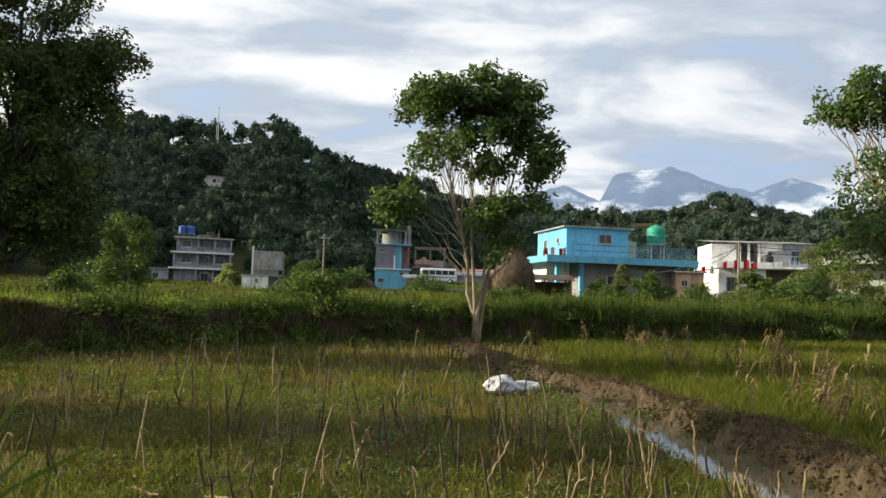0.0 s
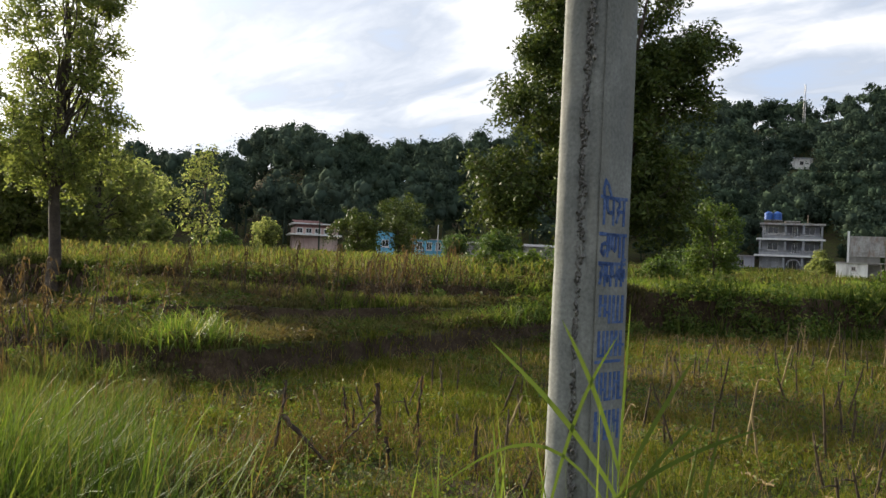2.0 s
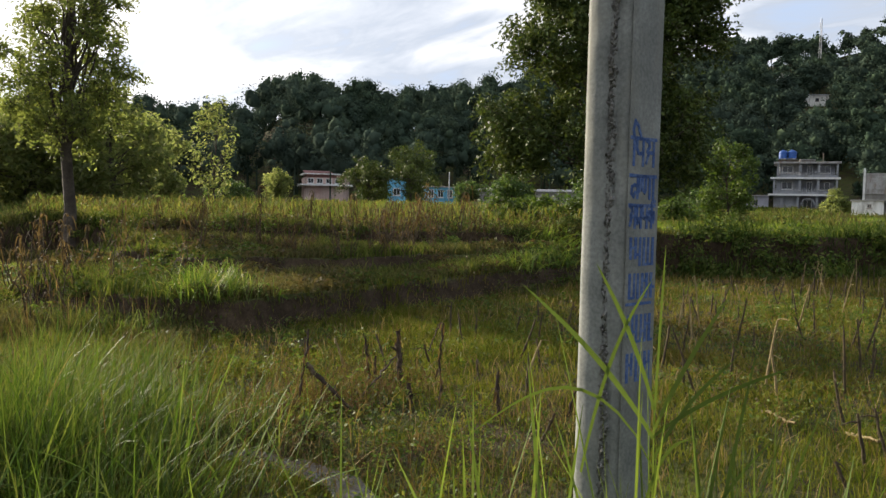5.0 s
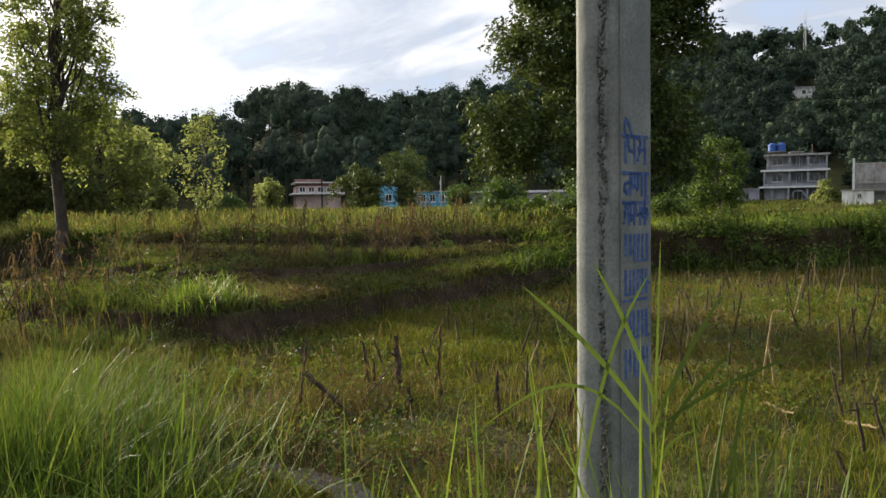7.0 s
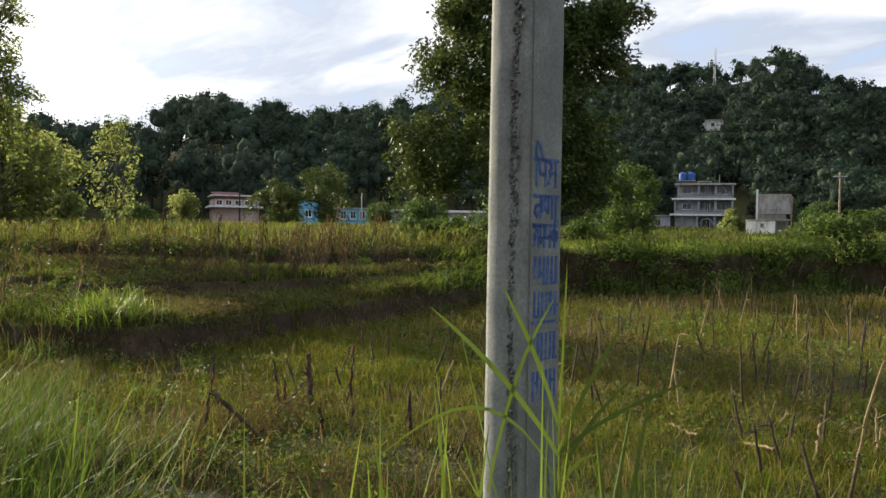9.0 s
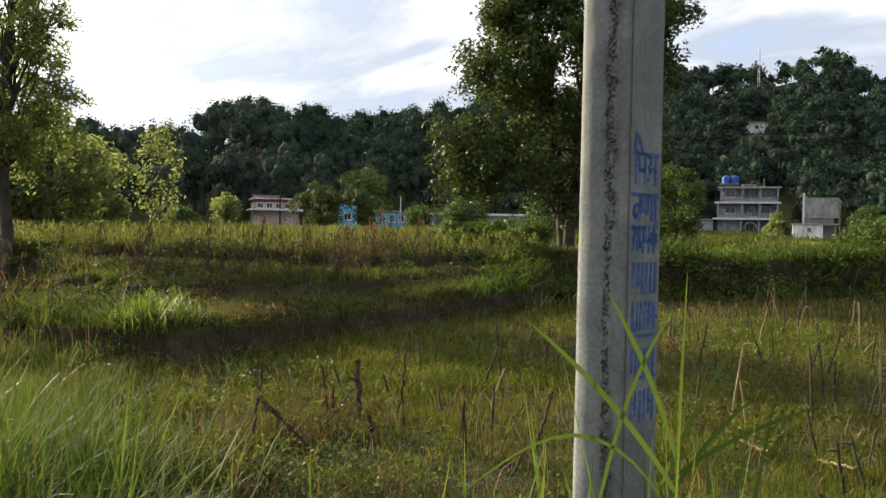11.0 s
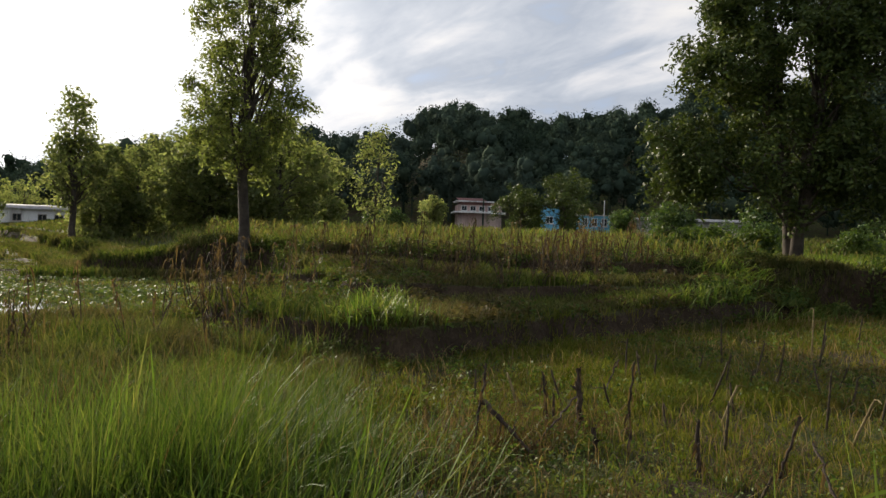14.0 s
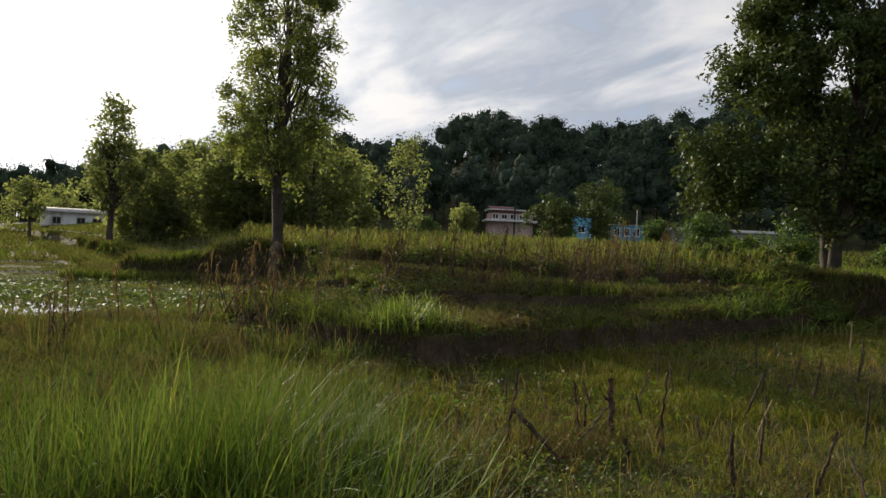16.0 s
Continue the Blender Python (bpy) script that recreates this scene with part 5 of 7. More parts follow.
WORDS = [
    (1.737, 0.080, [("headline", 0.036, 0.128), ("i_sign", 0.036, 0.030), ("pa", 0.060, 0.046), ("sa", 0.108, 0.052)]),
    (1.640, 0.066, [("headline", 0.036, 0.132), ("ja", 0.038, 0.044), ("half_ga", 0.082, 0.030), ("ga", 0.108, 0.036), ("aa", 0.144, 0.024)]),
    (1.552, 0.066, [("headline", 0.036, 0.130), ("sa", 0.038, 0.034), ("ma", 0.072, 0.030), ("pa", 0.102, 0.030), ("ka", 0.130, 0.038)]),
]


def brush(bm, line, width):
    """A flat painted line with square ends, standing just proud of the lettered face."""
    for (ya, za), (yb, zb) in zip(line, line[1:]):
        length = math.hypot(yb - ya, zb - za)
        made = bmesh.ops.create_cube(bm, size=1.0)["verts"]
        turn = Matrix.Rotation(math.atan2(zb - za, yb - ya), 4, "X")
        bmesh.ops.transform(bm, verts=made, matrix=Matrix.Translation((-0.0012, (ya + yb) / 2, (za + zb) / 2)) @ turn @ Matrix.Diagonal((0.0055, length + width * 0.7, width, 1.0)))


def painted_rows():
    """Rows of short upright bars that stand in for the painted numbers."""
    r = random.Random(5)
    rows = []
    for z, tall in ((1.437, 0.086), (1.337, 0.078), (1.204, 0.086), (1.085, 0.090)):
        marks = []
        y = 0.044
        while y < 0.160:
            w = r.uniform(0.010, 0.014)
            lo = r.choice((0.0, 0.0, 0.02))
            marks.append((y, y + w, lo, tall))
            if r.random() < 0.6:
                k = r.choice((0.0, 0.03, 0.05))
                marks.append((y + w, y + w + 0.011, k, k + 0.008))
            y += w + r.uniform(0.008, 0.012)
        rows.append((z, marks))
    rows.append((1.318, [(0.034, 0.165, 0.0, 0.009)]))
    return rows


LETTERING = painted_rows()
build_pole()


# ---- houses ----
def paint(name, tones, stains=(0.16, 0.15, 0.13)):
    return rough(name, tones, 0.7, 0.85, 0.2, 12.0, stains=stains)


CYAN = paint("cyan_paint", [(0.11, 0.35, 0.52), (0.14, 0.42, 0.60), (0.19, 0.48, 0.65)], (0.10, 0.27, 0.38))
WHITEWASH = paint("whitewash", [(0.64, 0.62, 0.58), (0.78, 0.77, 0.73), (0.84, 0.83, 0.80)], (0.36, 0.34, 0.30))
GREY_WALL = paint("bare_plaster", [(0.16, 0.155, 0.145), (0.23, 0.22, 0.205), (0.29, 0.28, 0.26)])
LILAC = paint("pale_lilac", [(0.22, 0.22, 0.25), (0.30, 0.30, 0.34), (0.36, 0.36, 0.40)])
PALE_GREY = paint("pale_grey_plaster", [(0.19, 0.20, 0.22), (0.26, 0.27, 0.29), (0.32, 0.33, 0.35)])
PINK = paint("dusty_pink", [(0.48, 0.32, 0.28), (0.58, 0.42, 0.37), (0.64, 0.49, 0.44)])
OLIVE = paint("pale_green_paint", [(0.33, 0.35, 0.25), (0.42, 0.44, 0.33), (0.48, 0.50, 0.40)])
SLATE_SHADE_WALL = paint("slate_shade_plaster", [(0.12, 0.125, 0.15), (0.17, 0.175, 0.205), (0.22, 0.225, 0.255)])
ORANGE = paint("orange_plaster", [(0.45, 0.25, 0.15), (0.55, 0.33, 0.22), (0.62, 0.42, 0.31)])
GLASS_DARK = rough("dark_window", [(0.015, 0.018, 0.022), (0.03, 0.034, 0.04)], 2.0, 0.15, 0.0, 10.0, spec=0.6)
FRAME = rough("window_frame", [(0.30, 0.26, 0.22), (0.42, 0.38, 0.33)], 4.0, 0.7)
WHITE_FRAME = rough("white_frame", [(0.6, 0.6, 0.58), (0.72, 0.72, 0.70)], 4.0, 0.6)
TIN = rough("corrugated_tin", [(0.20, 0.19, 0.18), (0.34, 0.33, 0.32), (0.45, 0.44, 0.43)], 1.5, 0.55, 0.2, 20.0, 0.3, stains=(0.18, 0.10, 0.06))
RED_TIN = rough("red_tin", [(0.20, 0.09, 0.08), (0.30, 0.15, 0.13)], 1.5, 0.6, 0.2, 20.0)
RAIL = rough("rail_paint", [(0.05, 0.13, 0.22), (0.08, 0.20, 0.30)], 6.0, 0.5)
GREEN_TANK = rough("green_tank", [(0.02, 0.22, 0.14), (0.03, 0.30, 0.19)], 2.0, 0.5)
BLUE_TANK = rough("blue_tank", [(0.02, 0.07, 0.25), (0.035, 0.105, 0.34)], 2.0, 0.45)
BLACK_TANK = rough("black_tank", [(0.02, 0.02, 0.022), (0.04, 0.04, 0.045)], 2.0, 0.5)
THATCH = rough("old_straw", [(0.045, 0.033, 0.024), (0.085, 0.064, 0.045), (0.14, 0.105, 0.075)], 3.0, 0.95, 0.9, 25.0)
STEEL = rough("galvanised_steel", [(0.30, 0.31, 0.32), (0.42, 0.43, 0.44)], 4.0, 0.5, 0.1, 30.0, 0.5)
WOOD = rough("weathered_wood", [(0.12, 0.09, 0.06), (0.24, 0.19, 0.14), (0.32, 0.27, 0.21)], 3.0, 0.9, 0.5, 30.0)


def place_house(name, az, dist, turn, label, z=None):
    """An empty at the house's near corner line; local x along its front to the right, y away from the viewer."""
    p = polar(az, dist)
    p.z = float(ground_height(p.x, p.y)) - 0.1 if z is None else z
    return empty(name, pose(p.x, p.y, p.z, 0, 0, az + turn), label, "house")


def window(parent, x, z, w, h, y=0.0, frame_mat=None, side=False):
    """A window in a wall: frame of four bars, a dark pane set back and a sill. side: in the wall x = const, at depth y."""
    frame_mat = frame_mat or FRAME
    m = Matrix.Translation((x, y, z)) @ (Matrix.Rotation(radians(-90), 4, "Z") if side else Matrix())
    hub = new("window")
    hub.parent, hub.matrix_basis = parent, m
    t = 0.07
    bm = bmesh.new()
    for b in ((-w / 2, w / 2, -0.04, 0.03, -h / 2, -h / 2 + t), (-w / 2, w / 2, -0.04, 0.03, h / 2 - t, h / 2), (-w / 2, -w / 2 + t, -0.04, 0.03, -h / 2 + t, h / 2 - t), (w / 2 - t, w / 2, -0.04, 0.03, -h / 2 + t, h / 2 - t), (-t / 3, t / 3, -0.035, 0.02, -h / 2 + t, h / 2 - t)):
        box(bm, *b)
    me = bpy.data.meshes.new("frame")
    bm.to_mesh(me)
    bm.free()
    me.materials.append(frame_mat)
    link("frame", me, hub)
    part("pane", boxed(-w / 2 + t, w / 2 - t, -0.012, 0.012, -h / 2 + t, h / 2 - t), GLASS_DARK, hub)
    part("sill", boxed(-w / 2 - 0.08, w / 2 + 0.08, -0.12, 0.02, -h / 2 - 0.08, -h / 2), frame_mat, hub)
    return hub


def walls(parent, x0, x1, y0, y1, z0, z1, mat, name="wall"):
    return part(name, boxed(x0, x1, y0, y1, z0, z1), mat, parent)


def railing(parent, x0, x1, y, z, mat, tall=0.9, step=0.35, side=False):
    """Top and bottom rails with uprights; side: runs along y from x0 to x1 at x = y."""
    n = max(2, int(abs(x1 - x0) / step))
    pieces = []
    for k in range(n + 1):
        u = x0 + (x1 - x0) * k / n
        p = (y, u) if side else (u, y)
        pieces.append(tube_arrays([(p[0], p[1], z), (p[0], p[1], z + tall)], [0.02, 0.02], 4))
    for h in (0.12, tall * 0.55, tall):
        a, b = ((y, x0, z + h), (y, x1, z + h)) if side else ((x0, y, z + h), (x1, y, z + h))
        pieces.append(tube_arrays([a, b], [0.028, 0.028], 5))
    v, f = join_arrays(pieces)
    return link("railing", np_mesh("railing", v, f, mat), parent)


def water_tank(at, tall, radius, mat, label, stand=0.0):
    ob = empty("water_tank", at, label, "water tank")
    rows = [(0.94, 0.0), (1.0, 0.03), (1.0, 0.2), (0.97, 0.22), (1.0, 0.25), (1.0, 0.45), (0.97, 0.48), (1.0, 0.51), (1.0, 0.72), (0.9, 0.82), (0.6, 0.92), (0.3, 0.96), (0.3, 1.0), (0.02, 1.004)]
    v, f = tube_arrays([(0, 0, stand + h * tall) for _, h in rows], [radius * q for q, _ in rows], 18)
    link("tank", np_mesh("tank", v, f, mat, True), ob)
    if stand:
        bm = bmesh.new()
        for sx in (-1, 1):
            for sy in (-1, 1):
                box(bm, sx * radius * 0.7 - 0.04, sx * radius * 0.7 + 0.04, sy * radius * 0.7 - 0.04, sy * radius * 0.7 + 0.04, 0, stand - 0.06)
        box(bm, -radius, radius, -radius, radius, stand - 0.06, stand)
        part("stand", bm, STEEL, ob)
    return ob


def roof_sheet(parent, x0, x1, y0, y1, za, zb, mat, name="roof"):
    """A corrugated sheet that rises from the front (za) to the back (zb)."""
    n = max(8, int((x1 - x0) / 0.12))
    xs = np.linspace(x0, x1, n)
    wave = 0.02 * np.cos(np.arange(n) * np.pi)
    verts = np.concatenate([np.column_stack([xs, np.full(n, y), z + wave + up]) for y, z, up in ((y0, za, 0), (y1, zb, 0), (y0, za, 0.03), (y1, zb, 0.03))])
    i = np.arange(n - 1)
    quads = np.concatenate([np.stack([i, i + n, i + n + 1, i + 1], 1), np.stack([i + 2 * n, i + 2 * n + 1, i + 3 * n + 1, i + 3 * n], 1), np.stack([i, i + 1, i + 2 * n + 1, i + 2 * n], 1)])
    return link(name, np_mesh(name, verts, quads, mat), parent)


def local_place(house, x, y, z):
    return house.matrix_basis @ Vector((x, y, z))


def build_houses():
    # cyan two-storey house with a roof terrace
    z0 = 1.55
    h = place_house("house", -10.2, 60, 22, "bright cyan two-storey house with a flat roof terrace", z0)
    walls(h, 0.0, 7.6, 0.0, 7.5, 0, 3.0, GREY_WALL, "ground_floor")
    part("pillar", boxed(-0.3, 0.0, -0.3, 0.1, 0, 3.0), CYAN, h)
    part("pillar", boxed(-2.2, -1.9, -0.3, 0.1, 0, 3.0), CYAN, h)
    part("pillar", boxed(7.7, 8.0, -0.3, 0.1, 0, 3.0), CYAN, h)
    walls(h, -2.0, -0.1, 2.5, 7.0, 0, 3.0, WHITEWASH, "wall")
    part("terrace_slab", boxed(-3.2, 8.8, -1.1, 8.2, 3.0, 3.28, bevel=0.02), CYAN, h)
    part("slab_edge", boxed(-3.3, 8.9, -1.25, -1.1, 2.92, 3.42), CYAN, h)
    part("slab_edge", boxed(-3.3, -3.15, -1.1, 8.2, 2.92, 3.42), CYAN, h)
    walls(h, -0.9, 4.2, 1.2, 8.0, 3.28, 5.75, CYAN, "upper_floor")
    part("roof", boxed(-1.2, 4.6, 0.9, 8.2, 5.75, 5.86), TIN, h)
    walls(h, 4.2, 5.8, 3.0, 7.0, 3.28, 5.0, OLIVE, "stair_room")
    railing(h, -1.1, 8.6, -1.05, 3.28, RAIL, 1.0, 0.2)
    window(h, 2.3, 4.95, 1.1, 0.75, 1.2)
    window(h, 2.6, 1.7, 1.3, 0.8, 0.0)
    window(h, 5.6, 1.6, 1.4, 1.1, 0.0)
    window(h, -0.9, 4.8, 0.5, 0.5, 3.0, side=True)
    window(h, -0.9, 4.4, 0.6, 1.3, 6.0, side=True)
    water_tank(local_place(h, 6.6, 1.2, 3.28), 1.5, 0.72, GREEN_TANK, "green plastic water tank on a roof stand", 1.5)

    # small orange-plastered outhouse between the two houses
    o = place_house("outhouse", -16.7, 61, 10, "small orange plastered outhouse beside the cyan house", 1.5)
    walls(o, 0, 2.0, 0, 3, 0, 2.5, ORANGE)
    part("roof", boxed(-0.15, 2.2, -0.25, 3.2, 2.5, 2.6), TIN, o)
    window(o, 0.6, 1.7, 0.5, 0.5, 0.0)

    # white house with a red-draped terrace
    h = place_house("house", -19.5, 72, 14, "white two-storey house with a tin roof and terrace", 1.9)
    walls(h, 0, 4.0, 0, 6, 0, 3.0, WHITEWASH, "ground_floor")
    walls(h, 4.0, 8.6, 2.4, 8, 0, 3.0, GREY_WALL, "ground_floor")
    part("terrace_slab", boxed(-0.3, 8.8, -0.5, 8, 3.0, 3.22, bevel=0.02), WHITEWASH, h)
    walls(h, 0.0, 2.2, 2.6, 8, 3.22, 5.3, WHITEWASH, "upper_floor")
    walls(h, 4.4, 6.2, 2.6, 8, 3.22, 5.5, WHITEWASH, "upper_floor")
    walls(h, 6.2, 8.7, 2.6, 8, 3.22, 5.5, LILAC, "upper_floor")
    part("back_wall", boxed(2.2, 4.4, 5.0, 8, 3.22, 5.4), GREY_WALL, h)
    for x in (2.5, 3.3, 4.2):
        part("pillar", boxed(x - 0.1, x + 0.1, 2.6, 2.8, 3.22, 5.35), WHITEWASH, h)
    roof_sheet(h, -0.2, 9.0, 2.2, 8.2, 5.42, 6.0, TIN)
    window(h, 1.1, 1.6, 0.9, 1.3, 0.0)
    window(h, 2.9, 1.6, 0.9, 1.3, 0.0)
    window(h, 7.4, 4.3, 0.9, 1.0, 2.6, RAIL)
    window(h, 5.3, 4.3, 0.8, 0.9, 2.6)
    railing(h, 4.6, 8.7, -0.4, 3.22, STEEL, 0.9, 0.4)
    part("parapet", boxed(-0.3, 4.4, -0.6, -0.5, 3.0, 3.55), WHITEWASH, h)
    water_tank(local_place(h, 4.3, 0.6, 3.22), 1.1, 0.5, BLACK_TANK, "black water tank on the house terrace")

    dish = empty("satellite_dish", local_place(h, 5.5, 1.7, 3.22), "grey satellite dish on a short mast on the terrace", "satellite dish")
    v, f = tube_arrays([(0, 0, 0), (0, 0, 0.9)], [0.03, 0.03], 6)
    link("mast", np_mesh("mast", v, f, STEEL), dish)
    v, f = tube_arrays([(0, -0.10, 1.0), (0, -0.04, 1.04), (0, 0.0, 1.06), (0, 0.02, 1.07)], [0.62, 0.5, 0.28, 0.02], 18)
    link("reflector", np_mesh("reflector", v, f, STEEL, True), dish)
    v, f = tube_arrays([(0, 0.0, 0.6), (0, -0.45, 1.0)], [0.015, 0.02], 5)
    link("feed_arm", np_mesh("feed_arm", v, f, BLACK_TANK), dish)

    # flat-roofed house at the end of the row
    h = place_house("house", -26.7, 62, 6, "pale green flat-roofed house with a weathered parapet", 2.5)
    walls(h, 0.9, 9.0, 0.8, 7, 0, 2.35, OLIVE)
    part("roof_slab", boxed(-0.1, 9.6, -0.6, 8, 2.35, 2.65, bevel=0.02), OLIVE, h)
    part("parapet", boxed(-0.1, 9.6, -0.62, -0.4, 2.65, 3.5), GREY_WALL, h)
    part("parapet", boxed(-0.1, 0.1, -0.4, 8, 2.65, 3.5), GREY_WALL, h)
    walls(h, 2.6, 6.0, 3.0, 7.0, 2.65, 4.1, WHITEWASH, "stair_room")
    roof_sheet(h, 2.4, 6.2, 2.8, 7.2, 4.12, 4.3, TIN)
    window(h, 4.0, 1.5, 1.4, 1.0, 0.8, RED_TIN)

    # tall three-storey house
    h = place_house("house", 19.1, 150, 0, "grey three-storey house with pillared verandas", None)
    z = h.location.z
    for k, (x0, top) in enumerate(((0.0, 2.8), (0.3, 5.7), (0.8, 8.4))):
        base = (0.0, 2.95, 5.85)[k]
        # a closed room at one end, an open veranda with a set-back wall at the other
        walls(h, x0 + 0.3, 4.3, 0.7 + 0.5 * k, 9, base, top, PALE_GREY, "room_wall")
        # darker plaster puts the veranda recess's shade into the wall colour
        walls(h, 4.3, 10.0, 2.0, 9, base, top, SLATE_SHADE_WALL, "veranda_wall")
        part("slab", boxed(x0 - 0.6, 10.7, -0.5, 9.2, top, top + 0.15), TIN if k == 2 else PALE_GREY, h)
        part("slab_edge", boxed(x0 - 0.65, 10.75, -0.58, -0.5, top - 0.10, top + 0.22), TIN if k == 2 else WHITE_FRAME, h)
        for x in ((x0, 4.4, 7.3, 10.2) if k else (1.6, 4.2, 7.2, 10.2)):
            part("pillar", boxed(x - 0.17, x + 0.17, -0.3, 0.04, base, top - 0.1), PALE_GREY, h)
        if k:
            part("parapet", boxed(x0 - 0.1, 10.35, -0.42, -0.30, base, base + 0.5), PALE_GREY, h)
            railing(h, x0, 10.3, -0.36, base + 0.5, STEEL, 0.45, 0.5)
            window(h, 2.4, base + 1.55, 1.7, 1.3, 0.7 + 0.5 * k, WHITE_FRAME)
            window(h, 6.0, base + 1.35, 0.9, 1.9, 2.0, WHITE_FRAME)
            window(h, 8.4, base + 1.55, 1.7, 1.4, 2.0, WHITE_FRAME)
        else:
            for x in (5.8, 8.7):
                window(h, x, base + 1.3, 1.4, 1.6, 2.0, WHITE_FRAME)
    # the arch over the entrance
    v, f = tube_arrays([(5.8 + 1.05 * math.cos(t), -0.13, 1.2 + 1.05 * math.sin(t)) for t in np.linspace(0, math.pi, 11)], [0.14] * 11, 6)
    link("arch", np_mesh("arch", v, f, PALE_GREY, True), h)
    part("roof_hut", boxed(4.6, 6.6, 3.0, 6.0, 8.55, 9.1), GREY_WALL, h)
    part("hut_roof", boxed(4.3, 6.9, 2.6, 6.2, 9.1, 9.2), TIN, h)
    part("roof_post", boxed(7.9, 8.05, 1.0, 1.15, 8.55, 10.2), WOOD, h)
    part("tank_frame", boxed(0.8, 4.0, 2.2, 3.8, 8.55, 9.1), BARK, h)
    for x in (1.6, 3.1):
        water_tank(local_place(h, x, 3.0, 9.1), 1.55, 0.72, BLUE_TANK, "blue plastic water tank on the grey house roof", 0.25)
    h = place_house("shed", 20.9, 150, 0, "low grey annex beside the three-storey house")
    walls(h, 0, 4.2, 0, 5, 0, 2.6, LILAC)
    part("roof", boxed(-0.3, 4.4, -0.3, 5.2, 2.6, 2.75), TIN, h)
    window(h, 2.0, 1.4, 1.0, 1.0, 0.0)

    # small white hut and the grey shed behind it
    h = place_house("hut", 14.35, 91, 0, "small whitewashed hut with one dark window", None)
    walls(h, 0, 2.9, 0, 3, 0, 1.85, WHITEWASH)
    walls(h, 2.9, 4.2, 1.2, 3, 0, 1.75, GREY_WALL, "open_lean_to")
    part("roof", boxed(-0.15, 4.4, -0.2, 3.2, 1.85, 1.95), TIN, h)
    part("post", boxed(4.0, 4.12, -0.1, 0.02, 0, 1.85), WOOD, h)
    window(h, 1.6, 1.3, 0.4, 0.4, 0.0)
    h = place_house("shed", 13.7, 116, 0, "unfinished grey block shed with a tin wall", None)
    walls(h, 0, 3.8, 0, 3, 0, 2.6, GREY_WALL)
    for k in range(9):
        part("tin_sheet", boxed(0.25, 4.35, -0.12 + 0.02 * (k % 2), -0.04, 2.6 + 0.3 * k, 2.88 + 0.3 * k), TIN, h)
    walls(h, 0.3, 4.3, 0.0, 3, 2.6, 5.2, GREY_WALL, "upper_wall")
    part("post", boxed(-0.05, 0.22, -0.16, 0.1, 0, 5.9), WHITE_FRAME, h)
    part("post", boxed(4.36, 4.56, -0.1, 0.1, 0, 5.0), WOOD, h)

    # narrow blue tower house and its neighbour
    h = place_house("house", 4.9, 120, 0, "narrow half-painted blue three-storey house", None)
    walls(h, 0, 5.2, 0, 6, 0, 3.4, CYAN, "ground_floor")
    walls(h, 0, 2.9, 0.0, 6, 3.55, 7.2, SLATE_SHADE_WALL, "upper_floor")
    walls(h, 2.9, 4.0, 0.5, 6, 3.55, 7.2, CYAN, "upper_floor")
    walls(h, 4.0, 5.2, 2.6, 6, 3.55, 7.2, RED_TIN, "open_landing")
    part("pillar", boxed(2.75, 3.0, -0.25, 0.0, 3.55, 5.6), WHITE_FRAME, h)
    part("pillar", boxed(4.95, 5.2, 0.3, 0.55, 3.55, 7.2), RED_TIN, h)
    part("slab", boxed(-0.2, 5.5, -0.35, 6, 3.4, 3.55), WHITE_FRAME, h)
    part("slab", boxed(-0.2, 5.5, -0.3, 6, 7.2, 7.35), CYAN, h)
    v, f = tube_arrays([(2.4, 2.4, 7.35), (2.4, 2.4, 9.25)], [1.5, 1.5], 16)
    link("roof_room", np_mesh("roof_room", v, f, GREY_WALL, True), h)
    roof_sheet(h, -0.7, 4.7, -0.2, 6, 9.55, 9.75, TIN)
    for x in (0.15, 4.5):
        part("pillar", boxed(x - 0.14, x + 0.14, 0.1, 0.38, 7.35, 9.55), PALE_GREY, h)
    part("stair_wall", boxed(4.85, 5.35, 0.8, 2, 7.35, 10.3), GREY_WALL, h)
    window(h, 0.9, 6.3, 0.6, 0.6, 0.0)
    window(h, 0.9, 1.7, 0.9, 0.7, 0.0)
    window(h, 4.1, 2.8, 0.8, 0.5, 0.0)
    railing(h, 4.0, 5.2, 0.6, 3.55, RAIL, 0.9, 0.3)
    lean = place_house("shed", 2.75, 116, 0, "small tin lean-to shed beside the blue house", None)
    walls(lean, 0.3, 2.2, 0.3, 2.5, 0, 1.9, GREY_WALL)
    roof_sheet(lean, -0.3, 2.5, -0.3, 2.8, 1.95, 2.5, TIN)
    part("post", boxed(-0.2, -0.08, -0.2, -0.08, 0, 2.0), WOOD, lean)
    h = place_house("house", 2.1, 124, 0, "grey two-storey house with an open roof frame", None)
    walls(h, 0, 5.4, 0.8, 6, 0, 2.7, GREY_WALL, "ground_floor")
    part("slab", boxed(-0.3, 6.6, -0.4, 6.2, 2.7, 2.9), GREY_WALL, h)
    walls(h, 0.2, 4.8, 2.4, 6, 2.9, 4.1, PINK, "upper_floor")
    railing(h, 0.0, 6.4, -0.3, 2.9, STEEL, 0.8, 0.3)
    bm = bmesh.new()
    for y in (0.2, 2.6):
        for x, z in ((0.1, 3.3), (3.1, 3.3), (1.6, 4.6)):
            bm.verts.new((x, y, z))
    bm.verts.ensure_lookup_table()
    for face in ((0, 1, 2), (3, 5, 4), (0, 2, 5, 3), (1, 4, 5, 2), (0, 3, 4, 1)):
        bm.faces.new([bm.verts[i] for i in face])
    part("gable", bm, ORANGE, h)
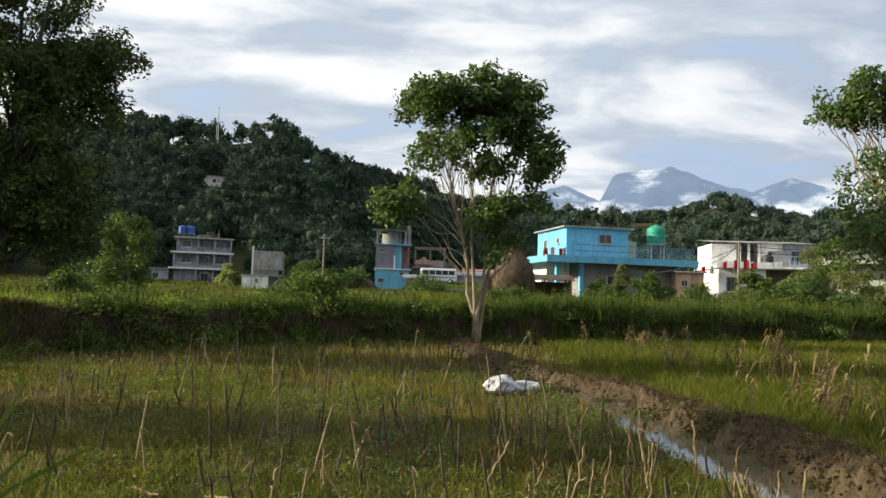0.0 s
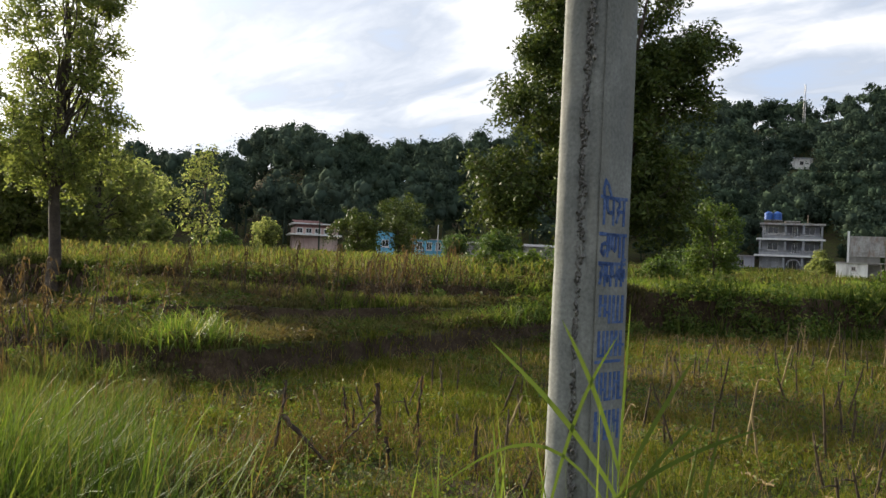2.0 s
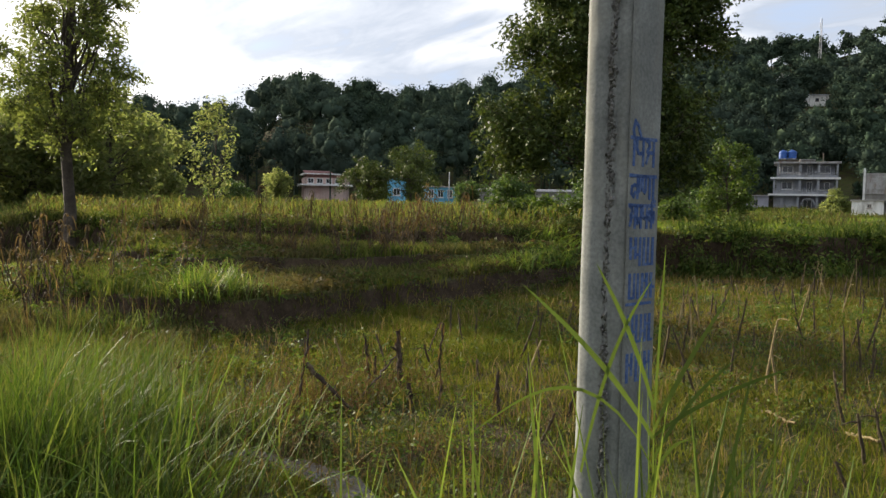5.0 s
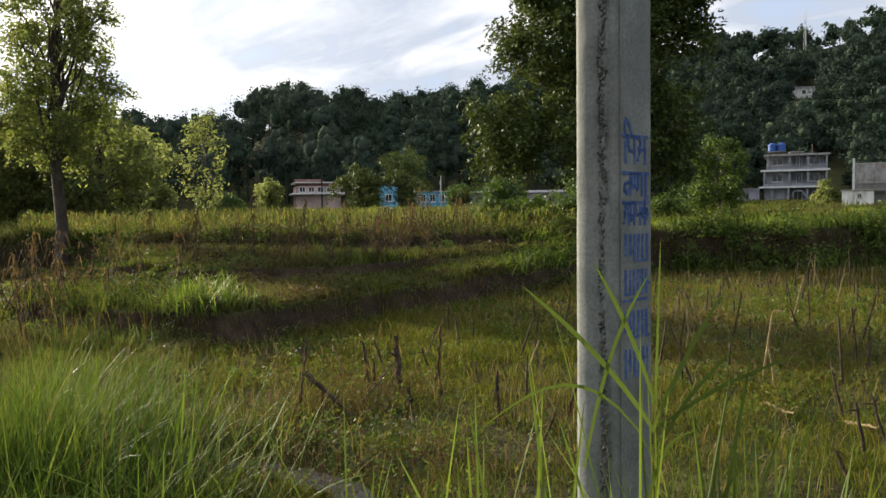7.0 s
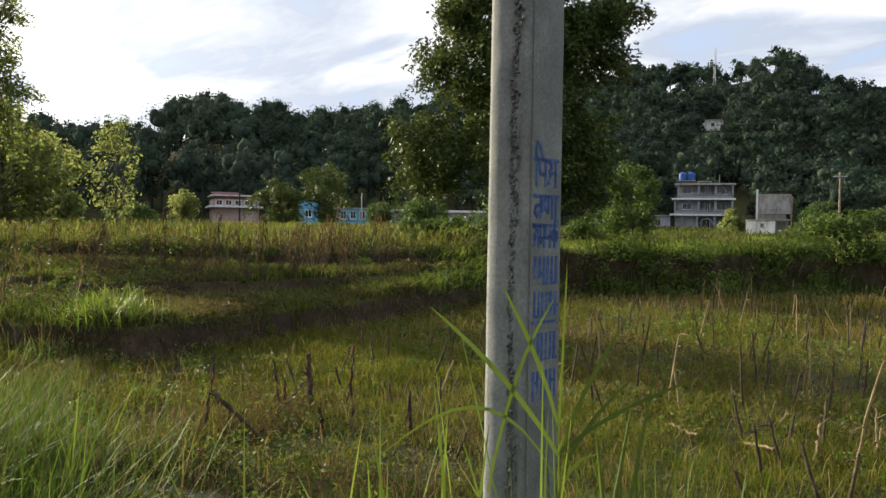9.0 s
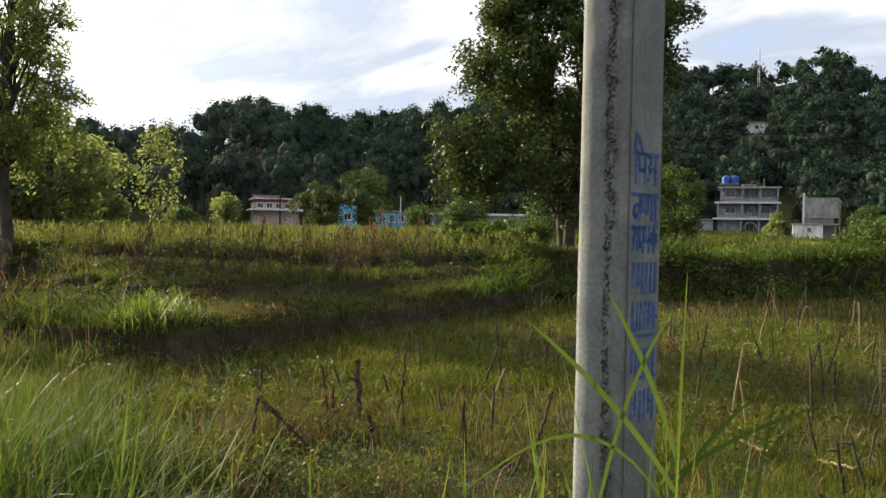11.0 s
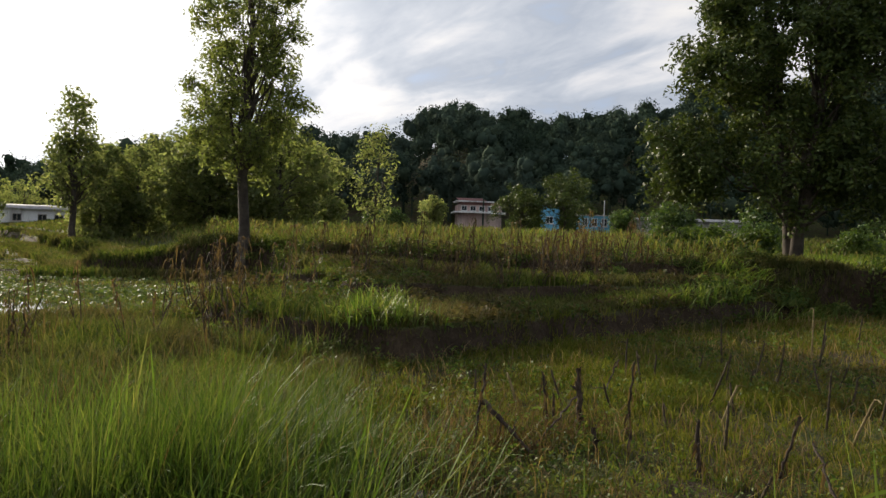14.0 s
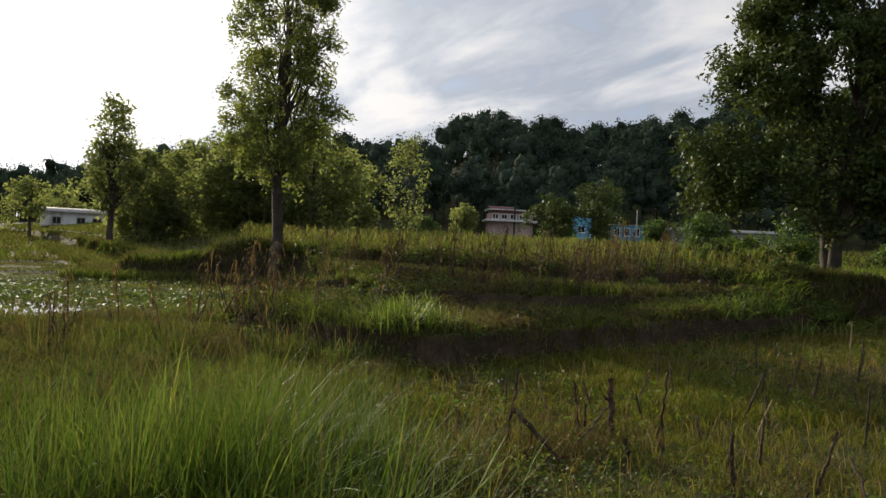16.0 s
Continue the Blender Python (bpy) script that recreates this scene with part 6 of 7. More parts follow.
    part("roof", boxed(0.0, 5.2, 0.6, 6, 6.0, 6.15), GREY_WALL, h)
    for x in (0.2, 2.6, 4.9):
        part("pillar", boxed(x - 0.12, x + 0.12, 0.8, 1.05, 2.9, 6.0), GREY_WALL, h)
    window(h, 1.6, 1.4, 1.0, 1.1, 0.8)
    window(h, 3.8, 1.4, 1.0, 1.1, 0.8)
    h = place_house("shed", -0.4, 122, 0, "long low shed with a pale blue tin roof", None)
    walls(h, 0, 8.0, 0, 4, 0, 1.7, GREY_WALL)
    roof_sheet(h, -0.2, 8.2, -0.4, 4.2, 1.7, 2.4, STEEL)
    h = place_house("house", -1.6, 150, 0, "low red-brown house half hidden by trees", None)
    walls(h, 0, 9, 0, 5, 0, 2.6, PINK)
    roof_sheet(h, -0.4, 9.4, -0.4, 5.2, 2.6, 3.6, RED_TIN)

    # houses beyond the maize
    h = place_house("house", 51.9, 105, 4, "long pink house with striped red and white roof bands", None)
    walls(h, 0, 5.9, 1.0, 7, 0, 3.2, PINK, "wall")
    part("slab", boxed(-0.6, 6.3, -0.2, 7.2, 2.1, 2.3), WHITEWASH, h)
    walls(h, 0.3, 5.6, 1.2, 7, 3.2, 3.6, RED_TIN, "band")
    part("roof", boxed(-0.3, 4.8, 0.4, 7, 3.6, 3.75), WHITEWASH, h)
    roof_sheet(h, 0.0, 3.8, 0.8, 6, 3.75, 4.3, RED_TIN)
    for x in (0.8, 2.0, 3.2, 4.4):
        window(h, x, 2.75, 0.8, 0.7, 1.0, WHITE_FRAME)
    h = place_house("house", 46.0, 100, 0, "sky-blue house behind garden trees", None)
    walls(h, 0, 2.4, 0, 5, 0, 3.2, CYAN, "wall")
    walls(h, 4.8, 8.9, 0, 5, 0, 2.2, CYAN, "wall")
    part("roof", boxed(4.6, 9.1, -0.3, 5.2, 2.2, 2.32), TIN, h)
    part("roof", boxed(-0.2, 2.6, -0.3, 5.2, 3.2, 3.32), TIN, h)
    for x in (5.6, 6.8, 8.0):
        window(h, x, 1.4, 0.7, 1.0, 0.0, WHITE_FRAME)
    window(h, 1.2, 1.5, 0.9, 0.9, 0.0, WHITE_FRAME)
    h = place_house("house", 82.4, 95, 0, "long white house beyond the flooded paddies", None)
    walls(h, 0, 7.6, 0, 5, 0, 2.0, WHITEWASH)
    roof_sheet(h, -0.3, 7.9, -0.5, 5.2, 2.0, 2.5, TIN)
    for x in (1.6, 4.0, 5.6):
        window(h, x, 1.1, 0.9, 0.8, 0.0)
    h = place_house("hut", 64.4, 80, 0, "small white hut among the trees", None)
    walls(h, 0, 2.2, 0, 3, 0, 1.6, WHITEWASH)
    part("roof", boxed(-0.2, 2.4, -0.2, 3.2, 1.6, 1.7), TIN, h)
    window(h, 1.1, 0.9, 0.6, 0.7, 0.0)
    for az, wide in ((41.0, 5.0), (38.2, 4.0), (35.2, 6.0)):
        h = place_house("shed", az, 98, 0, "low grey farm shed behind the maize", None)
        walls(h, 0, wide, 0, 4, 0, 1.9, GREY_WALL)
        roof_sheet(h, -0.3, wide + 0.3, -0.3, 4.2, 1.9, 2.3, TIN)
        window(h, wide / 2, 1.1, 0.7, 0.7, 0.0)
    # two houses high on the hill
    for (az, dist, half), el, wide in zip(HILL_SITES, (7.95, 9.44), (6.0, 3.2)):
        h = place_house("house", az + 0.55 * wide / 5.0, dist, 10, "small tin-roofed house high on the wooded hill", 1.6 + dist * math.tan(radians(el)) - 2.2)
        walls(h, 0, wide, 0, 4, -0.8, 2.2, WHITEWASH)
        roof_sheet(h, -0.4, wide + 0.4, -0.6, 4.4, 2.2, 3.0, STEEL)
        window(h, wide / 2, 0.9, 1.0, 1.0, 0.0)
    # washing hung out on the terraces
    cloth = rough("red_cloth", [(0.35, 0.03, 0.04), (0.5, 0.06, 0.07)], 3.0, 0.9)
    pale = rough("pale_cloth", [(0.5, 0.48, 0.46), (0.65, 0.62, 0.6)], 3.0, 0.9)
    r = random.Random(3)
    for az, dist, z, n, mats in ((-7.5, 58.2, 5.15, 4, (cloth, pale)), (-19.9, 70.6, 5.15, 4, (cloth, cloth)), (-18.5, 71.5, 4.6, 2, (cloth, pale))):
        for k in range(n):
            q = polar(az - (0.5 + r.uniform(-0.1, 0.25)) * k, dist, z + r.uniform(-0.12, 0.12))
            bm = bmesh.new()
            bmesh.ops.create_grid(bm, x_segments=6, y_segments=6, size=0.5)
            for v in bm.verts:
                x, y = v.co.x, v.co.y
                v.co = Vector((x * (0.34 + 0.05 * k), 0.06 * math.sin(9 * x + k), y * (0.55 + 0.12 * (k % 3)) + 0.05 * math.sin(5 * x + 2 * k)))
            bmesh.ops.solidify(bm, geom=bm.faces[:], thickness=0.012)
            ob = part("cloth", bm, mats[k % len(mats)], None, smooth=True)
            ob.matrix_basis = pose(q.x, q.y, q.z, 0, 0, az)
            tagged(ob, "washed cloth hung over a terrace railing", "laundry", "washing on the terraces")
    heap = on_ground(6.0, 114)
    bm = bmesh.new()
    bmesh.ops.create_icosphere(bm, subdivisions=3, radius=1.0)
    for v in bm.verts:
        f = 1 + 0.25 * noise.noise(v.co * 2.0)
        v.co = Vector((v.co.x * 2.6 * f, v.co.y * 1.6 * f, max(v.co.z, -0.1) * 1.7 * f))
    ob = part("brushwood_heap", bm, THATCH, None, smooth=True)
    ob.matrix_basis = Matrix.Translation(heap)
    tagged(ob, "brown heap of cut brushwood and straw", "heap")


build_houses()


def build_haystack():
    p = polar(-5.25, 50)
    z = float(ground_height(p.x, p.y))
    ob = empty("haystack", (p.x, p.y, z), "tall conical straw stack around a pole", "haystack")
    rows = [(1.05, 0.0), (1.2, 0.4), (1.36, 1.0), (1.34, 1.7), (1.2, 2.3), (0.95, 2.9), (0.6, 3.4), (0.28, 3.75), (0.08, 3.95)]
    v, f = tube_arrays([(0, 0, h) for _, h in rows], [q for q, _ in rows], 28)
    v = v + 0.06 * np.column_stack([waves(v[:, 2], v[:, 0] * 3, 3.0, 71), waves(v[:, 2], v[:, 1] * 3, 3.0, 72), waves(v[:, 0], v[:, 1], 4.0, 73)])
    link("straw", np_mesh("straw", v, f, THATCH, True), ob)
    r = np.random.default_rng(9)
    n = 2600
    k = r.uniform(0, 1, n)
    turn = r.uniform(0, 2 * np.pi, n)
    hz = 0.1 + 3.6 * k
    rad = np.interp(hz, [q[1] for q in rows], [q[0] for q in rows])
    c = np.column_stack([np.cos(turn) * rad, np.sin(turn) * rad, hz])
    vv, ff = leaf_arrays(c, 0.45, 0.03, r, 1.1)
    link("loose_straw", np_mesh("loose_straw", vv, ff, DEAD_LEAF), ob)
    part("centre_pole", boxed(-0.04, 0.04, -0.04, 0.04, 3.7, 4.2), WOOD, ob)
    # open cattle shed beside it
    q = polar(-6.4, 52)
    s = empty("cattle_shed", pose(q.x, q.y, float(ground_height(q.x, q.y)), 0, 0, -4), "dark open wooden cattle shed with a sagging roof", "shed")
    for x in (-2.6, -0.8, 1.0, 2.6):
        for y in (0.0, 2.6):
            part("post", boxed(x - 0.06, x + 0.06, y - 0.06, y + 0.06, 0, 1.9 + 0.1 * y), BARK, s)
    roof_sheet(s, -3.0, 3.0, -0.4, 3.0, 1.75, 2.2, THATCH)
    for x, lean in ((-1.4, 0.5), (-0.9, 0.6)):
        v, f = tube_arrays([(x, -0.5, 0.0), (x + lean, 0.1, 2.1)], [0.04, 0.035], 6)
        link("ladder_pole", np_mesh("ladder_pole", v, f, WOOD, True), s)
    part("low_wall", boxed(-2.8, 2.8, 2.5, 2.7, 0, 1.7), THATCH, s)
    part("stone_wall", boxed(-3.2, 1.4, -0.9, -0.6, 0, 0.7, bevel=0.04), GREY_WALL, s)


build_haystack()


def build_bus():
    """A white minibus standing on the village road."""
    p = polar(0.25, 112.5)
    ob = empty("minibus", pose(p.x, p.y, float(ground_height(p.x, p.y)) + 0.02, 0, 0, 0), "white minibus with dark windows on the village road", "bus")
    part("body", boxed(-2.6, 2.6, -0.95, 0.95, 0.35, 2.2, bevel=0.14), WHITE_FRAME, ob)
    for k in range(5):
        part("window", boxed(-2.25 + k * 0.92, -1.42 + k * 0.92, -0.965, -0.94, 1.3, 1.9, bevel=0.01), GLASS_DARK, ob)
    part("windscreen", boxed(-2.62, -2.58, -0.75, 0.75, 1.25, 1.95), GLASS_DARK, ob)
    part("side_stripe", boxed(-2.5, 2.5, -0.962, -0.94, 0.85, 0.98), RAIL, ob)
    for x in (-1.7, 1.7):
        for y in (-0.86, 0.86):
            v, f = tube_arrays([(x, y - 0.11, 0.36), (x, y - 0.10, 0.36), (x, y + 0.10, 0.36), (x, y + 0.11, 0.36)], [0.2, 0.36, 0.36, 0.2], 16)
            wheel = link("wheel", np_mesh("wheel", v, f, BLACK_TANK, True), ob)
            v, f = tube_arrays([(x, y - 0.125, 0.36), (x, y - 0.115, 0.36), (x, y + 0.115, 0.36), (x, y + 0.125, 0.36)], [0.02, 0.18, 0.18, 0.02], 12)
            link("rim", np_mesh("rim", v, f, STEEL, True), wheel)


build_bus()


def utility(az, dist, tall, radius, mat, label, arm=True):
    p = on_ground(az, dist, 0.2)
    ob = empty("utility_pole", p, label, "utility pole", "village poles")
    v, f = tube_arrays([(0, 0, 0), (0, 0, tall)], [radius, radius * 0.65], 8)
    link("shaft", np_mesh("shaft", v, f, mat), ob)
    if arm:
        m = part("cross_arm", boxed(-0.7, 0.7, -0.05, 0.05, tall - 0.5, tall - 0.4), STEEL, ob)
        m.rotation_euler.z = radians(az)
    return p + Vector((0, 0, tall - 0.3))


def build_lines():
    a = utility(8.67, 98, 7.2, 0.14, WOOD, "old wooden electricity pole with a cross arm")
    b = utility(-20.8, 55, 5.0, 0.10, WOOD, "thin dark electricity pole beside the white house", False)
    c = utility(-18.0, 64, 4.0, 0.12, CONCRETE, "pale concrete pole between the houses", False)
    utility(41.5, 90, 4.0, 0.08, STEEL, "thin pole behind the maize field", False)
    far = polar(-30, 60, 6.4)
    for p, q, lift in ((c, b, 0.0), (c + Vector((-6, -2, -1.0)), b, -0.15), (b, far, 0.0), (b, far, -0.35)):
        t = np.linspace(0, 1, 14)[:, None]
        path = np.array(p)[None] * (1 - t) + np.array(q)[None] * t
        path[:, 2] += lift - 0.5 * np.sin(np.pi * t[:, 0])
        v, f = tube_arrays(path, np.full(14, 0.022), 4)
        tagged(link("cable", np_mesh("cable", v, f, BLACK_TANK)), "black electricity cable sagging between poles", "cable")
    # lattice mast on the hill
    az, dist = 16.5, 296
    p = on_ground(az, dist)
    ob = empty("radio_mast", p, "thin lattice radio mast on the hilltop", "mast")
    top = 1.6 + dist * math.tan(radians(12.75)) - p.z
    pieces = []
    for x, y in ((-0.5, -0.3), (0.5, -0.3), (0, 0.5)):
        pieces.append(tube_arrays([(x, y, 0), (x * 0.5, y * 0.5, top)], [0.10, 0.06], 4))
    for k in range(int(top / 1.2)):
        w = 0.5 * (1 - 0.5 * k * 1.2 / top)
        s = 1 if k % 2 else -1
        pieces.append(tube_arrays([(-s * w, -0.3, k * 1.2), (s * w, -0.3, (k + 1) * 1.2)], [0.05, 0.05], 3))
    v, f = join_arrays(pieces)
    link("lattice", np_mesh("lattice", v, f, STEEL), ob)


build_lines()


# ---- things in the field ----
def stalk_mesh(seed, tall=0.55):
    """A withered maize stump: a nearly straight knotted cane, snapped at the top, with torn sheaths."""
    r = np.random.default_rng(seed)
    n = 9
    lean = r.normal(size=2) * 0.05
    kink = r.normal(size=2) * 0.02
    t = np.linspace(0, 1, n)
    bow = np.clip(t - 0.6, 0, 1) * 1.2
    path = np.column_stack([lean[0] * t + kink[0] * bow + r.normal(size=n) * 0.0015, lean[1] * t + kink[1] * bow + r.normal(size=n) * 0.0015, -0.06 + (tall + 0.06) * t])
    rad = np.linspace(0.0125, 0.0085, n) * (1 + 0.22 * (np.arange(n) % 2))
    pieces = [tube_arrays(path, rad, 6)]
    for _ in range(r.integers(1, 3)):
        k = r.integers(4, n)
        a = path[k]
        go = np.array([r.normal() * 0.05, r.normal() * 0.05, r.uniform(-0.13, 0.07)])
        pieces.append(tube_arrays([a, a + go * 0.4 + [0, 0, 0.012], a + go], [0.007, 0.0055, 0.002], 5))
    if r.uniform() < 0.04:
        top = path[-1]
        go = np.array([r.normal() * 0.09, r.normal() * 0.09, -0.03])
        pieces.append(tube_arrays([top, top + go * 0.5 + [0, 0, 0.02], top + go], [0.008, 0.006, 0.003], 5))
    return join_arrays(pieces)


def make_stalk(seed, tall, mat):
    ob = empty("maize_stalk", (0, 0, 0), "withered brown maize stalk stump in the grass", "plant stalk", "maize stumps in the field")
    v, f = stalk_mesh(seed, tall)
    link("stem", np_mesh("stem", v, f, mat, True), ob)
    return ob


def plant_stalks():
    r = random.Random(4)
    kinds = [make_stalk(100 + k, t, STRAW_STALK if k % 5 == 3 else STALK) for k, t in enumerate((0.42, 0.5, 0.36, 0.58, 0.46, 0.3, 0.52, 0.44, 0.55, 0.4))]
    named = [(-6.3, 4.74, 0.8), (-5.7, 5.3, 0.8), (-5.37, 5.61, 0.9), (-6.0, 5.0, 0.6), (-6.14, 7.18, 0.7), (-4.81, 5.63, 0.7), (-4.1, 5.4, 0.7), (-3.23, 4.32, 0.6), (-4.6, 6.1, 0.7), (-2.2, 3.6, 0.7)]
    spots = list(named)
    near = [(r.uniform(-1.6, 2.5), r.uniform(4.4, 9.5), r.uniform(0.75, 1.25)) for _ in range(46)]
    spots += [q for q in near if line_distance(np.array([q[0]]), np.array([q[1]]), DITCH)[0] > 0.45]
    while len(spots) < 320:
        x, y = r.uniform(-8.2, 2.7), 4.0 + 17.0 * r.random() ** 0.9
        if y < 6.2 and x < -2.8:
            continue
        d = inside_distance(np.array([x]), np.array([y]), TERRACE_3)[0]
        if d > -1.2 or min(math.hypot(x - a, y - b) for a, b, _ in spots) < 0.26:
            continue
        if line_distance(np.array([x]), np.array([y]), DITCH)[0] < 0.42 or x < -7.6 + 0.1 * y:
            continue
        spots.append((x, y, r.uniform(0.65, 1.4)))
    for i, (x, y, s) in enumerate(spots):
        z = float(ground_height(x, y))
        m = pose(x, y, z, r.gauss(0, 7), r.gauss(0, 7), r.uniform(0, 360))
        if i < len(kinds):
            ob = kinds[i]
            ob.matrix_basis = m
            ob.scale = (0.95, 0.95, s * 0.92)
        else:
            ob = copy_thing(kinds[i % len(kinds)], m)
            ob.scale = (0.95, 0.95, s * 0.92)


plant_stalks()


def dry_plant(seed, tall, mat):
    """A tall withered maize plant with drooping leaves."""
    r = np.random.default_rng(seed)
    ob = empty("dry_maize", (0, 0, 0), "tall dead maize plant with drooping straw leaves", "plant", "dead maize by the ditch")
    lean = r.normal(size=2) * 0.12
    n = 7
    for k in range(2 if mat is DRY_GRASS else 3):
        foot, tip, top = r.normal(size=2) * 0.07 * (k > 0), lean + r.normal(size=2) * 0.14 * (k > 0), tall * (1.0 - 0.22 * k)
        path = np.column_stack([np.linspace(foot[0], tip[0], n), np.linspace(foot[1], tip[1], n), np.linspace(-0.05, top, n)])
        path[1:, :2] += r.normal(size=(n - 1, 2)) * 0.008
        v, f = tube_arrays(path, np.linspace(0.011, 0.004, n), 5)
        link("stem", np_mesh("stem", v, f, STALK, True), ob)
    pieces = []
    for k in range(17 if mat is DRY_GRASS else 18):
        h = r.uniform(0.15, 1.0)
        a = np.array([lean[0] * h + r.normal() * 0.03, lean[1] * h + r.normal() * 0.03, tall * h])
        turn = r.uniform(0, 2 * np.pi)
        out = np.array([math.cos(turn), math.sin(turn), 0])
        side = np.array([-math.sin(turn), math.cos(turn), 0])
        length = r.uniform(0.08, 0.28) if mat is DRY_GRASS else r.uniform(0.10, 0.34)
        t = np.linspace(0, 1, 6)[:, None]
        mid = a + out * length * (r.uniform(0.3, 1.1) if mat is DRY_GRASS else 0.42) * t + np.array([0, 0, 1.0]) * length * (r.uniform(0.2, 0.9) * t - r.uniform(0.7, 1.5) * t ** 2)
        w = (0.016 if mat is DRY_GRASS else 0.010) * (1 - t ** 2) + 0.002
        verts = np.stack([mid - side * w, mid + side * w], 1).reshape(-1, 3)
        i = np.arange(5) * 2
        pieces.append((verts, np.stack([i, i + 1, i + 3, i + 2], 1)))
    v, f = join_arrays(pieces)
    link("leaves", np_mesh("leaves", v, f, mat), ob)
    return ob


def plant_dry():
    r = random.Random(8)
    kinds = [dry_plant(300 + k, t, DRY_GRASS if k < 4 else DEAD_LEAF) for k, t in enumerate((0.75, 0.95, 0.6, 0.85, 0.8, 1.0, 0.7))]
    spots = [(4.9 + r.random() * 2.4, 7.5 + r.random() * 4) for _ in range(14)] + [(r.uniform(4.6, 11), r.uniform(10.5, 21)) for _ in range(44)] + [(r.uniform(1.5, 12), r.uniform(19, 28)) for _ in range(10)] + [(6.9 + r.gauss(0, 0.5), 26.5 + r.gauss(0, 0.6)) for _ in range(9)]
    spots += [(-11.9 + r.uniform(-1.3, 1.3), 10.0 + r.uniform(-1.4, 1.4)) for _ in range(16)] + [(r.uniform(-14.5, -9.5), r.uniform(3.5, 6.0)) for _ in range(12)] + [(r.uniform(-17, -12), r.uniform(6, 10)) for _ in range(10)]
    spots += [(-12.4 + r.gauss(0, 0.7), 13.4 + r.gauss(0, 0.5)) for _ in range(16)] + [(r.uniform(-16, -10.5), r.uniform(8.5, 14)) for _ in range(26)]
    tall_from = len(spots)
    for _ in range(16):
        q = polar(r.uniform(60, 82), r.uniform(10.5, 14.2))
        spots.append((q.x, q.y))
    for i, (x, y) in enumerate(spots):
        m = pose(x, y, float(ground_height(x, y)), r.uniform(-7, 7), r.uniform(-7, 7), r.uniform(0, 360))
        ob = kinds[i] if i < len(kinds) else copy_thing(kinds[i % 4 if x > 0 else 4 + i % 3], m)
        ob.matrix_basis = m
        s = r.uniform(0.75, 1.35) if i < tall_from else r.uniform(0.8, 1.35)
        ob.scale = (s, s, s)


plant_dry()


def long_blade(root, tip, rise, width, r, facing=None, n=12):
    """One arching blade as a folded ribbon."""
    root, tip = np.asarray(root, float), np.asarray(tip, float)
    t = np.linspace(0, 1, n)[:, None]
    mid = root + (tip - root) * t
    mid[:, 2] += rise * np.sin(np.pi * t[:, 0] ** 0.8)
    go = tip - root
    side = np.array([-go[1], go[0], 0.0])
    side = side / (np.linalg.norm(side) + 1e-9)
    spin = r.uniform(-0.9, 0.9)
    side = side * math.cos(spin) + np.array([0, 0, 1.0]) * math.sin(spin)
    if facing is not None:
        side = np.cross(go, facing) + r.normal(size=3) * 0.15 * np.linalg.norm(go)
        side = side / np.linalg.norm(side)
    w = width * np.sin(np.pi * np.clip(0.16 + 0.84 * t, 0, 1)) ** 0.7 * 0.5 + 0.0004
    lift = np.array([0, 0, 0.35]) * w
    verts = np.stack([mid - side * w + lift, mid, mid + side * w + lift], 1).reshape(-1, 3)
    i = np.arange(n - 1) * 3
    return verts, np.concatenate([np.stack([i, i + 1, i + 4, i + 3], 1), np.stack([i + 1, i + 2, i + 5, i + 4], 1)])


def gnarled(name, base, top, radius, seed, label, snags=3, knot=0.0, sag=0.02, mat=None):
    """A thick dead cane: knotted, bent, split at the top, with torn husks hanging on it."""
    r = np.random.default_rng(seed)
    ob = empty(name, (0, 0, 0), label, "plant stalk")
    n = 13
    path = bent(base, top, r, sag, n, 0.012)
    rad = radius * np.linspace(1.0, 0.75, n) * (1 + 0.28 * (np.arange(n) % 3 == 0)) * r.uniform(0.85, 1.15, n)
    if knot:
        rad = rad * (1 + knot * np.linspace(0, 1, n) ** 2)
    pieces = [tube_arrays(path, rad, 7)]
    for _ in range(snags):
        k = r.integers(5, n)
        go = np.array([r.normal() * 0.035, r.normal() * 0.035, r.uniform(0.02, 0.10)])
        pieces.append(tube_arrays([path[k], path[k] + go * 0.5 + r.normal(size=3) * 0.006, path[k] + go], [radius * 0.7, radius * 0.5, radius * 0.15], 5))
    v, f = join_arrays(pieces)
    link("stem", np_mesh("stem", v, f, mat or DEAD_STALK, True), ob)
    husks = []
    for _ in range(5 + 3 * snags):
        k = r.integers(3, n)
        a = path[k] + r.normal(size=3) * radius * 0.5
        tip = a + [r.normal() * 0.04, r.normal() * 0.04, -r.uniform(0.03, 0.16)]
        husks.append(long_blade(a, tip, 0.02, r.uniform(0.008, 0.022), r))
    v, f = join_arrays(husks)
    link("husk", np_mesh("husk", v, f, DEAD_LEAF, True), ob, "torn withered husk leaves")["kind"] = "stuff"
    return ob


DEAD_STALK = rough("dead_stalk", [(0.020, 0.014, 0.010), (0.045, 0.031, 0.021), (0.11, 0.08, 0.052)], 14.0, 0.95, 0.6, 60.0)


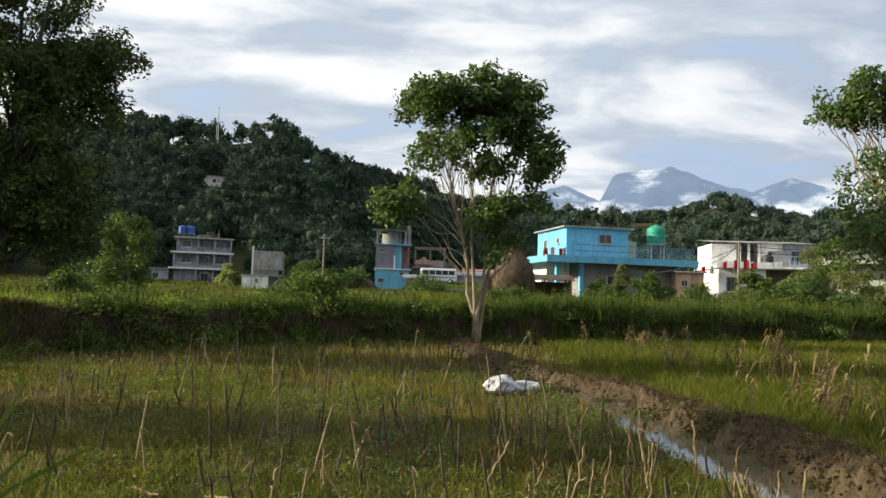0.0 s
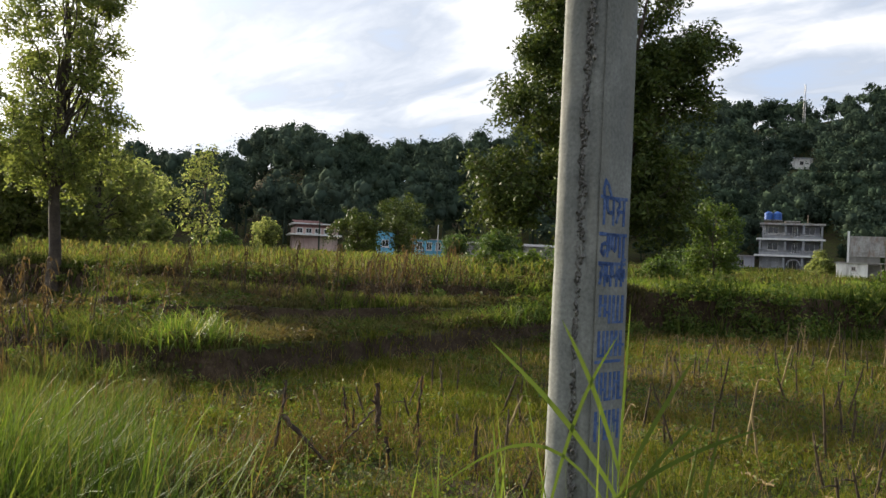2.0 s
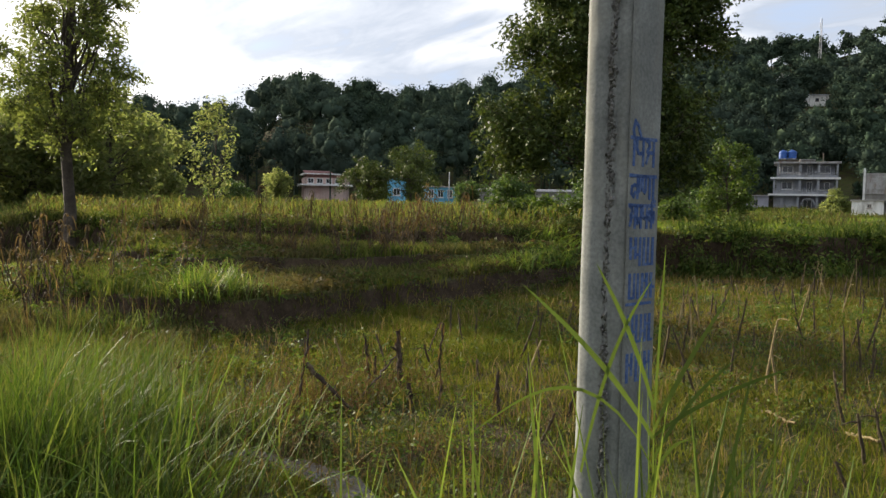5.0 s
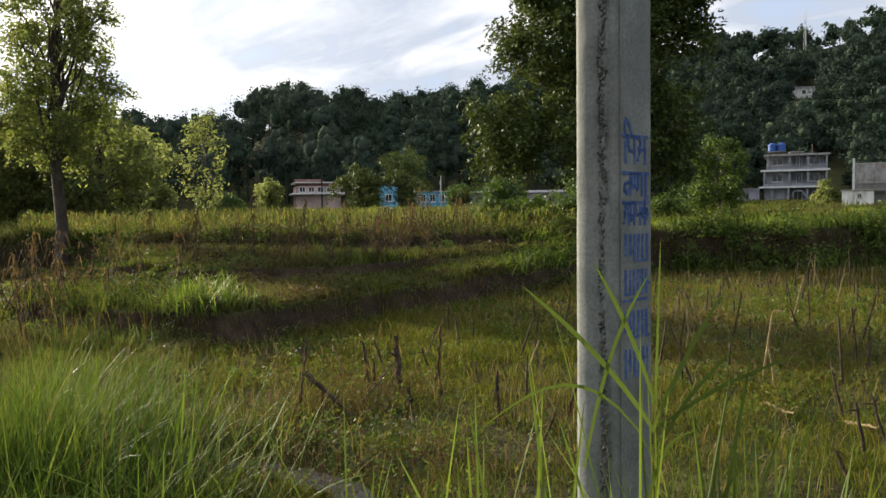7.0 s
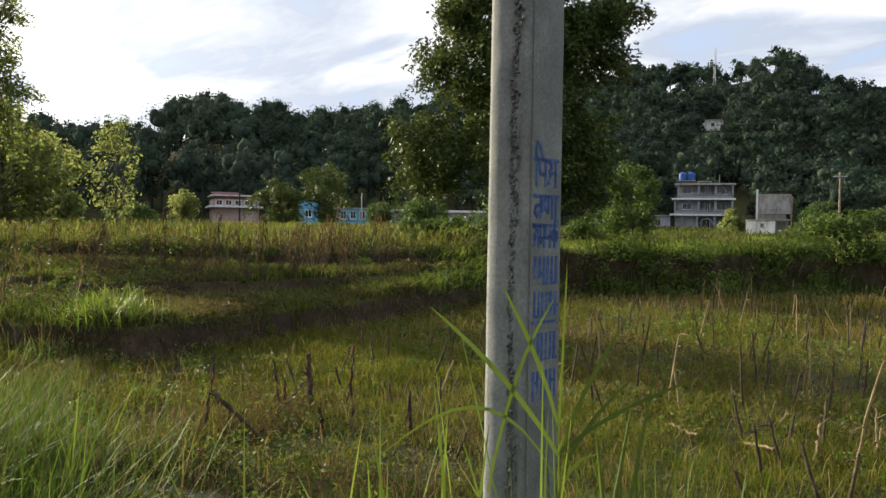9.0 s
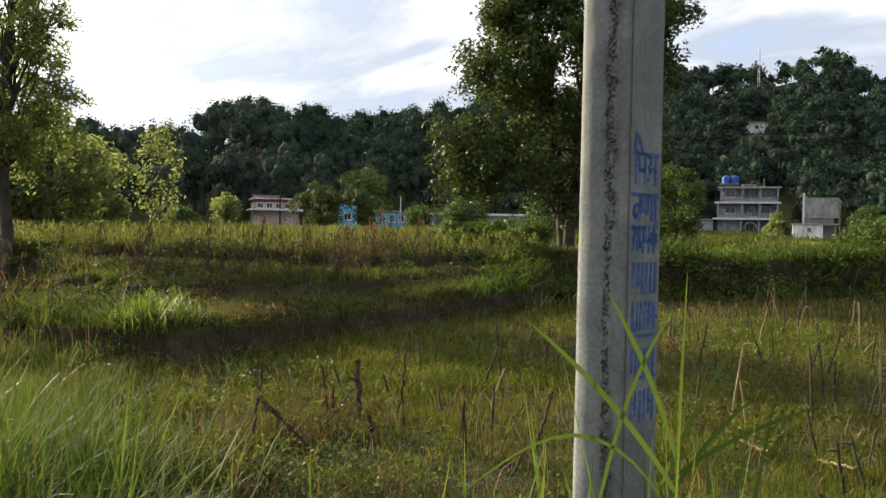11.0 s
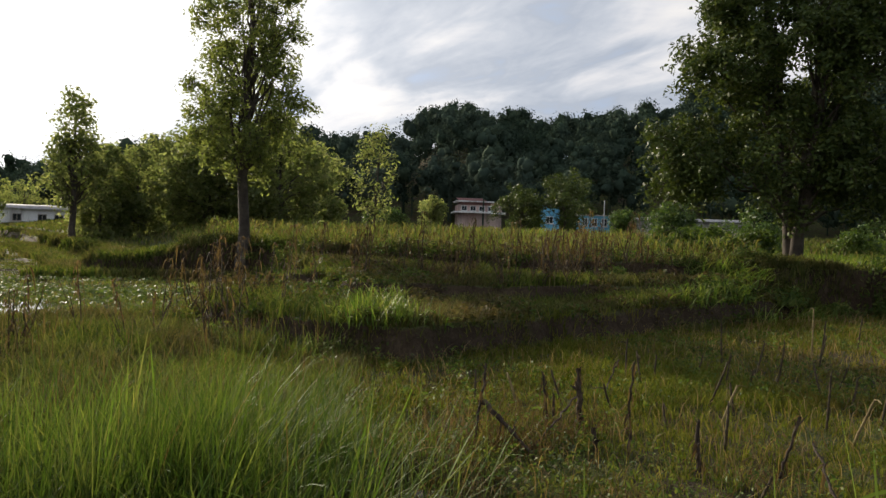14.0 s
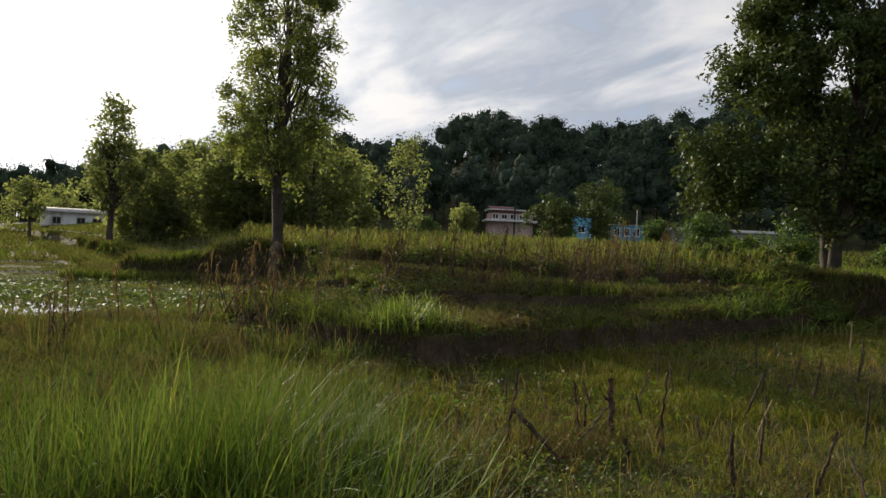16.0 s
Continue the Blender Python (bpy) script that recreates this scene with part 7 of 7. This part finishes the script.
def build_branch():
    """The thick dead canes by the furrow, one of them snapped and hanging down to the ground."""
    gnarled("broken_stalk", (-4.52, 3.86, 0.0), (-5.02, 3.74, 0.36), 0.009, 2, "thick broken maize stalk leaning down to the ground", 3, 2.0, 0.12)
    for base, top, rad, seed, snags in (((-5.08, 3.72, 0), (-5.1, 3.82, 0.62), 0.010, 3, 2), ((-5.14, 4.54, -0.02), (-5.22, 4.55, 0.44), 0.011, 4, 3), ((-5.1, 4.56, -0.02), (-5.15, 4.60, 0.30), 0.010, 5, 1),
                                        ((-5.06, 4.82, -0.02), (-5.12, 4.84, 0.50), 0.024, 6, 5), ((-4.29, 4.49, -0.02), (-4.28, 4.50, 0.70), 0.0085, 7, 2), ((-4.47, 4.36, -0.02), (-4.52, 4.38, 0.20), 0.016, 8, 2),
                                        ((-5.0, 4.7, 0.30), (-4.72, 3.92, 0.02), 0.008, 9, 1), ((-5.85, 6.0, 0.0), (-5.95, 6.35, 0.34), 0.008, 10, 1), ((-3.75, 4.55, -0.02), (-3.82, 4.62, 0.34), 0.016, 11, 3),
                                        ((-3.5, 5.1, -0.02), (-3.42, 5.2, 0.42), 0.010, 12, 2), ((-2.9, 4.7, 0.02), (-3.25, 5.05, 0.30), 0.009, 13, 1)):
        gnarled("dead_stalk", base, top, rad, seed, "gnarled dark brown dead stalk standing in the grass", snags)["group"] = "dead canes"
    for base, top, rad, seed in (((-1.76, 6.08, 0.03), (-1.47, 5.76, 0.10), 0.011, 21), ((-1.24, 5.96, 0.02), (-1.26, 6.25, 0.22), 0.010, 22), ((-0.2, 7.58, 0.02), (-0.05, 7.75, 0.18), 0.010, 23), ((-1.67, 6.73, 0.02), (-1.62, 6.95, 0.12), 0.010, 24),
                                 ((-2.44, 6.3, 0.03), (-2.05, 5.9, 0.08), 0.011, 25), ((-0.9, 6.4, 0.02), (-0.93, 6.5, 0.36), 0.010, 26), ((-0.75, 6.9, 0.02), (-0.62, 7.0, 0.42), 0.010, 27), ((0.4, 6.6, 0.02), (0.62, 6.75, 0.40), 0.011, 28)):
        gnarled("straw_stalk", base, top, rad, seed, "pale broken straw stalk lying in the short grass", 1, mat=STRAW_STALK)["group"] = "fallen straw stalks"


def straw_stand():
    """Pale broken maize canes standing thick beside the ditch."""
    r = random.Random(31)
    spots = []
    while len(spots) < 46:
        x, y = r.uniform(0.5, 2.75), 4.3 + 5.2 * r.random() ** 1.2
        if line_distance(np.array([x]), np.array([y]), DITCH)[0] > 0.5 and all(math.hypot(x - a, y - b) > 0.17 for a, b in spots):
            spots.append((x, y))
    for k, (x, y) in enumerate(spots):
        z = float(ground_height(x, y))
        tall = r.uniform(0.24, 0.52) * (1.15 if x > 0.9 else 0.9)
        top = (x + r.gauss(0, 0.09), y + r.gauss(0, 0.09), z + tall)
        gnarled("straw_stalk", (x, y, z - 0.03), top, r.uniform(0.0065, 0.0105), 400 + k, "pale snapped maize cane standing beside the ditch", r.choice((0, 1, 1, 2)), mat=STRAW_STALK if k % 4 else STALK)["group"] = "snapped canes by the ditch"


build_branch()
straw_stand()


def build_sack():
    mat = rough("woven_plastic_sack", [(0.30, 0.30, 0.31), (0.48, 0.48, 0.50), (0.62, 0.62, 0.64)], 5.0, 0.6, 0.5, 60.0, stains=(0.30, 0.26, 0.20))
    for x, y, sx, sy, sz, turn, seed in ((1.08, 13.4, 0.27, 0.22, 0.17, 20, 1), (1.50, 13.55, 0.27, 0.2, 0.13, -15, 2)):
        bm = bmesh.new()
        bmesh.ops.create_icosphere(bm, subdivisions=3, radius=1.0)
        for v in bm.verts:
            p = v.co.copy()
            f = 1 + 0.40 * noise.noise(p * 1.6 + Vector((seed * 7, 0, 0))) + 0.26 * abs(noise.noise(p * 3.5)) - 0.26 * abs(noise.noise(p * 6.0 + Vector((0, seed, 0))))
            v.co = Vector((p.x * sx * f, p.y * sy * f, max(p.z * f, -0.75) * sz))
        ob = part("sack", bm, mat, None)
        ob.matrix_basis = pose(x, y, float(ground_height(x, y)) + sz * 0.7, 0, 0, turn)
        tagged(ob, "crumpled white woven plastic sack lying on the bund", "sack", "sacks on the bund")


build_sack()


def soil_clods():
    """Turned earth along the bund by the ditch."""
    r = np.random.default_rng(17)
    pts = np.array(BUND)
    t = r.uniform(0, 1, 11000) ** 0.7
    leg = np.interp(t, np.linspace(0, 1, len(pts)), pts[:, 0]), np.interp(t, np.linspace(0, 1, len(pts)), pts[:, 1])
    x = leg[0] - 0.12 + r.normal(size=len(t)) * 0.28
    y = leg[1] + r.normal(size=len(t)) * 0.3
    z = ground_height(x, y) + 0.05 + 0.06 * r.uniform(0, 1, len(t))
    s = 0.010 + 0.045 * r.uniform(0, 1, len(t)) ** 3
    d = np.array([(1, 0, 0), (-1, 0, 0), (0, 1, 0), (0, -1, 0), (0, 0, 0.8), (0, 0, -0.8)])
    verts = np.stack([x, y, z], 1)[:, None] + d[None] * s[:, None, None] * r.uniform(0.6, 1.3, (len(t), 6, 1))
    tri = np.array([(0, 2, 4), (2, 1, 4), (1, 3, 4), (3, 0, 4), (2, 0, 5), (1, 2, 5), (3, 1, 5), (0, 3, 5)])
    faces = (np.arange(len(t))[:, None, None] * 6 + tri[None]).reshape(-1, 3)
    tagged(link("soil_clods", np_mesh("soil_clods", verts.reshape(-1, 3), faces, SOIL)), "freshly dug dark soil clods along the ditch", "soil", kind="stuff")


soil_clods()


def bund_litter():
    """Dry straw and torn roots lying over the dug bank."""
    r = np.random.default_rng(41)
    pts = np.array(BUND)
    t = r.uniform(0, 1, 7000) ** 0.8
    k = np.linspace(0, 1, len(pts))
    p = np.column_stack([np.interp(t, k, pts[:, 0]) + r.normal(size=len(t)) * 0.3, np.interp(t, k, pts[:, 1]) + r.normal(size=len(t)) * 0.3])
    p = p[line_distance(p[:, 0], p[:, 1], DITCH) > 0.42]
    z = ground_height(p[:, 0], p[:, 1]) + 0.07 + 0.06 * r.uniform(0, 1, len(p))
    v, f = blade_arrays(np.column_stack([p, z]), r.uniform(0.05, 0.20, len(p)), 0.007 + 0.0005 * p[:, 1], 1.8, 1.3, r)
    tagged(link("straw_litter", np_mesh("straw_litter", v, f, DEAD_LEAF)), "brown straw and torn roots strewn over the dug bank", "straw", kind="stuff")


bund_litter()


# ---- long grass near the camera ----
def clump_arrays(root, count, reach, tall, width, r, spread, wind=(0.0, 0.0), bends=6):
    pieces = []
    for _ in range(count):
        turn = r.uniform(0, 2 * np.pi)
        start = np.array([root[0] + r.normal() * spread, root[1] + r.normal() * spread, root[2] - 0.03])
        far = reach * r.uniform(0.15, 1.0)
        h = tall * r.uniform(0.35, 1.0)
        tip = start + [math.cos(turn) * far + wind[0] * h, math.sin(turn) * far + wind[1] * h, h]
        pieces.append(long_blade(start, tip, 0.25 * far * r.uniform(0.3, 1.2), width * r.uniform(0.5, 1.2), r, None, bends))
    return pieces


def pole_grass():
    """Long grass at the foot of the pole, blade by blade."""
    r = np.random.default_rng(51)
    blades = []
    for x, y, count, tall in ((-1.10, 1.66, 30, 1.25), (-0.90, 1.80, 30, 0.98), (-1.45, 1.46, 30, 1.05), (-0.60, 2.0, 24, 0.78), (-1.22, 1.40, 26, 1.0), (-1.75, 1.3, 22, 0.95), (-1.5, 1.2, 18, 0.95), (-1.14, 2.06, 34, 1.0), (-0.93, 2.12, 32, 0.95), (-1.2, 1.9, 26, 0.85)):
        blades += clump_arrays((x, y, 0.15), count, 0.42, tall, 0.0095, r, 0.09, bends=12)
    for root, tip, rise, w in POLE_BLADES:
        blades.append(long_blade(root, tip, rise, w * 0.62, r, np.array([0.55, -0.83, 0.1])))
    ob = empty("grass_tuft", (0, 0, 0), "long bright green grass at the foot of the concrete pole", "grass")
    for k, (v, f) in enumerate(blades):
        link("blade", np_mesh("blade", v, f, TALL_GRASS if k % 5 else BRIGHT_BLADE, True), ob)


POLE_BLADES = [
    ((-1.09, 1.68, 1.05), (-1.38, 1.53, 1.41), 0.03, 0.020),
    ((-1.09, 1.68, 1.12), (-1.22, 1.61, 1.47), 0.03, 0.017),
    ((-1.24, 1.60, 0.95), (-1.10, 1.67, 1.44), 0.08, 0.013),
    ((-1.25, 1.99, 0.95), (-1.07, 2.08, 1.38), 0.024, 0.0189),
    ((-1.25, 1.99, 0.95), (-0.91, 2.16, 1.19), 0.024, 0.0189),
    ((-1.24, 1.99, 0.89), (-1.05, 2.09, 1.2), 0.035, 0.0165),
    ((-1.09, 1.68, 1.08), (-1.08, 1.69, 1.52), 0.00, 0.009),
    ((-1.09, 1.68, 0.98), (-1.51, 1.46, 1.00), 0.17, 0.013),
    ((-1.08, 1.70, 0.10), (-1.09, 1.68, 1.12), 0.00, 0.013),
    ((-1.10, 1.69, 0.10), (-1.08, 1.68, 1.05), 0.01, 0.012),
    ((-1.30, 1.56, 0.60), (-1.36, 1.53, 1.22), 0.02, 0.014),
    ((-1.11, 2.05, 0.42), (-1.0, 2.11, 1.25), 0.035, 0.0165),
    ((-1.08, 2.06, 0.42), (-1.16, 2.02, 1.13), 0.024, 0.0142),
    ((-1.02, 2.1, 0.36), (-0.85, 2.18, 1.07), 0.059, 0.0165),
    ((-1.14, 2.04, 0.42), (-1.06, 2.09, 1.15), 0.024, 0.013),
    ((-1.19, 2.02, 0.42), (-0.95, 2.13, 0.99), 0.094, 0.0153),
    ((-1.30, 1.58, 0.50), (-1.24, 1.60, 1.12), 0.02, 0.013),
    ((-1.42, 1.52, 0.45), (-1.50, 1.46, 1.10), 0.03, 0.013),
    ((-1.36, 1.54, 0.45), (-1.33, 1.55, 1.15), 0.02, 0.013),
    ((-1.16, 1.64, 0.45), (-1.30, 1.57, 1.08), 0.06, 0.012),
    ((-1.12, 1.67, 0.80), (-1.00, 1.72, 1.06), 0.09, 0.011),
]


def long_grass():
    """Tall fine grass in one sweep beside the roadside, and tufts on the banks."""
    r = np.random.default_rng(12)
    pieces = []
    for _ in range(58):
        x, y = -4.75 + r.normal() * 0.6, 1.5 + r.normal() * 0.5
        pieces += clump_arrays((x, y, float(ground_height(x, y))), 70, r.uniform(0.3, 0.75), r.uniform(0.45, 1.0), 0.0058, r, 0.16, (0.16, 0.08))
    for _ in range(34):
        x, y = -5.6 + r.normal() * 0.9, 0.3 + r.normal() * 0.7
        pieces += clump_arrays((x, y, float(ground_height(x, y))), 55, r.uniform(0.3, 0.7), r.uniform(0.35, 0.8), 0.0062, r, 0.18, (0.15, 0.1))
    for _ in range(26):
        x, y = -5.35 + r.normal() * 0.4, 2.35 + r.normal() * 0.35
        pieces += clump_arrays((x, y, float(ground_height(x, y))), 60, r.uniform(0.3, 0.6), r.uniform(0.4, 0.8), 0.0058, r, 0.16, (0.12, 0.08))
    bright, pale = [], []
    for _ in range(190):
        x, y = -4.9 + r.normal() * 0.75, 1.25 + r.normal() * 0.6
        bright += clump_arrays((x, y, float(ground_height(x, y))), 2, 0.5, r.uniform(0.5, 0.95), 0.013, r, 0.1, (0.1, 0.0))
    for _ in range(70):
        x, y = -4.6 + r.normal() * 0.6, 2.0 + r.normal() * 0.6
        z = float(ground_height(x, y))
        far = r.uniform(0.15, 0.55)
        pale.append(long_blade((x, y, z), (x + far, y + r.normal() * 0.3 + 0.1, z + r.uniform(0.25, 0.85)), r.uniform(0.02, 0.16), 0.0038, r, None, 7))
    v, f = join_arrays(bright)
    tagged(link("tall_grass", np_mesh("tall_grass", v, f, BRIGHT_BLADE, True)), "broad bright green blades among the tall grass", "grass", kind="stuff")
    v, f = join_arrays(pale)
    tagged(link("tall_grass", np_mesh("tall_grass", v, f, DRY_GRASS, True)), "pale dry seed stems leaning out of the tall grass", "grass", kind="stuff")
    v, f = join_arrays(pieces)
    tagged(link("tall_grass", np_mesh("tall_grass", v, f, TALL_GRASS)), "tall fine green grass leaning over beside the field", "grass", kind="stuff")
    pieces = []
    for az, d, s in ((59.2, 10.45, 0.52), (60.2, 10.5, 0.42), (58.4, 10.5, 0.46), (59.4, 10.8, 0.55), (57.6, 10.5, 0.32), (38.5, 15.5, 0.5), (36.8, 16, 0.5), (33.0, 17.0, 0.5), (63.5, 10.2, 0.35), (36.2, 19.2, 0.42), (34.6, 19.4, 0.45), (33.6, 18.6, 0.4), (32.8, 19.4, 0.35),
                     (36.8, 20.6, 0.4), (36.4, 17.0, 0.5), (35.6, 17.2, 0.5), (34.8, 17.3, 0.45), (29.4, 18.8, 0.4), (30.2, 18.4, 0.4)):
        p = on_ground(az, d)
        pieces += clump_arrays((p.x, p.y, p.z), 110, 0.25 + 0.013 * d, s, 0.005 + 0.0010 * d, r, 0.16 + 0.006 * d)
    v, f = join_arrays(pieces)
    tagged(link("bank_tufts", np_mesh("bank_tufts", v, f, BRIGHT_BLADE)), "bright broad-bladed grass tufts on the low bank", "grass", kind="stuff")


def bank_top_grass():
    """Long tussocks along the lip of the far bank."""
    r = np.random.default_rng(77)
    edge = np.array([(-9.6, 17.9), (-4.8, 23.7), (0.2, 27.9), (4.2, 29.8), (9.4, 31.9), (15.6, 35.9), (20.6, 37.9), (28, 40)])
    along = np.concatenate([[0], np.cumsum(np.hypot(*np.diff(edge, axis=0).T))])
    pieces = []
    for _ in range(210):
        u = r.uniform(0, along[-1])
        x, y = np.interp(u, along, edge[:, 0]) + r.normal() * 0.35, np.interp(u, along, edge[:, 1]) + r.normal() * 0.35
        tall = r.uniform(0.2, 1.05) ** 1.3 * (1.0 + 0.6 * smooth_step(0, 8, np.array(x)))
        pieces += clump_arrays((x, y, float(ground_height(x, y)) - 0.1), 34, 0.5, tall, 0.034, r, 0.22)
    v, f = join_arrays(pieces)
    tagged(link("bank_tussocks", np_mesh("bank_tussocks", v, f, FAR_BANK)), "long overhanging green tussocks along the field bank", "grass", kind="stuff")


near_left()
pole_grass()
long_grass()
bank_top_grass()


def furrow_litter():
    """Dead weeds, straw and low leaves crowding the dead canes by the furrow."""
    r = np.random.default_rng(29)
    p = np.column_stack([r.normal(-4.5, 0.95, 5200), r.normal(4.0, 0.8, 5200)])
    p = p[(p[:, 1] > 2.6) & (p[:, 0] < -2.3) & (p[:, 0] > -6.8) & (waves(p[:, 0], p[:, 1], 2.0, 71) + 0.5 * waves(p[:, 0], p[:, 1], 6.0, 72) > -0.15)]
    z = ground_height(p[:, 0], p[:, 1]) - 0.02
    v, f = blade_arrays(np.column_stack([p, z]), r.uniform(0.08, 0.28, len(p)), 0.0065, 0.9, 0.6, r)
    tagged(link("dead_weeds", np_mesh("dead_weeds", v, f, DEAD_LEAF)), "tangle of dead brown weeds round the dead canes", "weed", kind="stuff")
    q = np.column_stack([r.normal(-4.3, 0.9, 3000), r.normal(3.3, 0.55, 3000)])
    q = q[(waves(q[:, 0], q[:, 1], 2.6, 73) > 0.05) & (line_distance(q[:, 0], q[:, 1], MUD) > 0.14)]
    z = ground_height(q[:, 0], q[:, 1]) + r.uniform(0.01, 0.11, len(q))
    v, f = leaf_arrays(np.column_stack([q, z]), 0.036, 0.017, r, 0.1)
    tagged(link("furrow_weeds", np_mesh("furrow_weeds", v, f, WEED_GREEN)), "small leafy weeds along the muddy furrow", "weed", kind="stuff")


furrow_litter()
